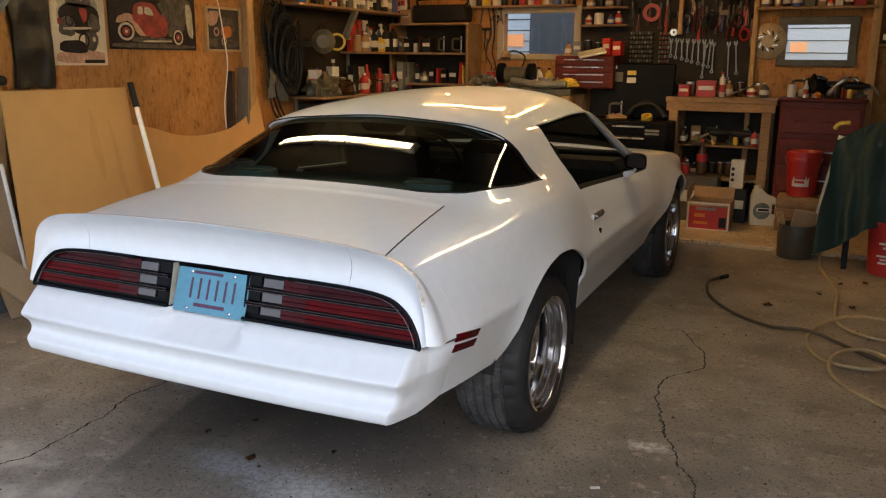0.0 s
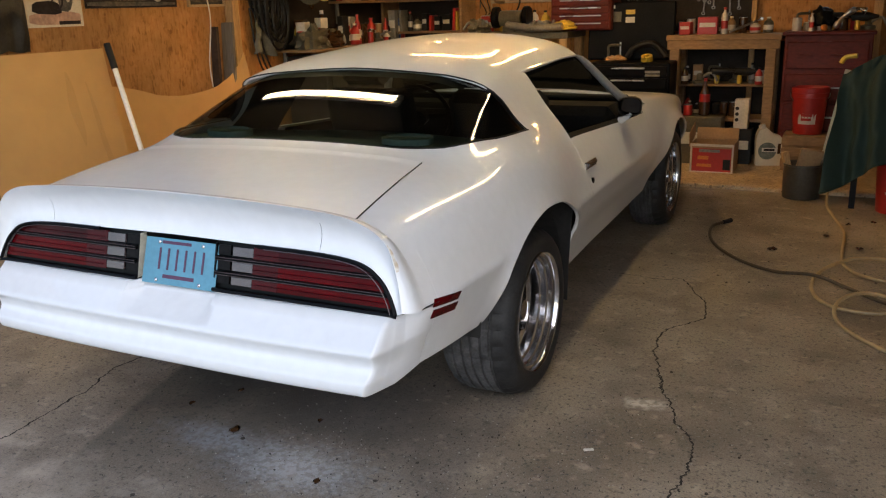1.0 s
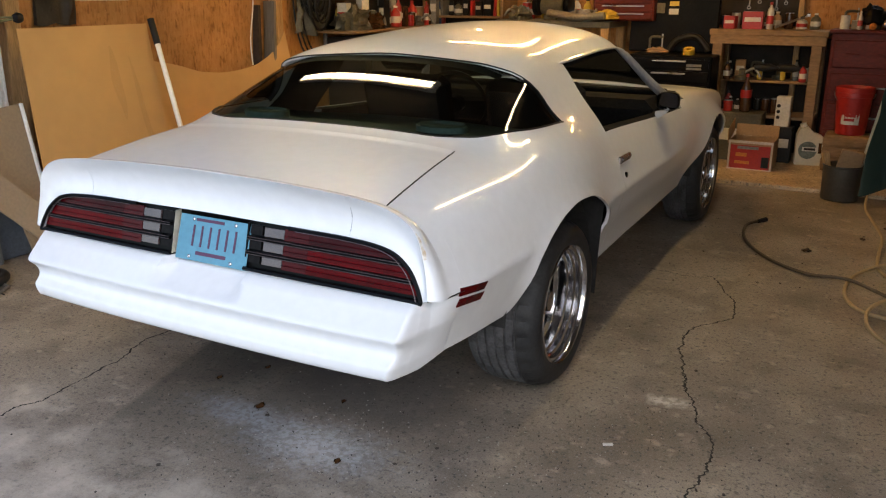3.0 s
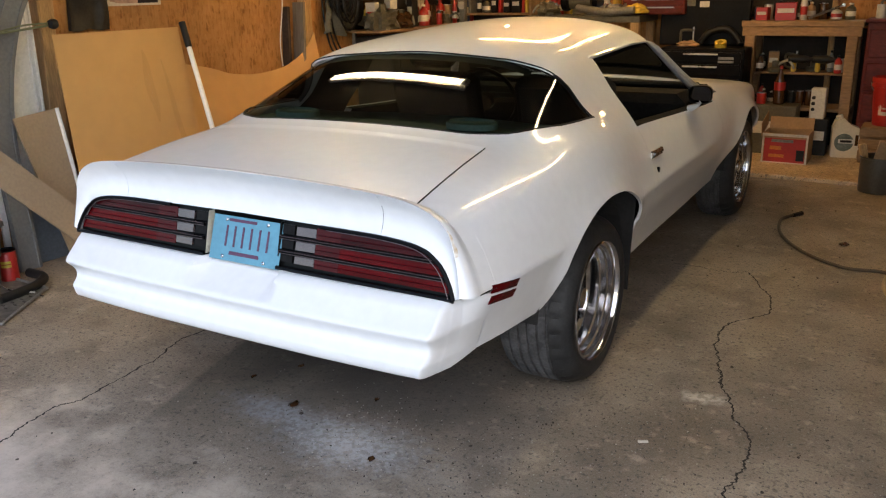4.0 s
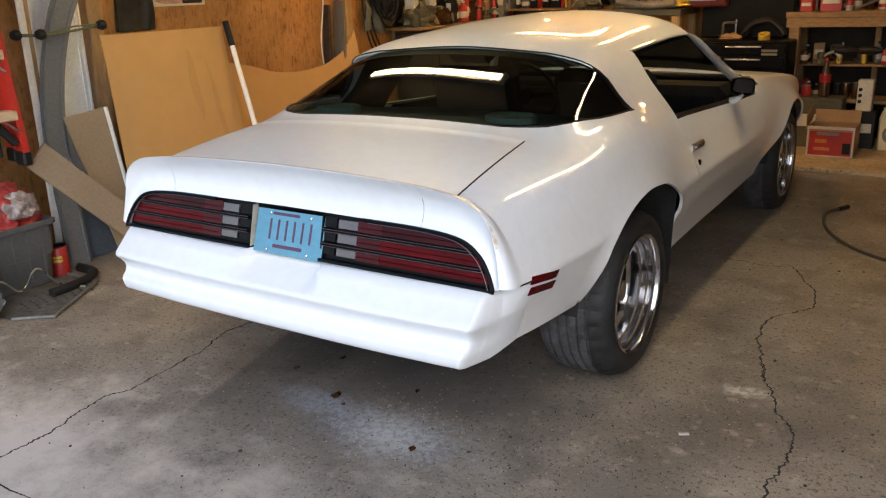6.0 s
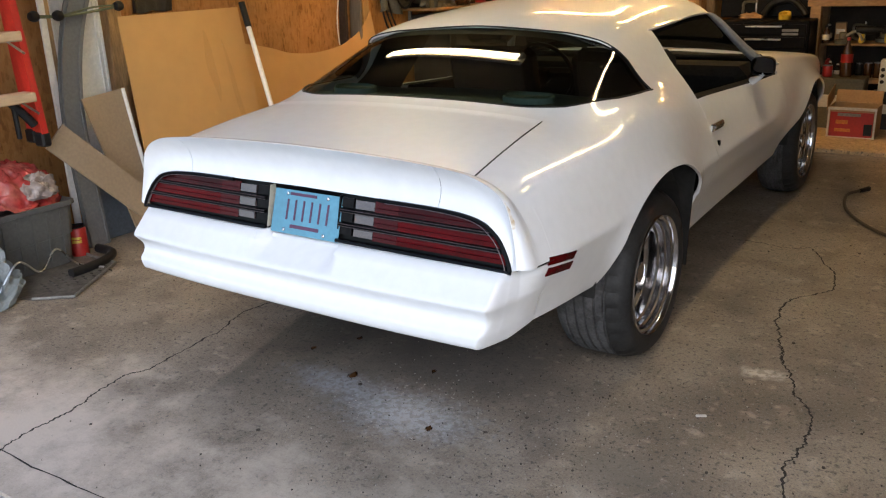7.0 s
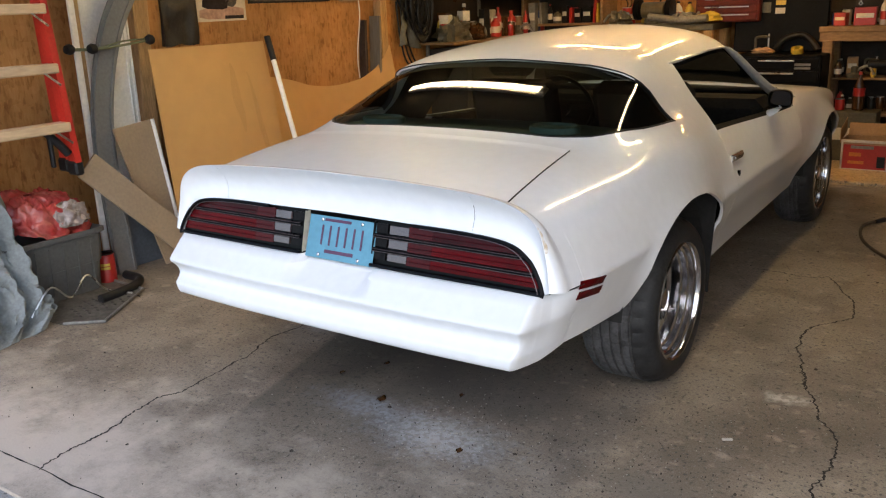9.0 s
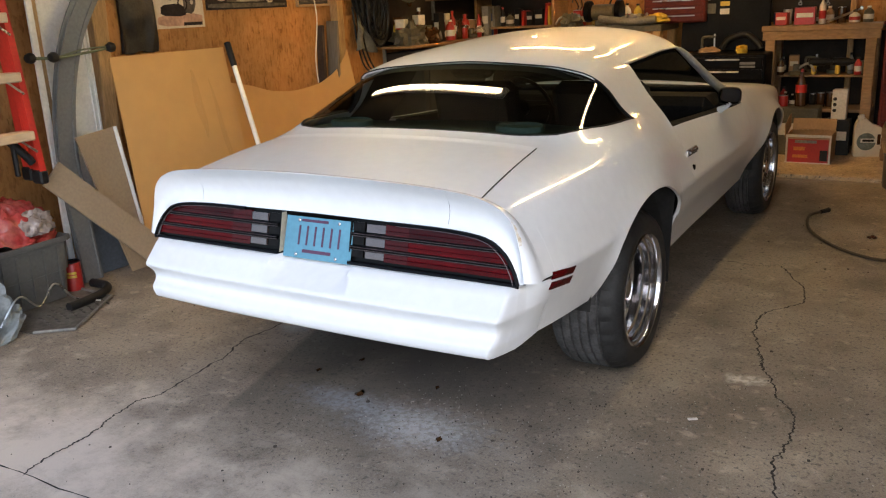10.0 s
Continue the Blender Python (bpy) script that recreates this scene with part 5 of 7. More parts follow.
solid("leaning_plank", Mesh().bar([(-2.70, 2.46, 0.01), (-2.735, 2.555, 1.36)], (0.07, 0.03), up=(0, 1, 0.01)), material("dark stained plank", (0.05, 0.03, 0.022), rough=0.7, vary=0.3), "dark narrow plank leaning on the wall", "plank")
cord = curve([(WX + 0.02, 2.44, 1.95), (WX + 0.03, 2.50, 1.6), (WX + 0.03, 2.52, 1.4), (WX + 0.05, 2.44, 1.1), (WX + 0.04, 2.46, 0.9)], 24)
solid("cord", Mesh().tube(cord, 0.005, 6), M_white, "thin pale cord hanging on the wall", "cord", smooth=True)

# siding, strips and boards between the studs
sd = solid("siding_strip", Mesh().box((0, 0, 1.1), (0.010, 0.31, 2.2), 0.002, pose(-2.585, 0.035, 0, -0.7, -0.6, 0)), M_white, "white ribbed siding strip standing in the corner", "siding")
for oy, wd in ((-0.145, 0.02), (0.115, 0.008), (0.146, 0.016)):
    part("rib", Mesh().box((0.009, oy, 1.1), (0.010, wd, 2.2), 0.003, pose(-2.585, 0.035, 0, -0.7, -0.6, 0)), M_white, sd)
slab("wall_stud", Mesh().box((0, 0, 1.14), (0.045, 0.098, 2.28), 0.005, pose(-2.69, 0.29, 0.0, -3.5, -0.4, 0)), M_stud, "pine board standing between siding and hardboard", "stud")
solid("white_board", Mesh().box((0, 0, 1.1), (0.018, 0.038, 2.2), 0.003, pose(-2.47, -0.24, 0, -2.2, -2.6, 0)), M_white, "narrow white board leaning on the wall", "board")
solid("wood_strip", Mesh().box((0, 0, 1.05), (0.016, 0.036, 2.1), 0.003, pose(-2.50, -0.195, 0, -1.8, -2.0, 0)), M_stud, "brown wooden strip leaning on the wall", "wood strip")
g = curve([(-2.40, -0.17, 0.0), (-2.45, -0.16, 0.5), (-2.48, -0.14, 0.8), (-2.49, -0.085, 1.1), (-2.49, 0.01, 1.38), (-2.50, 0.15, 1.60), (-2.52, 0.34, 1.82)], 40)
rs = solid("rubber_strip", Mesh().bar(g, (0.14, 0.012), up=(1, 0, 0.15)), M_grey, "long grey bent weather strip", "weather strip", smooth=True)
for dy in (0.05, -0.055):
    part("bead", Mesh().tube([p + Vector((0.012, dy, 0)) for p in g], 0.006, 6), M_grey, rs, smooth=True)
bun = thing("bungee_cord", "olive bungee cord with black hooks across boards", "bungee cord", (-2.45, -0.02, 1.32))
part("cord", Mesh().tube(curve([(-2.47, -0.30, 1.30), (-2.44, -0.13, 1.295), (-2.43, 0.0, 1.305), (-2.44, 0.22, 1.325)], 20), 0.007, 8), M_cord, bun, smooth=True)
part("cord", Mesh().tube(curve([(-2.47, -0.30, 1.31), (-2.44, -0.13, 1.30), (-2.43, 0.04, 1.33), (-2.44, 0.22, 1.335)], 20), 0.005, 8), M_cord, bun, smooth=True)
for y, z in ((-0.30, 1.305), (-0.16, 1.30), (0.225, 1.33)):
    part("hook", Mesh().lathe([(0.006, -0.03), (0.026, -0.02), (0.03, 0.0), (0.022, 0.02), (0.005, 0.026)], 14, pose(-2.43, y, z, 90, 0, 10)), M_black, bun, smooth=True)


def diag_board(name, a, b, width, thick, x, mat, label):
    """A flat board on edge in a plane beside the wall, from a to b given as (y, z)."""
    a, b = Vector((x, *a)), Vector((x + 0.12, *b))
    return solid(name, Mesh().bar([a, b], (thick, width), up=(0, 0.83, 0.55)), mat, label, "board")


diag_board("leaning_board", (-0.41, 0.70), (0.16, -0.02 + 0.10), 0.16, 0.014, -2.26, M_board, "brown panel strip leaning diagonally on the others")
w = Mesh().grid(lambda u, v: Vector((-2.30 - 0.14 * v, -0.10 + 0.27 * u + (1 - v) * (0.12 * (1 - u) + 0.02), 0.004 + 0.838 * v + 0.025 * u * v)), [0, 0.5, 1], lin(0, 1, 4))
bd = solid("leaning_board", w, M_board, "brown panel offcut with a pale edge, leaning", "board", thick=0.012, flip=(1, 0, 0))
part("edge_strip", Mesh().tube([(-2.292, 0.192, 0.012), (-2.432, 0.170, 0.868)], 0.012, 6), M_white, bd, smooth=True)
w = Mesh().grid(lambda u, v: Vector((-2.44 - 0.06 * v, -0.16 + 0.40 * u, 0.004 + (0.62 - 0.3 * u) * v)), [0, 0.5, 1], lin(0, 1, 4))
solid("sheet_metal", w, M_slate, "blue-grey sheet metal standing on its edge", "sheet metal", thick=0.004, flip=(1, 0, 0))

# step ladder hung on the wall
lad = thing("step_ladder", "red fibreglass step ladder with pale wooden treads", "ladder", (-2.28, -0.78, 0.72))
for y0, dx, s in ((-0.485, 0, 1), (-1.06, 0, -1), (-0.44, -0.16, 1), (-1.10, -0.16, -1)):
    a, b = Vector((-2.24 + dx, y0, 0.71)), Vector((-2.24 + dx * 0.4, y0 - 0.09 * s, 2.2))
    part("rail", Mesh().bar([a, b], (0.022, 0.075), up=(1, 0, 0.02)).bar([a + Vector((0.034, 0, 0)), b + Vector((0.034, 0, 0))], (0.035, 0.008), up=(1, 0, 0.02)), M_ladder, lad)
    part("boot", Mesh().box((a.x, a.y, 0.70), (0.085, 0.05, 0.075), 0.01), M_black, lad)
for z, k in ((0.925, 0), (1.226, 1), (1.52, 2), (1.795, 3), (2.08, 4)):
    part("tread", Mesh().box((-2.235, -0.775, z), (0.095, 0.545 - 0.03 * k, 0.05), 0.006), M_step, lad)
    for s in (1, -1):
        part("tread_brace", Mesh().bar([(-2.19, -0.775 + s * (0.25 - 0.015 * k), z - 0.015), (-2.19, -0.775 + s * (0.19 - 0.015 * k), z - 0.02), (-2.19, -0.775 + s * (0.268 - 0.015 * k), z - 0.085)], (0.012, 0.004), up=(1, 0, 0)), M_steel, lad)
solid("hand_clamp", Mesh().tube(curve([(-2.26, -0.63, 0.93), (-2.24, -0.56, 0.84), (-2.23, -0.52, 0.78)], 10), 0.022, 8).box((-2.25, -0.60, 0.80), (0.03, 0.02, 0.16), 0.006), M_black, "black quick clamp hung under a tread", "clamp", smooth=True)

# tote with a bag, can, pipe, mesh tray
tote = thing("tote_bin", "grey plastic tote standing on the floor", "bin", (-2.42, -0.68, 0))
m = Mesh()
for s0, s1, z0, z1 in ((0.90, 1.0, 0.012, 0.34),):
    ring = lambda k, z: [Vector((-2.42 + k * 0.20 * a, -0.68 + k * 0.275 * b, z)) for a, b in ((-1, -0.9), (-0.9, -1), (0.9, -1), (1, -0.9), (1, 0.9), (0.9, 1), (-0.9, 1), (-1, 0.9))]
    rings = [ring(0.88, 0.012), ring(0.93, 0.17), ring(0.96, 0.175), ring(1.0, 0.33), ring(1.07, 0.335), ring(1.07, 0.36), ring(1.03, 0.362), ring(0.98, 0.335), ring(0.86, 0.03)]
    m.add([p for r in rings for p in r], [[j * 8 + i, j * 8 + (i + 1) % 8, (j + 1) * 8 + (i + 1) % 8, (j + 1) * 8 + i] for j in range(8) for i in range(8)] + [list(range(8))[::-1], list(range(64, 72))])
part("tub", m, M_bin, tote)
for y in lin(-0.88, -0.48, 6):
    part("rib", Mesh().bar([(-2.232, y, 0.05), (-2.22, y, 0.31)], (0.012, 0.008), up=(1, 0, 0)), M_bin, tote)


def heap(cx, cy, cz, rx, ry, rz, seed, rough_=0.18, n=36):
    """A crumpled closed heap."""
    v = []
    for j in range(n // 2 + 1):
        th = math.pi * j / (n // 2)
        for i in range(n):
            ph = 2 * math.pi * i / n
            d = Vector((math.sin(th) * math.cos(ph), math.sin(th) * math.sin(ph), math.cos(th)))
            k = 1 + rough_ * noise.fractal(d * 2.3 + Vector((seed, 0, 0)), 1, 2, 4) + 0.25 * rough_ * abs(noise.noise(d * 9 + Vector((0, seed, 0))))
            v.append((cx + rx * d.x * k, cy + ry * d.y * k, max(cz - rz * 0.55, cz + rz * d.z * k)))
    f = [[j * n + i, j * n + (i + 1) % n, (j + 1) * n + (i + 1) % n, (j + 1) * n + i] for j in range(n // 2) for i in range(n)]
    return Mesh().add(v, f)


def bag_point(u, v):
    """Thin film slumped over the tote: high at the wall, drawn into creases towards the hem."""
    a = 2 * math.pi * u
    d = Vector((math.cos(a), math.sin(a), 0))
    crease = 0.5 - abs(noise.noise(Vector((d.x * 2.2, d.y * 2.2, v * 2.0 + 3)))) * 2 + 0.5 * (0.5 - abs(noise.noise(Vector((d.x * 5, d.y * 5, v * 5 + 9)))) * 2) + 0.25 * noise.noise(Vector((d.x * 13, d.y * 13, v * 12)))
    r = math.sin(math.pi * (0.04 + 0.56 * v)) * (1 + 0.16 * crease * v)
    top = 0.57 - 0.19 * v ** 1.7 + 0.05 * crease * min(1, 4 * v) - 0.05 * d.y * v - 0.06 * d.x * v
    return Vector((-2.44 + 0.20 * d.x * r + 0.02 * v, -0.66 + 0.25 * d.y * r + 0.03 * v, max(0.368, top) if v < 0.9 else top))


bag = solid("plastic_bag", Mesh().grid(bag_point, lin(0, 1, 90), lin(0, 1, 44)), M_bag, "crumpled red plastic bag lying on the tote", "bag", smooth=True, angle=180, weld=0.0005, thick=0.002, flip=(0, 0, 1))
part("clear_part", heap(-2.27, -0.55, 0.44, 0.06, 0.10, 0.08, 8, 0.35, 44), M_clearbag, bag, "clear crumpled wrap", smooth=True)
can = thing("oil_can", "red tin can with a pale worn label", "can", (-2.33, -0.34, 0))
part("body", Mesh().lathe([(0.044, 0.0), (0.048, 0.004), (0.048, 0.158), (0.045, 0.162), (0.048, 0.166)], 24, Matrix.Translation((-2.33, -0.34, 0.004))), M_red, can, smooth=True, angle=40)
for dz, wd in ((0.0, 0.05), (-0.02, 0.035)):
    part("label_bar", Mesh().grid(lambda a, z: Vector((-2.33 + 0.0488 * math.cos(a), -0.34 + 0.0488 * math.sin(a), z)), lin(-1.3, -0.2, 8), [0.105 + dz, 0.12 + dz]), M_yellow, can)
part("rim", Mesh().lathe([(0.048, 0.166), (0.0485, 0.172), (0.044, 0.172), (0.043, 0.15), (0.002, 0.15)], 24, Matrix.Translation((-2.33, -0.34, 0.004))), M_black, can, "open dark rim", smooth=True)
pipe = curve([(-2.02, -0.60, 0.028), (-2.03, -0.48, 0.028), (-2.06, -0.36, 0.028), (-2.14, -0.27, 0.028), (-2.28, -0.26, 0.028)], 30)
solid("rubber_pipe", Mesh().tube(pipe, 0.025, 14), M_black, "thick black bent rubber pipe on the floor", "pipe", smooth=True)
tray = thing("floor_grate", "dull metal grate sheet lying on the floor", "grate", (-2.15, -0.65, 0))
outline = [(-1.90, -0.89), (-1.745, -0.765), (-2.005, -0.345), (-2.34, -0.33), (-2.36, -0.93)]
part("plate", Mesh().prism(outline, 0.004, Matrix.Translation((0, 0, 0.003))), material("dirty grate steel", (0.13, 0.12, 0.105), rough=0.6, metal=0.2, vary=0.35, scale=9), tray)
part("edge", Mesh().tube([Vector((x, y, 0.012)) for x, y in outline[:4]], 0.008, 8), M_zinc, tray, smooth=True)
for i in range(9):
    for j in range(5):
        if i < 8 and not (i < 2 and j == 4):
            part("rib", Mesh().box((-1.93 - 0.045 * j, -0.78 + 0.05 * i + 0.018 * j - 0.002 * j * j, 0.009), (0.022, 0.009, 0.006), 0.002), M_olive2, tray)
solid("bent_wire", Mesh().tube(curve([(-2.02, -0.98, 0.05), (-2.02, -0.86, 0.17), (-2.05, -0.74, 0.08), (-2.08, -0.62, 0.16), (-2.08, -0.52, 0.05), (-2.0, -0.42, 0.012)], 40), 0.005, 6), M_steel, "bent steel wire standing before the tote", "wire", smooth=True)


def tarp_point(u, v):
    """A heap of cloth that slopes from a high back edge down to the floor in long creases."""
    x = -2.46 + 0.60 * v + 0.05 * math.sin(u * 5)
    h = pchip([0, 0.12, 0.27, 0.43, 0.60, 0.88, 1.0], [1.15, 1.02, 0.78, 0.49, 0.29, 0.05, 0.004], v)
    edge = -0.84 - 0.12 * max(0, v - 0.8) / 0.2
    y = -1.75 + (edge + 1.75) * u
    a, b = noise.noise(Vector((u * 7 + 0.8 * v, v * 1.6, 2))), noise.noise(Vector((u * 15 + v * 3, v * 5, 7)))
    c = noise.noise(Vector((u * 28 - v * 6, v * 13, 4)))
    f = 0.085 * (0.5 - abs(a) * 2) + 0.060 * (0.5 - abs(b) * 2) + 0.030 * (0.5 - abs(c) * 2)
    f *= min(1, 6 * (1 - v) + 0.2)
    fall = max(0, (u - 0.93) / 0.07) ** 2
    return Vector((x + 0.6 * f - 0.03 * fall, y + 0.25 * f, max(0.004, h + 0.55 * f - 0.10 * fall * (1 - v))))


solid("tarpaulin", Mesh().grid(tarp_point, lin(0, 1, 120), lin(0, 1, 90)), M_tarp, "grey-blue tarpaulin heaped in folds on the floor", "tarpaulin", smooth=True, thick=0.004, flip=(1, 0, 1), angle=80)

# ---- rear wall: windows, benches, shelves, tools ----
M_sill = material("cream window paint", (0.40, 0.34, 0.25), rough=0.5, vary=0.12)
M_pane = clear("window pane", (0.92, 0.94, 0.95))
# house surfaces emit faintly, in place of daylight falling on them
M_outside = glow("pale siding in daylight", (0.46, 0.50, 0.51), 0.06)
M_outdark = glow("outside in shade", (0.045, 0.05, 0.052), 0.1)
M_brick = material("dark maroon paint", (0.12, 0.018, 0.012), rough=0.45, spec=0.2, vary=0.25, stretch=(0.4, 1, 1))
M_toolblack = material("black tool steel", (0.006, 0.006, 0.007), rough=0.4, vary=0.3, spec=0.06)
# pegboard tone, taken darker to hold shadows cast by shelves and tools
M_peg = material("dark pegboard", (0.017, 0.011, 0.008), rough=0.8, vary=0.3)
M_shelfw = material("old shelf board", (0.29, 0.175, 0.085), rough=0.7, vary=0.25, stretch=(0.3, 1, 1))
M_card = material("brown cardboard", (0.34, 0.21, 0.11), rough=0.75, vary=0.12)
M_pail = material("dull dark pail", (0.11, 0.10, 0.085), rough=0.42, metal=0.6, vary=0.12, bump=0.02)
M_green = material("dark green canvas", (0.013, 0.034, 0.029), rough=0.8, vary=0.2, scale=4, fine=120, bump=0.2)
M_label = material("white label", (0.62, 0.59, 0.53), rough=0.6, vary=0.15)
M_greenp = material("green plastic", (0.10, 0.32, 0.06), rough=0.4, vary=0.1)
M_bluep = material("blue plastic", (0.04, 0.08, 0.25), rough=0.4, vary=0.1)
M_brown = material("brown glass", (0.06, 0.028, 0.012), rough=0.2, vary=0.2)
M_olive = material("olive grey metal", (0.10, 0.09, 0.06), rough=0.5, vary=0.3)
M_hose = material("tan air hose", (0.36, 0.26, 0.135), rough=0.55, vary=0.15)
M_hosedark = material("dark hose rubber", (0.07, 0.05, 0.03), rough=0.6, vary=0.2)
M_chip = material("pale concrete chip", (0.40, 0.37, 0.32), rough=0.8, vary=0.2)
M_pewter = material("worn wrench steel", (0.22, 0.21, 0.20), rough=0.38, metal=0.9, vary=0.25)
M_jug = material("ivory oil jug", (0.62, 0.56, 0.44), rough=0.4, vary=0.08)


def window(i):
    x0, x1, z0, z1 = WIN[i]
    w = thing("window_%d" % (i + 1), "%s-framed small window looking out on pale siding" % ("grey" if i else "cream"), "window", ((x0 + x1) / 2, WY, z0), kind="structure")
    cx, cz = (x0 + x1) / 2, (z0 + z1) / 2
    for a, b, sx, sz in ((cx, z1 + 0.03, x1 - x0 + 0.14, 0.07), (cx, z0 - 0.025, x1 - x0 + 0.14, 0.06), (x0 - 0.03, cz, 0.07, z1 - z0), (x1 + 0.03, cz, 0.07, z1 - z0)):
        part("window_frame", Mesh().box((a, WY - 0.012, b), (sx, 0.03, sz), 0.005), M_olive if i else M_sill, w)
    g = part("pane", Mesh().box((cx, WY + 0.05, cz), (x1 - x0, 0.004, z1 - z0), 0.001), M_pane, w)
    g.visible_shadow = False
    return w


window(0)
window(1)
# the neighbouring house outside the windows
hs = thing("neighbour_house", "pale blue-white clapboard house wall outside the windows", "house", (0, 8.4, 0))
hs["kind"] = "structure"
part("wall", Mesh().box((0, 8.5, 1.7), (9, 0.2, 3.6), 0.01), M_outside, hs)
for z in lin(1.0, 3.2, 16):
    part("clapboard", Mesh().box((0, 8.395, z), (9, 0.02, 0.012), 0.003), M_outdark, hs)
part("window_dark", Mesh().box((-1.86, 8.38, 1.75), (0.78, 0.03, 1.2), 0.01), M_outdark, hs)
# orange panels are no lamps; their glow stands in for daylight
part("orange_panel", Mesh().box((1.24, 8.37, 1.655), (0.19, 0.03, 0.12), 0.005), glow("glowing orange panel", (0.9, 0.35, 0.12), 0.15), hs)
part("orange_panel", Mesh().box((-2.46, 8.37, 1.74), (0.24, 0.03, 0.17), 0.005), glow("glowing orange panel two", (0.9, 0.35, 0.12), 0.15), hs)

KINDS = {"red": M_red, "white": M_label, "yellow": M_yellow, "black": M_black, "green": M_greenp, "blue": M_bluep, "brown": M_brown, "grey": M_zinc, "cardboard": M_card, "orange": M_orange, "olive": M_olive}


def bottle(x, y, z, h, r, color, cap="black"):
    e = thing("bottle", "%s plastic bottle with a %s cap on a crowded shelf" % (color, cap), "bottle", (x, y, z))
    part("body", Mesh().lathe([(r * 0.9, 0), (r, 0.006), (r, h * 0.6), (r * 0.85, h * 0.72), (r * 0.36, h * 0.84), (r * 0.34, h * 0.9)], 14, Matrix.Translation((x, y, z))), KINDS[color], e, smooth=True)
    part("cap", Mesh().lathe([(r * 0.42, h * 0.9), (r * 0.42, h * 0.985), (r * 0.36, h)], 12, Matrix.Translation((x, y, z))), KINDS[cap], e, smooth=True)
    part("label_band", Mesh().lathe([(r * 1.01, h * 0.2), (r * 1.01, h * 0.5)], 14, Matrix.Translation((x, y, z)), closed=False), KINDS["white" if color != "white" else "red"], e, smooth=True)
    return e


def tin(x, y, z, h, r, color):
    e = thing("tin", "%s metal tin among other tins on a shelf" % color, "tin", (x, y, z))
    part("body", Mesh().lathe([(r * 0.97, 0), (r, 0.004), (r, h - 0.006), (r * 0.96, h)], 16, Matrix.Translation((x, y, z))), KINDS[color], e, smooth=True)
    part("lid", Mesh().lathe([(r * 0.93, h), (r * 0.93, h + 0.006), (r * 0.8, h + 0.004)], 16, Matrix.Translation((x, y, z))), M_steel, e, smooth=True)
    return e


def carton(x, y, z, w, d, h, color, turn=0):
    e = thing("carton", "small %s carton with a plain printed band" % color, "box", (x, y, z))
    t = pose(x, y, z, 0, 0, turn)
    part("body", Mesh().box((0, 0, h / 2), (w, d, h), 0.003, t), KINDS[color], e)
    part("print_band", Mesh().box((0, -d / 2, h * 0.55), (w * 0.8, 0.003, h * 0.25), 0.001, t), KINDS["white" if color not in ("white", "yellow") else "red"], e)
    return e


def book(x, y, z, w, d, h, color, lean=0):
    e = thing("book", "worn %s manual standing on the shelf" % color, "book", (x, y, z))
    t = pose(x, y, z, 0, lean, 0)
    part("cover", Mesh().box((0, 0, h / 2), (w, d, h), 0.002, t), KINDS[color], e)
    part("pages", Mesh().box((0, 0.004, h / 2), (w * 0.7, d, h * 0.97), 0.001, t), M_paper, e)
    return e


def tool(x, y, z, kind, turn=0):
    t = pose(x, y, z, 0, 0, turn)
    if kind == "drill":
        e = thing("power_drill", "black and yellow power drill lying among tools", "drill", (x, y, z))
        part("body", Mesh().lathe([(0.02, -0.09), (0.035, -0.08), (0.036, 0.04), (0.022, 0.08), (0.012, 0.12)], 14, t @ pose(0, 0, 0.11, 0, 90, 0)), M_black, e, smooth=True)
        part("grip", Mesh().box((-0.04, 0, 0.05), (0.04, 0.035, 0.10), 0.01, t), M_yellow, e)
    elif kind == "clamp":
        e = thing("c_clamp", "dark steel clamp lying among tools", "clamp", (x, y, z))
        part("bow", Mesh().tube(curve([(0.06, 0, 0.02), (-0.05, 0, 0.03), (-0.06, 0, 0.09), (-0.05, 0, 0.14), (0.06, 0, 0.14)], 16), 0.011, 8, t), M_olive, e, smooth=True)
        part("screw", Mesh().tube([(0.05, 0, 0.0), (0.05, 0, 0.17)], 0.007, 8, t), M_steel, e, smooth=True)
    else:
        e = thing("scrap_part", "greasy dark machine part on the bench", "machine part", (x, y, z))
        part("hub", Mesh().lathe([(0.06, 0), (0.062, 0.03), (0.03, 0.04), (0.03, 0.09), (0.02, 0.095)], 14, t), M_olive, e, smooth=True)
        part("arm", Mesh().tube(curve([(0.02, 0, 0.06), (0.1, 0.02, 0.1), (0.16, 0.01, 0.03)], 10), 0.012, 8, t), M_zinc, e, smooth=True)
    return e


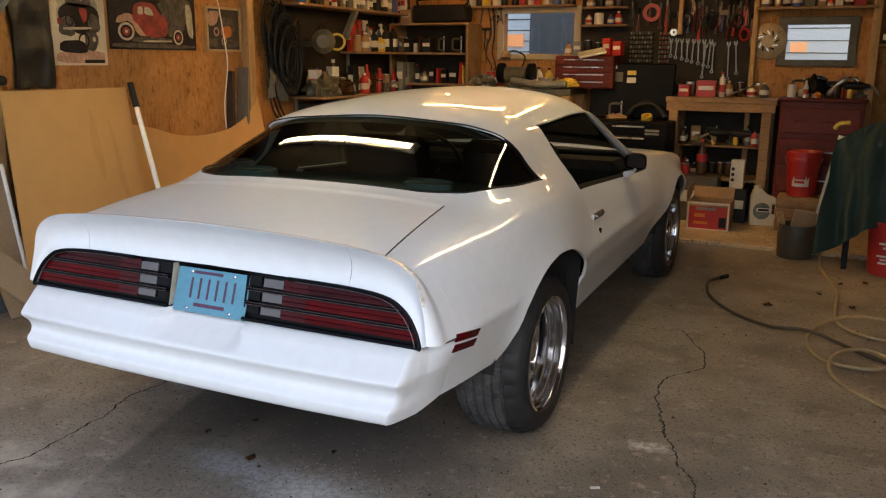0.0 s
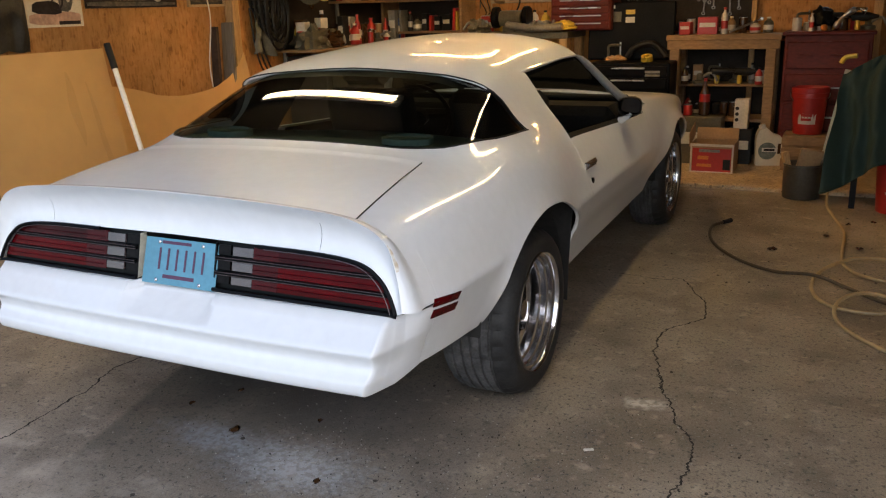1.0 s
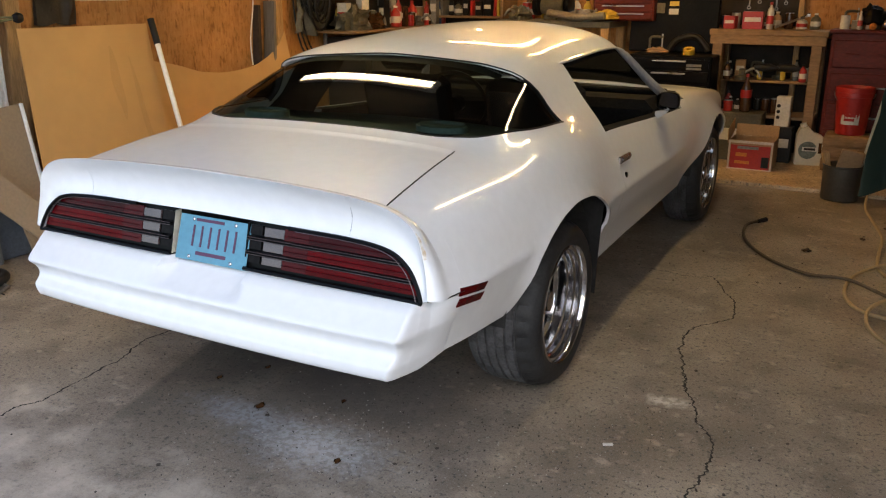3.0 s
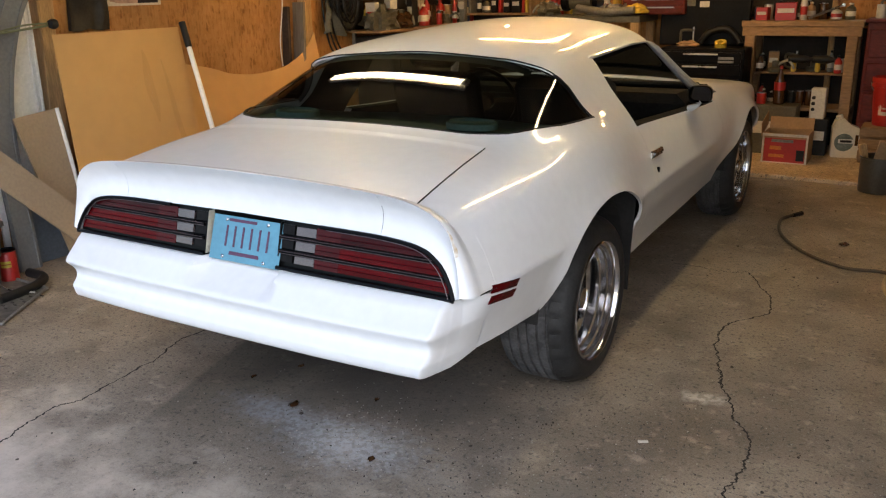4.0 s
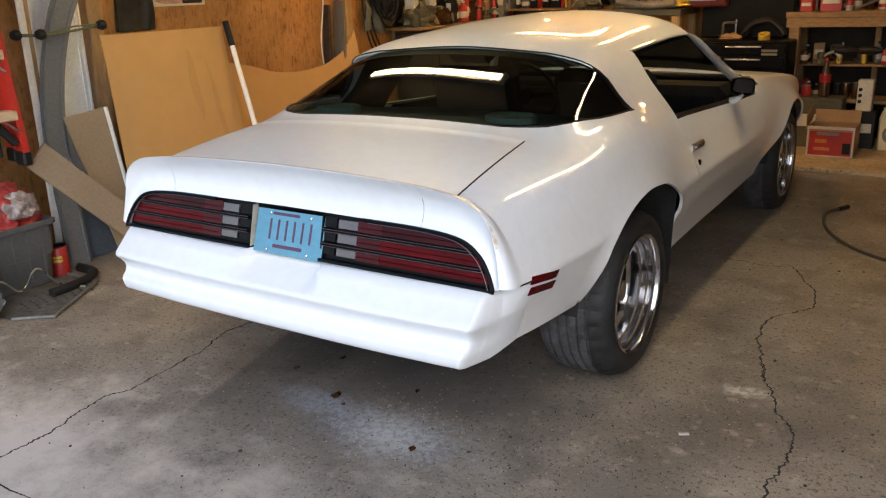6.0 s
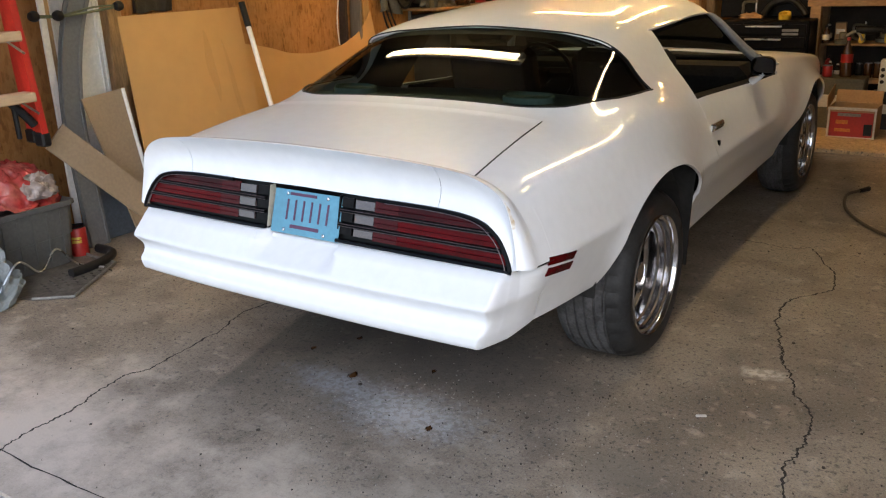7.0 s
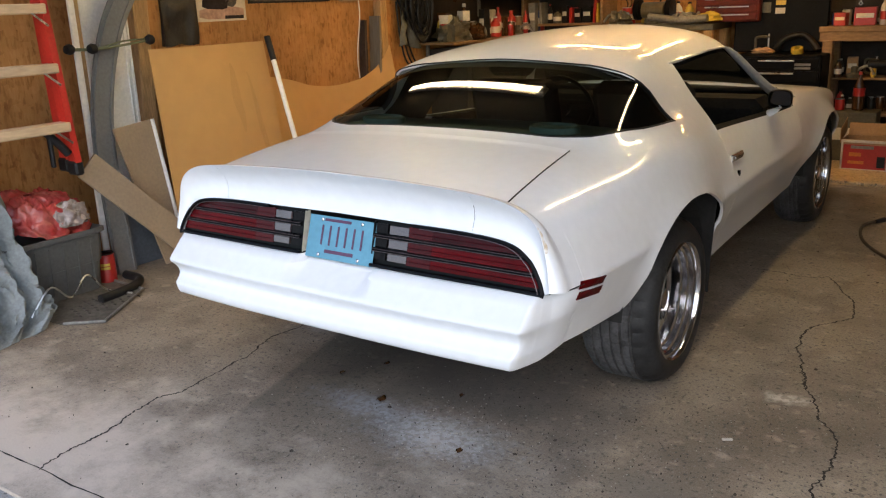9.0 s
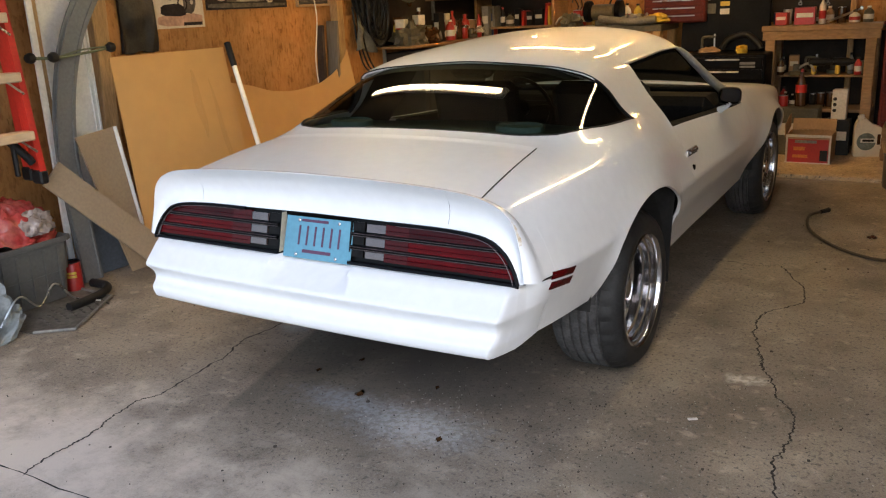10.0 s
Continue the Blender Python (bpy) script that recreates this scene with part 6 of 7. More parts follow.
def fill(x0, x1, y, z, top, seed, mix="btckbo", along="x", gap=0.012):
    """A row of odd things standing on a shelf."""
    rnd = random.Random(seed)
    p = x0
    while p < x1 - 0.04:
        k = rnd.choice(mix)
        col = rnd.choice(["red", "white", "black", "brown", "grey", "olive", "red", "yellow", "cardboard", "blue", "black", "olive", "brown", "black", "white", "cardboard"])
        h = top * rnd.uniform(0.5, 0.92)
        w = rnd.uniform(0.05, 0.10)
        px, py = (p + w / 2, y + rnd.uniform(-0.03, 0.03)) if along == "x" else (y + rnd.uniform(-0.03, 0.03), p + w / 2)
        if k == "b":
            bottle(px, py, z, h, w / 2, col, rnd.choice(["black", "red", "white"]))
        elif k == "t":
            tin(px, py, z, min(h, w * 1.8), w / 2, col)
        elif k == "c":
            carton(px, py, z, w, 0.09, h, col, rnd.uniform(-12, 12))
        elif k == "k":
            w = 0.03
            book(p + 0.02, py, z, 0.028, 0.16, min(h, 0.26), col, rnd.uniform(-4, 4)) if along == "x" else carton(px, py, z, 0.06, 0.05, h, col)
        else:
            w = 0.17
            px, py = (p + 0.08, py) if along == "x" else (px, p + 0.08)
            tool(px, py, z, rnd.choice(["drill", "clamp", "scrap"]), rnd.uniform(-40, 40))
        p += w + gap * rnd.uniform(0.5, 2.5)


def shelf(name, center, size, label, legs=()):
    e = thing(name, label, "shelf", center)
    part("board", Mesh().box(center, size, 0.004), M_shelfw, e)
    for x, y, z0, z1 in legs:
        part("bracket", Mesh().box((x, y, (z0 + z1) / 2), (0.03, 0.03, z1 - z0), 0.003), M_zinc, e)
    return e


# side-wall shelves in the rear corner
for z, x, wd, y0, y1 in ((1.12, -2.56, 0.40, 3.35, 5.45), (1.53, -2.62, 0.28, 4.25, 5.45), (1.93, -2.62, 0.28, 3.2, 5.45)):
    shelf("wall_shelf", (x, (y0 + y1) / 2, z), (wd, y1 - y0, 0.022), "old board shelf on the side wall, crowded with cans", [(-2.72, y0 + 0.1, z - 0.2, z - 0.012), (-2.72, y1 - 0.15, z - 0.2, z - 0.012)])
fill(3.45, 5.35, -2.52, 1.132, 0.34, 11, "bbtcot", "y")
fill(4.3, 5.4, -2.58, 1.542, 0.30, 12, "bbbtc", "y")
fill(3.3, 5.4, -2.58, 1.942, 0.28, 13, "kcbtk", "y")
# under the corner shelf
cab = thing("corner_cabinet", "dark old cabinet under the corner shelf", "cabinet", (-2.5, 4.4, 0))
part("body", Mesh().box((-2.5, 4.4, 0.54), (0.42, 1.9, 1.06), 0.008), M_peg, cab)
for y in (3.95, 4.85):
    part("door", Mesh().box((-2.285, y, 0.55), (0.014, 0.85, 0.98), 0.006), M_peg, cab)
# cables and a fan on the side wall
coil = thing("cable_coil", "black cable coils hung on a hook", "cable", (WX + 0.05, 3.05, 1.55))
for k in range(18):
    rr, zz = 0.10 + 0.035 * (k % 4), 1.78 - 0.022 * k
    part("loop", Mesh().tube([(WX + 0.05 + 0.007 * k, 3.08 + rr * 0.8 * math.cos(a) + 0.01 * k, zz + rr * 1.5 * math.sin(a)) for a in lin(0, 2 * math.pi, 30)], 0.010, 6), M_black, coil, smooth=True)
for k in range(3):
    part("tail", Mesh().tube(curve([(WX + 0.06, 2.98 + 0.06 * k, 1.5), (WX + 0.07, 3.0 + 0.05 * k, 1.2), (WX + 0.09, 3.06 + 0.06 * k, 0.98), (WX + 0.16, 3.14 + 0.04 * k, 0.90)], 16), 0.008, 6), M_black, coil, smooth=True)
fan = thing("bench_fan", "dusty olive fan motor with a yellow ring", "fan", (-2.45, 3.62, 1.45))
part("motor", Mesh().lathe([(0.05, -0.10), (0.10, -0.08), (0.11, 0.05), (0.06, 0.09)], 20, pose(-2.52, 3.62, 1.62, 90, 0, 30)), M_olive, fan, smooth=True)
part("ring", Mesh().lathe([(0.06, -0.02), (0.08, -0.02), (0.08, 0.02), (0.06, 0.02)], 20, pose(-2.46, 3.75, 1.62, 90, 0, 30), closed=True), M_yellow, fan, smooth=True)
part("wall_bracket", Mesh().box((-2.66, 3.62, 1.60), (0.2, 0.05, 0.05), 0.006), M_olive, fan)
solid("square_duct", Mesh().bar([(-2.5, 3.95, 1.66), (-2.53, 4.2, 1.925)], (0.05, 0.05)), M_zinc, "pale grey square duct hung under the shelf", "duct")

# added board: its near-black colour stands in for shade behind the shelves
slab("shelf_backing", Mesh().box((WX + 0.006, 4.3, 1.53), (0.012, 2.25, 0.80), 0.002), M_peg, "dark board added as shade behind the corner shelves", "panel")
fill(3.5, 5.35, -2.64, 1.132, 0.38, 14, "bbtcb", "y")
fill(4.3, 5.4, -2.68, 1.542, 0.36, 15, "bcbt", "y")
m = Mesh().grid(lambda u, v: Vector((WX + 0.07 + 0.05 * math.sin(u * 13 + v) * (1 - 0.5 * v) + 0.03 * noise.noise(Vector((u * 5, v * 6, 3))), 3.18 + 0.34 * (u - 0.5) * (1.25 - 0.5 * v), 1.12 + 0.42 * v + 0.03 * math.sin(u * 8) * (1 - v))), lin(0, 1, 40), lin(0, 1, 26))
solid("work_coat", m, M_olive, "grey-brown work coat hung on the side wall", "coat", smooth=True, thick=0.008, flip=(1, 0, 0))
for k, (yy, zz, ln) in enumerate(((3.36, 1.80, 0.34), (3.42, 1.78, 0.42), (3.50, 1.82, 0.30), (3.86, 1.80, 0.26), (3.92, 1.82, 0.34))):
    hk = thing("hanging_belt", "dark rubber belt hung on a nail", "belt", (WX + 0.04, yy, zz))
    part("loop", Mesh().tube([(WX + 0.035 + 0.01 * math.cos(2 * a), yy + 0.05 * math.sin(a), zz - ln / 2 + ln / 2 * math.cos(a)) for a in lin(0, 2 * math.pi, 26)], 0.008, 6), M_black if k % 2 else M_brown, hk, smooth=True)
# rear book case
bc = thing("bookcase", "old wooden bookcase packed with manuals and papers", "bookcase", (-2.2, 5.3, 0))
for x in (-2.66, -1.755):
    part("side", Mesh().box((x, 5.30, 1.0), (0.03, 0.36, 1.68), 0.004), M_shelfw, bc)
for z in (0.16, 0.62, 1.21, 1.53, 1.835):
    part("shelf_board", Mesh().box((-2.21, 5.30, z), (0.88, 0.35, 0.022), 0.003), M_shelfw, bc)
part("back_panel", Mesh().box((-2.21, 5.475, 1.0), (0.90, 0.012, 1.66), 0.003), M_peg, bc)
fill(-2.62, -1.80, 5.26, 1.222, 0.26, 21, "kkkkcb")
fill(-2.62, -1.80, 5.26, 1.542, 0.24, 22, "okcto")
case = thing("boombox", "black portable radio case on the bookcase", "radio", (-2.15, 5.28, 1.85))
part("body", Mesh().box((-2.12, 5.28, 1.94), (0.62, 0.2, 0.18), 0.02), M_black, case)
part("handle", Mesh().tube(curve([(-2.4, 5.28, 2.03), (-2.38, 5.28, 2.09), (-1.86, 5.28, 2.09), (-1.84, 5.28, 2.03)], 14), 0.012, 8), M_toolblack, case, smooth=True)
carton(-2.52, 5.26, 1.847, 0.12, 0.12, 0.14, "cardboard")
# loops of cord by the window
cl = thing("cord_bundle", "pale tangled cord hanging beside the window", "cord", (-1.62, 5.46, 1.3))
for k in range(4):
    part("strand", Mesh().tube(curve([(-1.66 + 0.03 * k, 5.45, 2.0), (-1.62 + 0.02 * k, 5.44, 1.75), (-1.68 + 0.04 * k, 5.44, 1.55), (-1.6 + 0.02 * k, 5.43, 1.38), (-1.7, 5.43, 1.26 + 0.02 * k)], 20), 0.006, 6), M_hose if k % 2 else M_black, cl, smooth=True)

# left bench with a grinder
bn = thing("side_bench", "dark cluttered workbench along the rear wall", "workbench", (-1.15, 5.2, 0))
part("benchtop", Mesh().box((-1.13, 5.18, 1.17), (1.16, 0.58, 0.06), 0.006), M_olive, bn)
for x in (-1.66, -0.60):
    for y in (4.94, 5.42):
        part("leg", Mesh().box((x, y, 0.57), (0.08, 0.08, 1.14), 0.005), M_stud, bn)
part("lower_shelf", Mesh().box((-1.13, 5.2, 0.45), (1.1, 0.5, 0.03), 0.004), M_shelfw, bn)
gr = thing("bench_grinder", "dark bench grinder with two round guards", "grinder", (-1.2, 5.1, 1.2))
part("motor", Mesh().lathe([(0.05, -0.12), (0.075, -0.11), (0.075, 0.11), (0.05, 0.12)], 18, pose(-1.2, 5.12, 1.33, 0, 90, 0)), M_olive, gr, smooth=True)
for s in (-1, 1):
    part("wheel_guard", Mesh().lathe([(0.02, -0.025), (0.10, -0.025), (0.105, 0.0), (0.10, 0.025), (0.02, 0.03)], 22, pose(-1.2 + s * 0.16, 5.12, 1.34, 0, 90, 0)), M_toolblack, gr, smooth=True)
part("pedestal", Mesh().box((-1.2, 5.12, 1.225), (0.14, 0.16, 0.06), 0.01), M_olive, gr)
part("lamp_neck", Mesh().tube(curve([(-1.18, 5.16, 1.36), (-1.12, 5.14, 1.5), (-1.22, 5.1, 1.56), (-1.30, 5.06, 1.53)], 16), 0.009, 8), M_black, gr, smooth=True)
part("lamp_head", Mesh().lathe([(0.02, 0), (0.05, 0.03), (0.052, 0.08)], 16, pose(-1.29, 5.06, 1.56, 160, 0, 0)), M_card, gr, smooth=True)
for x, dz in ((-1.55, 0), (-0.95, 0), (-0.78, 0.0)):
    tool(x, 5.1, 1.20, "scrap", x * 90)
solid("exhaust_pipe", Mesh().tube(curve([(-1.18, 4.95, 1.27), (-1.0, 4.9, 1.25), (-0.86, 4.88, 1.235), (-0.6, 4.88, 1.25)], 20), 0.035, 12), M_zinc, "grey pipe lying across the bench edge", "pipe", smooth=True)
solid("work_gloves", heap(-0.62, 4.98, 1.245, 0.11, 0.06, 0.05, 5, 0.5, 20), M_yellow, "yellow work gloves on the bench", "gloves", smooth=True)

# shelves with cans beside the first window
for z in (1.98, 1.81):
    shelf("small_shelf", (-0.38, 5.40, z), (0.46, 0.16, 0.02), "narrow shelf with spray cans on the rear wall")
    fill(-0.58, -0.18, 5.40, z + 0.01, 0.15, int(z * 100), "btbt")
chest = thing("tool_chest", "dark red steel tool chest with shallow drawers", "tool chest", (-0.5, 5.2, 1.2))
part("body", Mesh().box((-0.48, 5.22, 1.36), (0.58, 0.34, 0.31), 0.008), M_brick, chest)
for z in (1.25, 1.32, 1.39, 1.46):
    d = part("drawer", Mesh().box((-0.48, 5.045, z), (0.54, 0.014, 0.062), 0.004), M_brick, chest)
    part("handle", Mesh().box((-0.48, 5.03, z + 0.018), (0.40, 0.014, 0.012), 0.003), M_steel, d)
fill(-0.74, -0.2, 5.24, 1.52, 0.24, 31, "bcbt")
solid("paper_pad", Mesh().box((0, 0, 0), (0.26, 0.2, 0.025), 0.006, pose(-0.42, 5.1, 1.545, 12, -12, 20)), M_label, "white pad of papers on the chest", "paper")

# black roll cabinet with its lid up
rc = thing("roll_cabinet", "black steel tool cabinet with raised lid and stickers", "tool cabinet", (0.05, 4.95, 0))
part("body", Mesh().box((0.06, 4.98, 0.50), (0.74, 0.48, 0.86), 0.012), M_toolblack, rc)
part("lid", Mesh().box((0, 0, 0.25), (0.80, 0.05, 0.52), 0.012, pose(-0.02, 5.12, 0.94, -6)), M_toolblack, rc)
for z, h in ((0.86, 0.09), (0.75, 0.10), (0.63, 0.10), (0.48, 0.16), (0.28, 0.2)):
    d = part("drawer", Mesh().box((0.06, 4.735, z), (0.69, 0.016, h - 0.012), 0.004), M_toolblack, rc)
    part("handle", Mesh().box((0.06, 4.718, z + h * 0.25), (0.3, 0.02, 0.014), 0.004), M_steel, d)
part("badge_bar", Mesh().box((0.28, 4.724, 0.85), (0.13, 0.004, 0.022), 0.001), M_zinc, rc)
part("badge_bar", Mesh().box((0.28, 4.724, 0.82), (0.13, 0.004, 0.018), 0.001), M_zinc, rc)
lidp = pose(-0.02, 5.12, 0.94, -6)
for x, z, w, h, mt in ((-0.28, 0.45, 0.05, 0.05, M_label), (-0.13, 0.38, 0.075, 0.09, M_olive), (-0.01, 0.42, 0.085, 0.04, M_yellow), (-0.01, 0.35, 0.085, 0.05, M_label), (-0.17, 0.47, 0.03, 0.03, M_label)):
    part("sticker", Mesh().box((x, -0.027, z), (w, 0.003, h), 0.001, lidp), mt, rc)
for s in (-1, 1):
    part("caster", Mesh().lathe([(0.05, -0.015), (0.055, 0), (0.05, 0.015)], 16, pose(0.06 + s * 0.3, 4.85, 0.055, 0, 90, 0)), M_black, rc, smooth=True)
solid("tape_roll", Mesh().lathe([(0.025, -0.025), (0.05, -0.025), (0.05, 0.025), (0.025, 0.025)], 20, pose(0.20, 4.85, 0.96, 20, 0, 0), closed=True), M_yellow, "yellow roll of tape in the open cabinet", "tape", smooth=True)
tool(-0.1, 4.88, 0.935, "clamp", 30)
solid("shop_rag", heap(-0.08, 4.84, 0.955, 0.09, 0.05, 0.03, 4, 0.5, 18), M_card, "tan shop rag in the open cabinet", "rag", smooth=True)

# tool wall
pb = slab("pegboard", Mesh().box((0.40, 5.485, 1.82), (1.22, 0.02, 1.30), 0.003), M_peg, "dark pegboard covered with hand tools", "pegboard")
rnd = random.Random(5)


def wrench(x, y, z, length, lean):
    t = pose(x, y, z, 0, lean, 0)
    e = thing("wrench", "bright steel combination wrench hung on the pegboard", "wrench", (x, y, z), group="wrenches on the pegboard")
    part("shank", Mesh().box((0, 0, 0), (0.013, 0.007, length), 0.003, t), M_pewter, e)
    part("open_jaw", Mesh().prism([(-0.018, 0), (-0.008, -0.02), (0.008, -0.02), (0.018, 0), (0.016, 0.025), (0.007, 0.022), (0.006, 0.006), (-0.006, 0.006), (-0.007, 0.022), (-0.016, 0.025)], 0.009, t @ pose(0, 0.005, length / 2, 90)), M_pewter, e)
    part("ring_end", Mesh().lathe([(0.009, -0.005), (0.017, -0.005), (0.017, 0.005), (0.009, 0.005)], 14, t @ pose(0, 0, -length / 2 - 0.012, 90), closed=True), M_pewter, e)


for i in range(8):
    wrench(0.26 + 0.052 * i, 5.462, 1.60 - 0.008 * i, 0.13 + 0.012 * i, 3 * math.sin(i * 2))
for i, (x, l) in enumerate(((0.58, 0.28), (0.66, 0.24), (0.80, 0.30), (0.87, 0.26))):
    wrench(x, 5.455, 1.48 + 0.03 * (i % 2), l, 4 - 3 * i)
for r in range(7):
    z = 1.46 + 0.044 * r
    rail = thing("socket_rail", "dark rail of steel sockets on the pegboard", "socket set", (0.0, 5.46, z), group="socket rails")
    part("strip", Mesh().box((-0.03, 5.47, z), (0.26, 0.012, 0.012), 0.002), M_toolblack, rail)
    for k in range(8):
        part("socket", Mesh().lathe([(0.009, 0), (0.011, 0.028)], 10, pose(-0.13 + 0.028 * k, 5.455, z, 0)), M_olive if (k + r) % 3 else M_zinc, rail)
solid("red_clamp_ring", Mesh().lathe([(0.05, -0.015), (0.085, -0.015), (0.085, 0.015), (0.05, 0.015)], 22, pose(0.06, 5.44, 1.93, 90, 0, 0), closed=True), M_red, "red and silver ring clamp on the pegboard", "clamp", smooth=True)
solid("steel_washer", Mesh().lathe([(0.012, -0.008), (0.034, -0.008), (0.034, 0.008), (0.012, 0.008)], 18, pose(0.28, 5.45, 1.745, 90, 0, 0), closed=True), M_steel, "steel ring hung on a hook", "washer", smooth=True)
hammer_mats = [M_red, M_brown, M_black, M_olive, M_bluep, M_brick]
for i in range(16):
    x, z = 0.2 + 0.052 * i, 1.80 + 0.10 * rnd.random()
    hm = thing("hand_tool", ["red-handled pliers", "brown-handled hammer", "black-handled snips", "olive-handled punch", "blue-handled pliers", "maroon-handled screwdriver"][i % 6] + " hung on the pegboard", "hand tool", (x, 5.45, z))
    part("handle", Mesh().tube([(x, 5.455, z - 0.14), (x + 0.008, 5.455, z)], [0.012, 0.010], 8), hammer_mats[i % 6], hm, smooth=True)
    part("head", Mesh().box((x + 0.008, 5.455, z + 0.03), (0.03 + 0.05 * (i % 3 == 1), 0.02, 0.05), 0.006), M_toolblack if i % 2 else M_olive, hm)
slab("post", Mesh().box((1.02, 5.46, CH / 2), (0.045, 0.08, CH - 0.01), 0.004), M_stud, "pine post between pegboard and window", "post")
slab("post", Mesh().box((0.34, 5.44, 1.95), (0.04, 0.05, 0.45), 0.004), M_stud, "short pine batten on the pegboard", "post")

for k in range(7):
    x = 0.155 + 0.022 * (k % 2)
    rail = thing("socket_rail", "dark rail of small sockets on the pegboard", "socket set", (0.2, 5.46, 1.46 + 0.044 * k), group="socket rails")
    part("strip", Mesh().box((0.195, 5.47, 1.46 + 0.044 * k), (0.11, 0.012, 0.012), 0.002), M_brick, rail)
    for j in range(4):
        part("socket", Mesh().lathe([(0.008, 0), (0.010, 0.024)], 10, pose(0.155 + 0.027 * j, 5.455, 1.46 + 0.044 * k)), M_olive if (j + k) % 3 else M_zinc, rail)
rnd = random.Random(17)
for i in range(34):
    x, z = rnd.uniform(-0.16, 0.98), rnd.choice((1.96, 1.99, 2.04, 1.92))
    if abs(x - 0.34) < 0.05:
        continue
    ln = rnd.uniform(0.10, 0.20)
    hm = thing("hand_tool", rnd.choice(["dark long-nosed pliers", "greasy black tin snips", "dark steel chisel", "old brown-handled file"]) + " hung high on the pegboard", "hand tool", (x, 5.45, z))
    part("handle", Mesh().tube([(x - 0.01, 5.45, z - ln), (x, 5.455, z)], [0.010, 0.008], 7), rnd.choice([M_black, M_brown, M_brick, M_olive, M_red]), hm, smooth=True)
    part("handle", Mesh().tube([(x + 0.016, 5.45, z - ln), (x + 0.004, 5.455, z)], [0.009, 0.007], 7), rnd.choice([M_black, M_brown, M_brick]), hm, smooth=True)
    part("head", Mesh().box((x, 5.455, z + 0.03), (0.022, 0.016, 0.06), 0.006), rnd.choice([M_olive, M_toolblack, M_zinc]), hm)
for x, z, r in ((0.40, 1.86, 0.05), (0.62, 1.85, 0.06), (0.86, 1.84, 0.05), (0.93, 1.72, 0.045)):
    cl = thing("cable_coil", "small coil of dark wire hung on the pegboard", "cable", (x, 5.44, z))
    for k in range(3):
        part("loop", Mesh().tube([(x + (r - 0.006 * k) * math.cos(a), 5.44 - 0.006 * k, z + 1.3 * (r - 0.004 * k) * math.sin(a)) for a in lin(0, 2 * math.pi, 22)], 0.006, 6), M_red if z < 1.75 else M_black, cl, smooth=True)

# added board: its near-black colour stands in for shade under the bench
slab("bench_back", Mesh().box((0.8, 5.487, 0.54), (1.0, 0.02, 1.06), 0.003), M_peg, "dark board added as shade under the workbench", "panel")
# workbench
wb = thing("workbench", "rough pine workbench with open shelf below", "workbench", (0.82, 5.25, 0))
part("benchtop", Mesh().box((0.81, 5.27, 1.125), (0.98, 0.42, 0.05), 0.006), M_shelfw, wb)
part("apron", Mesh().box((0.81, 5.085, 1.065), (0.96, 0.035, 0.085), 0.004), M_shelfw, wb)
for x in (0.40, 1.22):
    for y in (5.10, 5.44):
        part("leg", Mesh().box((x, y, 0.53), (0.085, 0.085, 1.0), 0.005), M_shelfw, wb)
part("lower_shelf", Mesh().box((0.81, 5.27, 0.40), (0.9, 0.36, 0.03), 0.004), M_shelfw, wb)
part("lower_shelf", Mesh().box((0.81, 5.30, 0.70), (0.86, 0.30, 0.02), 0.004), M_shelfw, wb)
fill(0.45, 1.15, 5.28, 0.712, 0.25, 41, "otcb")
fill(0.48, 0.95, 5.25, 0.417, 0.22, 42, "bcot")
fill(0.36, 1.24, 5.38, 1.15, 0.17, 43, "tcbot")
carton(0.66, 5.2, 1.15, 0.17, 0.14, 0.15, "red", 4)
carton(0.47, 5.19, 1.15, 0.10, 0.1, 0.11, "red", -6)
bottle(0.345, 5.22, 1.15, 0.17, 0.022, "red", "red")
bottle(0.80, 5.2, 1.15, 0.23, 0.03, "white", "red")
solid("breaker_bar", Mesh().tube([(0.86, 5.10, 1.17), (1.10, 5.2, 1.27)], 0.010, 8).box((1.11, 5.205, 1.275), (0.03, 0.02, 0.03), 0.004), M_steel, "bright steel breaker bar lying across the bench", "breaker bar", smooth=True)
ck = thing("soda_bottle", "clear soda bottle with a red label and dark drink", "bottle", (0.68, 5.0, 0.45))
carton(0.66, 4.98, 0.03, 0.42, 0.26, 0.42, "olive")
part("body", Mesh().lathe([(0.04, 0), (0.048, 0.01), (0.048, 0.1), (0.044, 0.14), (0.047, 0.19), (0.016, 0.27), (0.014, 0.3)], 16, Matrix.Translation((0.70, 4.98, 0.452))), M_brown, ck, smooth=True)
part("label_band", Mesh().lathe([(0.0475, 0.12), (0.0485, 0.19)], 16, Matrix.Translation((0.70, 4.98, 0.452))), M_red, ck, smooth=True)
part("cap", Mesh().lathe([(0.015, 0.3), (0.015, 0.325)], 12, Matrix.Translation((0.70, 4.98, 0.452))), M_red, ck, smooth=True)
tin(0.56, 4.96, 0.452, 0.09, 0.04, "red")
spk = thing("speaker_box", "white narrow box with a row of dark holes", "box", (1.02, 5.08, 0.35))
part("body", Mesh().box((1.02, 5.02, 0.47), (0.12, 0.10, 0.26), 0.006), M_label, spk)
for z in (0.42, 0.47, 0.52):
    part("dark_hole", Mesh().lathe([(0.016, 0), (0.016, 0.004)], 12, pose(0.985, 4.969, z, 90)), M_black, spk)
carton(1.02, 5.02, 0.03, 0.2, 0.16, 0.31, "black")

fill(0.46, 1.16, 5.16, 0.712, 0.26, 44, "otobt")
fill(0.46, 0.58, 5.12, 0.417, 0.24, 45, "bt")
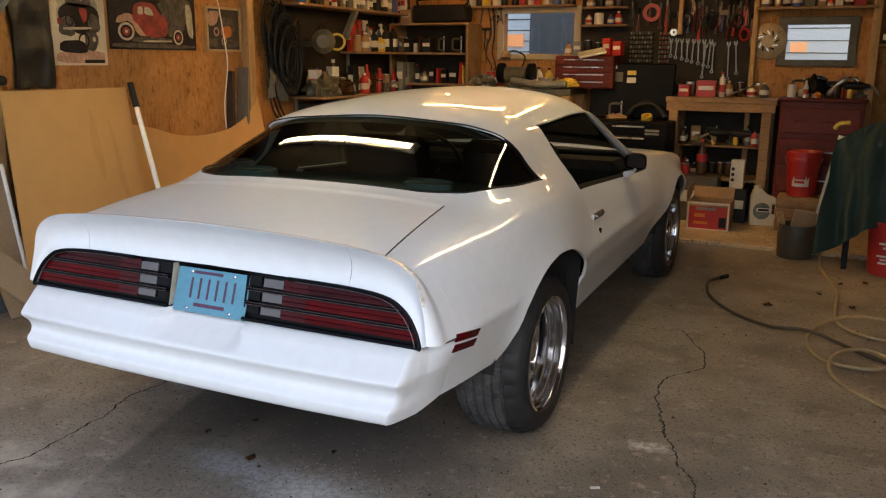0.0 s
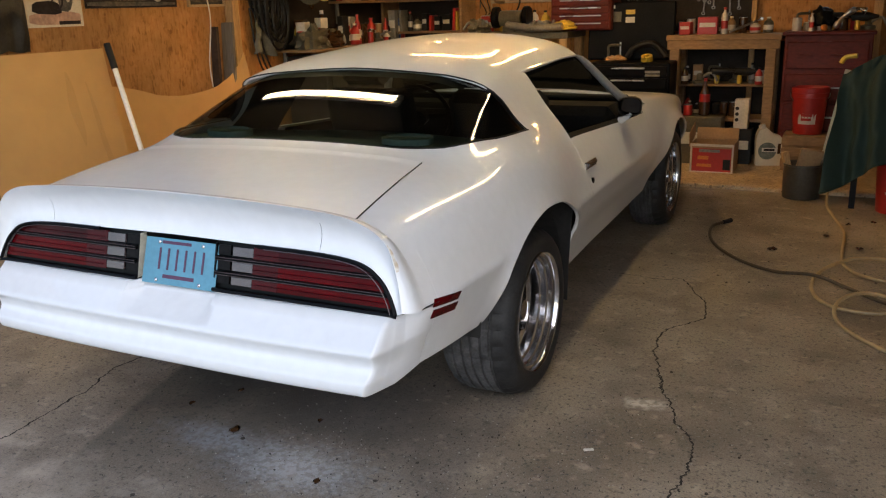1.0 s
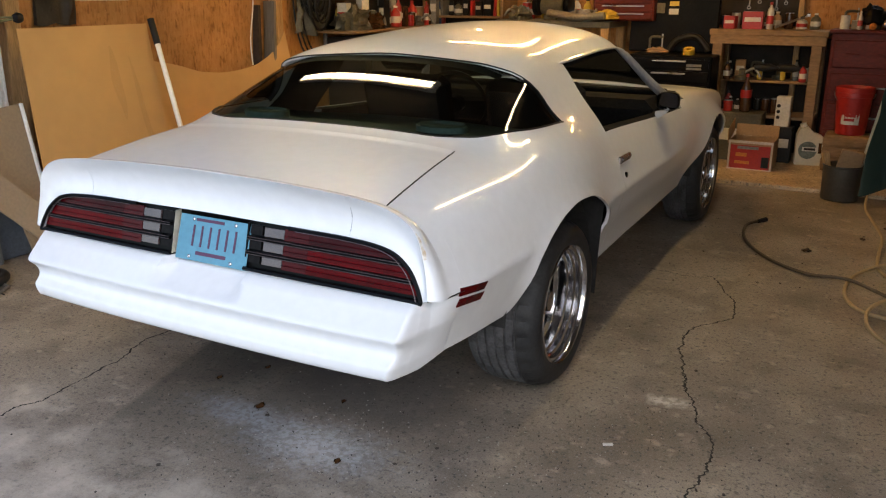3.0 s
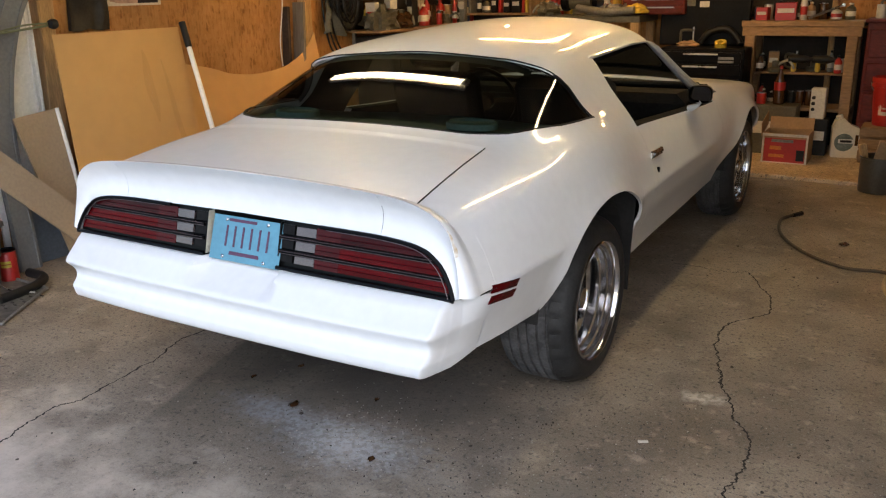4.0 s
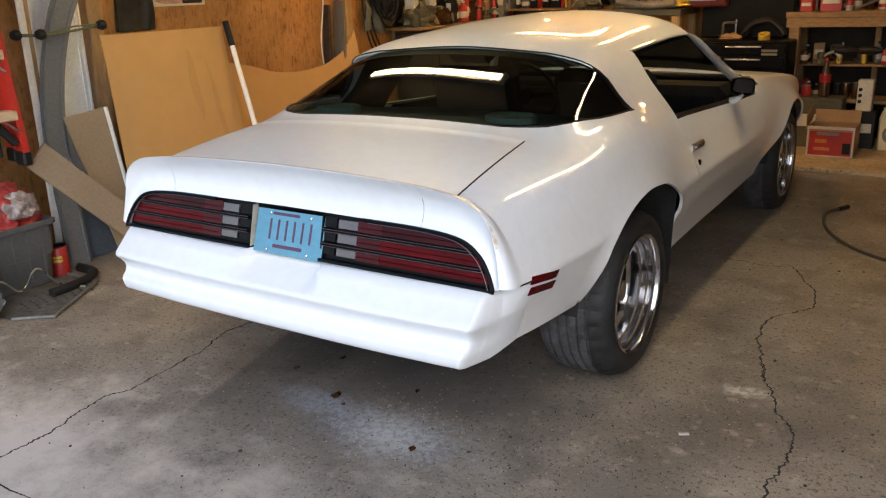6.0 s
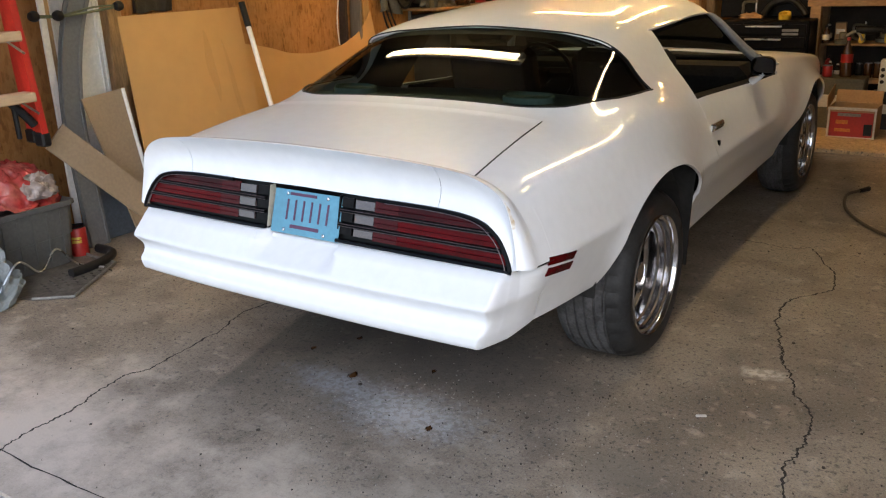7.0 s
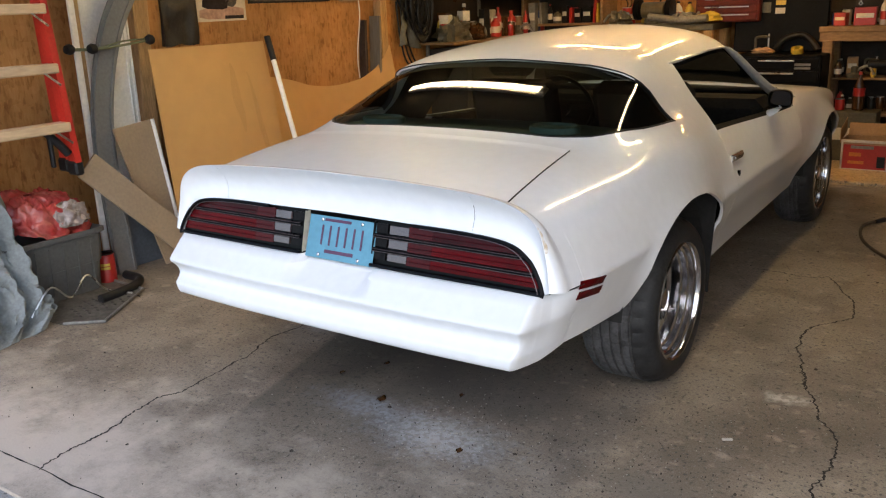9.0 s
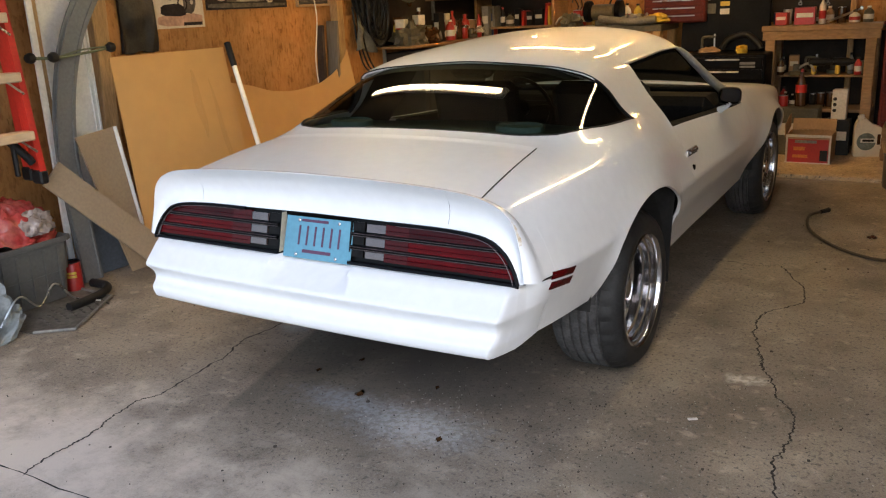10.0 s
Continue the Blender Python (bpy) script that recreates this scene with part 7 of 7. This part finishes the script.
fill(1.36, 1.95, 5.22, 1.166, 0.12, 52, "tto")
fill(-1.62, -0.70, 5.32, 1.20, 0.22, 53, "otobt")
# dresser
dr = thing("dresser", "dark maroon chest of drawers used for tools", "dresser", (1.66, 5.25, 0))
part("body", Mesh().box((1.665, 5.27, 0.585), (0.68, 0.42, 1.11), 0.008), M_brick, dr)
part("top", Mesh().box((1.665, 5.26, 1.15), (0.72, 0.46, 0.03), 0.008), M_brick, dr)
for z in (0.20, 0.45, 0.70, 0.97):
    d = part("drawer", Mesh().box((1.665, 5.055, z), (0.63, 0.022, 0.225), 0.008), M_brick, dr)
    part("pull", Mesh().box((1.74, 5.038, z), (0.10, 0.016, 0.014), 0.004), M_steel if z < 0.8 else M_brick, d)
    part("pull", Mesh().box((1.50, 5.038, z), (0.10, 0.016, 0.014), 0.004), M_brick, d)
fill(1.36, 1.95, 5.34, 1.166, 0.17, 51, "oto")
solid("cap", heap(1.60, 5.2, 1.26, 0.09, 0.08, 0.10, 6, 0.4, 20), M_toolblack, "black cap lying on the dresser", "cap", smooth=True)
solid("chrome_tap", Mesh().tube(curve([(1.70, 5.16, 1.19), (1.76, 5.16, 1.28), (1.86, 5.18, 1.34), (1.93, 5.18, 1.32)], 16), [0.02 + 0.008 * math.sin(i) for i in range(16)], 10), M_steel, "bright chrome fitting leaning on the dresser", "fitting", smooth=True)
solid("orange_ball", Mesh().lathe([(0.004, 0), (0.022, 0.006), (0.03, 0.028), (0.022, 0.05), (0.004, 0.056)], 16, Matrix.Translation((1.62, 5.1, 1.166))), M_orange, "small orange ball on the dresser", "ball", smooth=True)
bottle(1.52, 5.12, 1.166, 0.15, 0.02, "white", "white")
# ring disc on the wall
disc = thing("brake_disc", "bronze-coloured slotted disc hung on the wall", "disc", (1.14, 5.47, 1.66))
part("plate", Mesh().lathe([(0.02, -0.012), (0.160, -0.012), (0.165, 0.0), (0.160, 0.012), (0.115, 0.016), (0.09, 0.022), (0.02, 0.02)], 40, pose(1.14, 5.475, 1.66, 90)), material("bronze disc", (0.28, 0.19, 0.10), rough=0.4, metal=0.7, vary=0.3), disc, smooth=True)
for k in range(12):
    a = 2 * math.pi * k / 12
    part("slot", Mesh().box((0, 0, 0.022), (0.045, 0.012, 0.006), 0.001, pose(1.14, 5.475, 1.66, 90) @ pose(0, 0, 0, 0, 0, math.degrees(a)) @ pose(0.075, 0, 0, 0, 0, 35)), M_steel if k % 2 else M_toolblack, disc)
sh = shelf("long_shelf", (1.52, 5.40, 1.945), (1.0, 0.2, 0.024), "pine shelf above the window with cans")
fill(1.06, 1.98, 5.40, 1.957, 0.2, 61, "btcb")
slab("post", Mesh().box((2.02, 5.42, CH / 2), (0.07, 0.14, CH - 0.01), 0.004), M_stud, "pine corner post beside the dresser", "post")
shelf("side_shelf", (2.25, 5.36, 1.62), (0.38, 0.26, 0.022), "pine shelf beyond the corner post")
fill(2.08, 2.42, 5.36, 1.632, 0.18, 62, "bb")
# added board: paints the shade behind the small shelves
slab("shelf_backing", Mesh().box((-0.40, 5.490, 1.80), (0.50, 0.012, 0.62), 0.002), M_peg, "dark board added as shade behind the small shelves", "panel")
rnd = random.Random(23)
for i in range(9):
    x, z = -1.72 + 0.024 * i, rnd.uniform(1.62, 2.06)
    ln = rnd.uniform(0.10, 0.24)
    hm = thing("hand_tool", rnd.choice(["rusty bar clamp", "dark pipe wrench", "old iron caulking gun"]) + " hung on a nail beside the window", "hand tool", (x, 5.46, z))
    part("bar", Mesh().tube([(x, 5.462, z), (x + rnd.uniform(-0.04, 0.04), 5.455, z - ln)], [0.009, 0.007], 7), rnd.choice([M_black, M_brown, M_olive]), hm, smooth=True)
    part("jaw", Mesh().box((x, 5.455, z + 0.01), (rnd.uniform(0.04, 0.09), 0.022, 0.03), 0.006, pose(0, 0, 0)), rnd.choice([M_black, M_olive, M_brown]), hm)
# greasy parts piled on the corner shelf and the bench
for i, (x, y, z, rx, ry, rz) in enumerate(((-2.50, 3.56, 1.20, 0.12, 0.17, 0.12), (-2.48, 3.84, 1.18, 0.10, 0.12, 0.09), (-1.50, 5.02, 1.245, 0.10, 0.10, 0.08), (-0.92, 5.14, 1.235, 0.11, 0.08, 0.06))):
    solid("shop_rag", heap(x, y, z, rx, ry, rz, 11 + i, 0.6, 26), (M_olive, M_brown, M_olive, M_zinc)[i], "greasy %s rag heaped among tools on the bench" % ("grey", "brown", "olive", "pale grey")[i], "rag", smooth=True, angle=40)
# loop of dark hose hung in front of the raised cabinet lid
hl = thing("hose_loop", "dark rubber hose loop lying before the cabinet lid", "hose", (0.12, 5.0, 0.95))
part("loop", Mesh().tube(curve([(-0.02, 5.02, 0.96), (0.05, 5.03, 1.05), (0.20, 5.04, 1.08), (0.30, 5.03, 1.0), (0.33, 5.02, 0.955)], 22), 0.028, 10), M_black, hl, smooth=True)
# tin sheets and papers on the wall above
solid("yellow_sign", Mesh().box((-1.0, 5.488, 2.07), (0.42, 0.012, 0.12), 0.003), M_yellow, "yellow board above the window", "sign")
fill(-1.9, -0.7, 5.44, 2.02, 0.12, 63, "t")
shelf("high_shelf", (-1.3, 5.42, 2.01), (1.2, 0.15, 0.02), "thin shelf above the window")

# ---- on the floor before the bench ----
bx = thing("battery_carton", "open cardboard carton with red printed sides", "box", (0.86, 4.62, 0.03))
for px, py, sx, sy in ((0.86, 4.49, 0.36, 0.008), (0.86, 4.76, 0.36, 0.008), (0.684, 4.625, 0.008, 0.27), (1.036, 4.625, 0.008, 0.27)):
    part("side", Mesh().box((px, py, 0.15), (sx, sy, 0.25), 0.002), M_card, bx)
part("base", Mesh().box((0.86, 4.625, 0.03), (0.36, 0.27, 0.006), 0.002), M_card, bx)
part("red_print", Mesh().box((0.86, 4.484, 0.135), (0.32, 0.003, 0.20), 0.001), M_red, bx)
for a, b, w, h in ((0.86, 0.262, 0.36, 0.022), (0.86, 0.032, 0.36, 0.012), (0.689, 0.15, 0.014, 0.23), (1.031, 0.15, 0.014, 0.23)):
    part("pale_border", Mesh().box((a, 4.481, b), (w, 0.003, h), 0.001), M_label, bx)
part("grey_print", Mesh().box((0.84, 4.4815, 0.215), (0.17, 0.003, 0.025), 0.001), M_zinc, bx)
part("orange_print", Mesh().box((0.79, 4.4815, 0.155), (0.09, 0.003, 0.03), 0.001), M_orange, bx)
part("orange_print", Mesh().box((0.80, 4.4815, 0.09), (0.12, 0.003, 0.025), 0.001), M_orange, bx)
part("black_print", Mesh().box((0.985, 4.4815, 0.10), (0.06, 0.003, 0.09), 0.001), M_black, bx)
part("flap", Mesh().box((0, 0, 0.06), (0.27, 0.006, 0.12), 0.002, pose(0.672, 4.625, 0.275, 0, -14, 90)), M_card, bx)
part("flap", Mesh().box((0, 0, 0.05), (0.35, 0.006, 0.10), 0.002, pose(0.86, 4.765, 0.275, -18, 0, 0)), M_card, bx)
jug = thing("oil_jug", "ivory plastic oil jug with a round dark label", "jug", (1.26, 5.0, 0.03))
t = pose(1.265, 4.98, 0.032, 0, 0, 12)
part("body", Mesh().prism([(-0.105, 0), (0.105, 0), (0.11, 0.02), (0.11, 0.2), (0.095, 0.25), (0.03, 0.275), (-0.03, 0.33), (-0.09, 0.31), (-0.11, 0.25), (-0.11, 0.02)], 0.12, t @ pose(0, 0.06, 0, 90)), M_jug, jug)
part("cap", Mesh().lathe([(0.028, 0), (0.028, 0.035), (0.024, 0.04)], 16, t @ pose(-0.055, 0, 0.315, 0, -18, 0)), M_label, jug, smooth=True)
part("round_label", Mesh().lathe([(0.075, 0), (0.075, 0.002)], 26, t @ pose(-0.015, -0.061, 0.13, 90)), M_teal, jug)
part("label_bar", Mesh().box((0.0, -0.064, 0.14), (0.12, 0.002, 0.035), 0.001, t), M_label, jug)
part("label_bar", Mesh().box((0.0, -0.066, 0.14), (0.09, 0.002, 0.02), 0.001, t), M_black, jug)
part("grip_hole", Mesh().box((0.082, -0.061, 0.15), (0.025, 0.004, 0.09), 0.006, t), M_brown, jug)
st = thing("low_crate", "dark brown wooden crate before the dresser", "crate", (1.57, 4.92, 0.03))
part("body", Mesh().box((1.57, 4.90, 0.18), (0.36, 0.28, 0.30), 0.006), M_shelfw, st)
for z in (0.10, 0.19, 0.28):
    part("slat", Mesh().box((1.57, 4.755, z), (0.37, 0.012, 0.07), 0.004), M_shelfw, st)
bk = thing("red_bucket", "red plastic bucket with a pale printed label", "bucket", (1.57, 4.9, 0.33))
part("pail", Mesh().lathe([(0.11, 0), (0.115, 0.005), (0.138, 0.31), (0.148, 0.312), (0.148, 0.33), (0.146, 0.345), (0.15, 0.35), (0.15, 0.385), (0.14, 0.39), (0.13, 0.37), (0.108, 0.02)], 32, Matrix.Translation((1.57, 4.9, 0.332))), M_red, bk, smooth=True, angle=35)
part("label_panel", Mesh().grid(lambda a, z: Vector((1.57 + (0.127 + 0.06 * (z - 0.17)) * math.cos(a), 4.9 + (0.127 + 0.06 * (z - 0.17)) * math.sin(a), 0.332 + z)), lin(-2.2, -1.05, 12), lin(0.09, 0.24, 4)), M_label, bk)
for z, w0, w1 in ((0.20, -2.05, -1.2), (0.165, -1.9, -1.3), (0.13, -2.0, -1.35)):
    part("print_bar", Mesh().grid(lambda a, q: Vector((1.57 + (0.129 + 0.06 * (q - 0.17)) * math.cos(a), 4.9 + (0.129 + 0.06 * (q - 0.17)) * math.sin(a), 0.332 + q)), lin(w0, w1, 8), [z - 0.011, z + 0.011]), M_red, bk)
part("bail", Mesh().tube([(1.57 + 0.152 * math.cos(a), 4.9 - 0.09 * math.sin(a), 0.67 - 0.10 * math.sin(a)) for a in lin(0, math.pi, 16)], 0.004, 6), M_steel, bk, smooth=True)
pa = thing("metal_pail", "grey galvanised pail holding wood scraps", "pail", (1.61, 3.86, 0.0))
part("shell", Mesh().lathe([(0.125, 0), (0.13, 0.006), (0.135, 0.245), (0.14, 0.25), (0.14, 0.26), (0.132, 0.258), (0.12, 0.02)], 30, Matrix.Translation((1.61, 3.86, 0.002))), M_pail, pa, smooth=True, angle=40)
solid("wood_scrap", Mesh().box((0, 0, 0.12), (0.16, 0.03, 0.26), 0.004, pose(1.62, 3.88, 0.12, 8, 10, 8)), M_card, "cardboard scrap standing in the pail", "scrap")
solid("wood_scrap", Mesh().box((0, 0, 0.12), (0.05, 0.03, 0.30), 0.004, pose(1.54, 3.85, 0.08, -6, -12, 30)), M_stud, "wood offcut standing in the pail", "scrap")

# sawhorse under a green canvas
sw = thing("sawhorse", "dark metal stand under the green canvas", "sawhorse", (2.1, 3.72, 0))
for x in (1.96, 2.5):
    for s in (-1, 1):
        part("leg", Mesh().bar([(x, 3.76 + s * 0.16, 0.0), (x, 3.74 + s * 0.03, 0.86)], (0.04, 0.04)), M_toolblack, sw)
    part("cross_rail", Mesh().bar([(x, 3.61, 0.12), (x, 3.91, 0.12)], (0.03, 0.03)), M_toolblack, sw)
part("beam", Mesh().box((2.25, 3.74, 0.86), (0.7, 0.07, 0.07), 0.006), M_toolblack, sw)


def canvas(u, v):
    """Cloth over a beam: v runs from the front hem over the top to the rear hem."""
    x = 1.82 + 0.85 * u
    a = (v - 0.5) * 2
    top = 0.93 + 0.16 * min(1, max(0, (u - 0.02) / 0.35)) + 0.02 * math.sin(u * 9)
    drop = (abs(a) ** 1.15) * (0.80 + 0.07 * math.sin(u * 7 + 1)) * (0.92 + 0.1 * u)
    f = (0.055 * math.sin(u * 17 + 1.5 * a) + 0.03 * math.sin(u * 41 + 3 * a)) * abs(a) ** 0.7 + 0.05 * noise.noise(Vector((u * 7, v * 5, 0))) + 0.02 * noise.noise(Vector((u * 18, v * 12, 5)))
    return Vector((x - 0.05 * abs(a) * (1 - u) + 0.4 * f, 3.72 + a * 0.26 + f, max(0.03, top - drop)))


cover = thing("canvas_cover", "dark green canvas draped in folds over a stand", "canvas", (2.2, 3.72, 0.9))
part("cloth", Mesh().grid(canvas, lin(0, 1, 90), lin(0, 1, 60)), M_green, cover, smooth=True, thick=0.004, flip=(0, 0, 1), angle=80)
for v in (0.0, 1.0):
    part("hem", Mesh().tube([canvas(u, v) for u in lin(0, 1, 60)], 0.006, 6), M_green, cover, smooth=True)
solid("foam_board", Mesh().bar([(1.74, 3.9, 0.22), (1.86, 3.88, 0.94)], (0.02, 0.06)), M_cream, "cream board leaning on the covered stand", "board")
solid("brass_fitting", Mesh().tube(curve([(1.80, 3.72, 1.0), (1.83, 3.72, 1.04), (1.90, 3.71, 1.05)], 10), 0.016, 8), M_yellow, "brass fitting on the covered stand", "fitting", smooth=True)
gc = thing("paint_bucket", "red plastic bucket with worn pale print, on the floor", "bucket", (2.22, 3.60, 0))
part("pail", Mesh().lathe([(0.125, 0), (0.13, 0.005), (0.15, 0.33), (0.158, 0.332), (0.158, 0.35), (0.156, 0.36), (0.158, 0.38), (0.15, 0.385), (0.14, 0.37), (0.12, 0.02)], 36, Matrix.Translation((2.24, 3.58, 0.002))), M_red, gc, smooth=True, angle=35)
for z, w0, w1 in ((0.24, -2.1, -1.2), (0.21, -1.9, -1.3), (0.15, -2.2, -1.0), (0.125, -2.0, -1.3), (0.10, -2.1, -1.2)):
    part("print_bar", Mesh().grid(lambda a, q: Vector((2.24 + (0.1325 + 0.06 * q) * math.cos(a), 3.58 + (0.1325 + 0.06 * q) * math.sin(a), q)), lin(w0, w1, 8), [z - 0.007, z + 0.007]), M_label, gc)

# air hose
hose = thing("air_hose", "tan air hose in loose loops on the floor", "hose", (1.9, 2.0, 0))
part("run", Mesh().tube(curve([(1.80, 3.80, 0.12), (1.80, 3.62, 0.013), (1.85, 3.3, 0.012), (1.93, 2.85, 0.012), (1.93, 2.45, 0.012), (1.94, 2.14, 0.012), (2.03, 1.95, 0.012), (2.2, 1.88, 0.012), (2.32, 2.02, 0.026), (2.22, 2.20, 0.034), (2.0, 2.18, 0.036), (1.85, 1.98, 0.02), (1.80, 1.72, 0.012),
                               (1.84, 1.48, 0.012), (1.95, 1.36, 0.012), (2.12, 1.34, 0.02), (2.20, 1.46, 0.03), (2.10, 1.58, 0.036), (1.98, 1.52, 0.034), (1.92, 1.32, 0.03), (1.96, 1.12, 0.012), (2.14, 0.88, 0.012), (2.5, 0.6, 0.012)], 260), 0.0095, 8), M_hose, hose, smooth=True)
part("dark_run", Mesh().tube(curve([(1.20, 2.88, 0.013), (1.14, 2.72, 0.011), (1.20, 2.37, 0.011), (1.38, 2.05, 0.011), (1.60, 1.87, 0.011), (1.80, 1.80, 0.034), (1.97, 1.70, 0.014), (2.15, 1.52, 0.011), (2.5, 1.3, 0.011)], 110), 0.0095, 8), M_hosedark, hose, smooth=True)
part("coupler", Mesh().tube([(1.195, 2.86, 0.014), (1.235, 2.93, 0.016)], [0.013, 0.016], 8), M_black, hose, "dark coupler", smooth=True)


# cracks in the slab
def crack(pts, width, seed, jitter=0.006):
    rnd = random.Random(seed)
    line = curve([(x, y, 0) for x, y in pts], len(pts) * 22)
    m, v = Mesh(), []
    off = 0
    for i, p in enumerate(line):
        off = 0.86 * off + rnd.uniform(-jitter, jitter)
        w = width * rnd.uniform(0.35, 1.3) * min(1, i / 4 + 0.2, (len(line) - 1 - i) / 4 + 0.2)
        t = (line[min(i + 1, len(line) - 1)] - line[max(i - 1, 0)]).normalized()
        n = Vector((-t.y, t.x, 0))
        v += [p + n * (off - w) + Vector((0, 0, 0.0015)), p + n * (off + w) + Vector((0, 0, 0.0015))]
    return m.add(v, [[2 * i, 2 * i + 1, 2 * i + 3, 2 * i + 2] for i in range(len(line) - 1)])


CR = [([(1.16, 1.60), (1.32, 1.28), (1.355, 1.04), (1.25, 0.83), (1.23, 0.60), (1.286, 0.38), (1.372, 0.14), (1.45, -0.06), (1.53, -0.236), (1.535, -0.39), (1.52, -0.54), (1.56, -0.75), (1.52, -1.0)], 0.0042, 1),
      ([(-0.5, 0.6), (-0.80, 0.0), (-0.855, -0.416), (-0.794, -0.72), (-0.76, -1.056), (-0.795, -1.22), (-0.748, -1.406), (-0.723, -1.583), (-0.703, -1.733)], 0.0045, 2),
      ([(0.774, 1.573), (0.916, 1.557), (1.065, 1.548), (1.16, 1.6)], 0.003, 3),
      ([(1.30, 0.33), (1.33, 0.22), (1.36, 0.17)], 0.004, 4)]
for pts, w, sd in CR:
    slab("floor_crack", crack(pts, w, sd), M_crack, "dark jagged crack in the concrete", "crack")
slab("floor_joint", crack([(-2.7, -1.745), (-1.5, -1.742), (-0.3, -1.715), (1.0, -1.70), (3.2, -1.69)], 0.003, 9, 0.004), M_crack, "joint between slab and driveway", "joint")
# crumbs, leaf bits and chips on the slab
rnd = random.Random(8)
bits = Mesh()
for i in range(1100):
    x, y = (rnd.uniform(-1.6, 2.3), rnd.uniform(-1.7, 3.4)) if i < 420 else (rnd.gauss(1.0, 0.6), rnd.gauss(-0.8, 0.4))
    r = 0.0020 + 0.006 * rnd.random() ** 3 if i < 260 else 0.0012 + 0.0026 * rnd.random() ** 2
    k = rnd.randint(4, 6)
    bits.prism([(r * rnd.uniform(0.5, 1.4) * math.cos(2 * math.pi * j / k), r * rnd.uniform(0.4, 1.2) * math.sin(2 * math.pi * j / k)) for j in range(k)], rnd.uniform(0.002, 0.005), pose(x, y, 0.001, 0, 0, rnd.uniform(0, 360)))
solid("floor_crumbs", bits, material("brown grit", (0.075, 0.06, 0.047), rough=0.9, vary=0.3), "dark crumbs and grit scattered on the slab", "debris", kind="stuff")
chips = Mesh()
for i in range(760):
    x, y = rnd.gauss(1.65, 0.35), rnd.gauss(-0.1, 0.5)
    if i > 640:
        x, y = rnd.gauss(0.36, 0.13), rnd.gauss(-0.80, 0.12)
    elif i > 360:
        x, y = rnd.gauss(1.0, 0.55), rnd.gauss(-0.85, 0.35)
    elif i > 80:
        x, y = rnd.uniform(-1.2, 2.0), rnd.uniform(-1.6, 1.0)
    chips.box((0, 0, 0.002), (rnd.uniform(0.002, 0.006), rnd.uniform(0.002, 0.005), 0.003), 0.0008, pose(x, y, 0.001, 0, 0, rnd.uniform(0, 360)))
solid("floor_chips", chips, M_chip, "pale chips scattered on the slab", "debris", kind="stuff")
for i, (x, y, r) in enumerate(((-0.012, -0.722, 0.022), (0.47, -0.9, 0.014), (-0.3, -0.62, 0.014), (1.55, 2.35, 0.035), (1.83, 2.75, 0.02), (2.02, 2.5, 0.025), (1.95, 3.1, 0.02), (2.1, 3.2, 0.022), (0.25, -0.55, 0.012), (-0.2, -0.45, 0.014))):
    solid("dry_leaf", Mesh().grid(lambda u, v: Vector((x + r * (u - 0.5) * 1.7 * math.sin(math.pi * (0.12 + 0.76 * v)), y + r * (v - 0.5) * 2, 0.004 + 0.008 * math.sin(3 * u + i) ** 2)), lin(0, 1, 5), lin(0, 1, 6)), M_brown, "curled dark brown leaf on the slab", "leaf", group="leaves on the floor", smooth=True, thick=0.001)
solid("paper_scrap", Mesh().box((0, 0, 0.004), (0.035, 0.012, 0.006), 0.002, pose(1.213, -0.368, 0.002, 0, 0, 30)), M_label, "small white paper scrap on the slab", "paper")
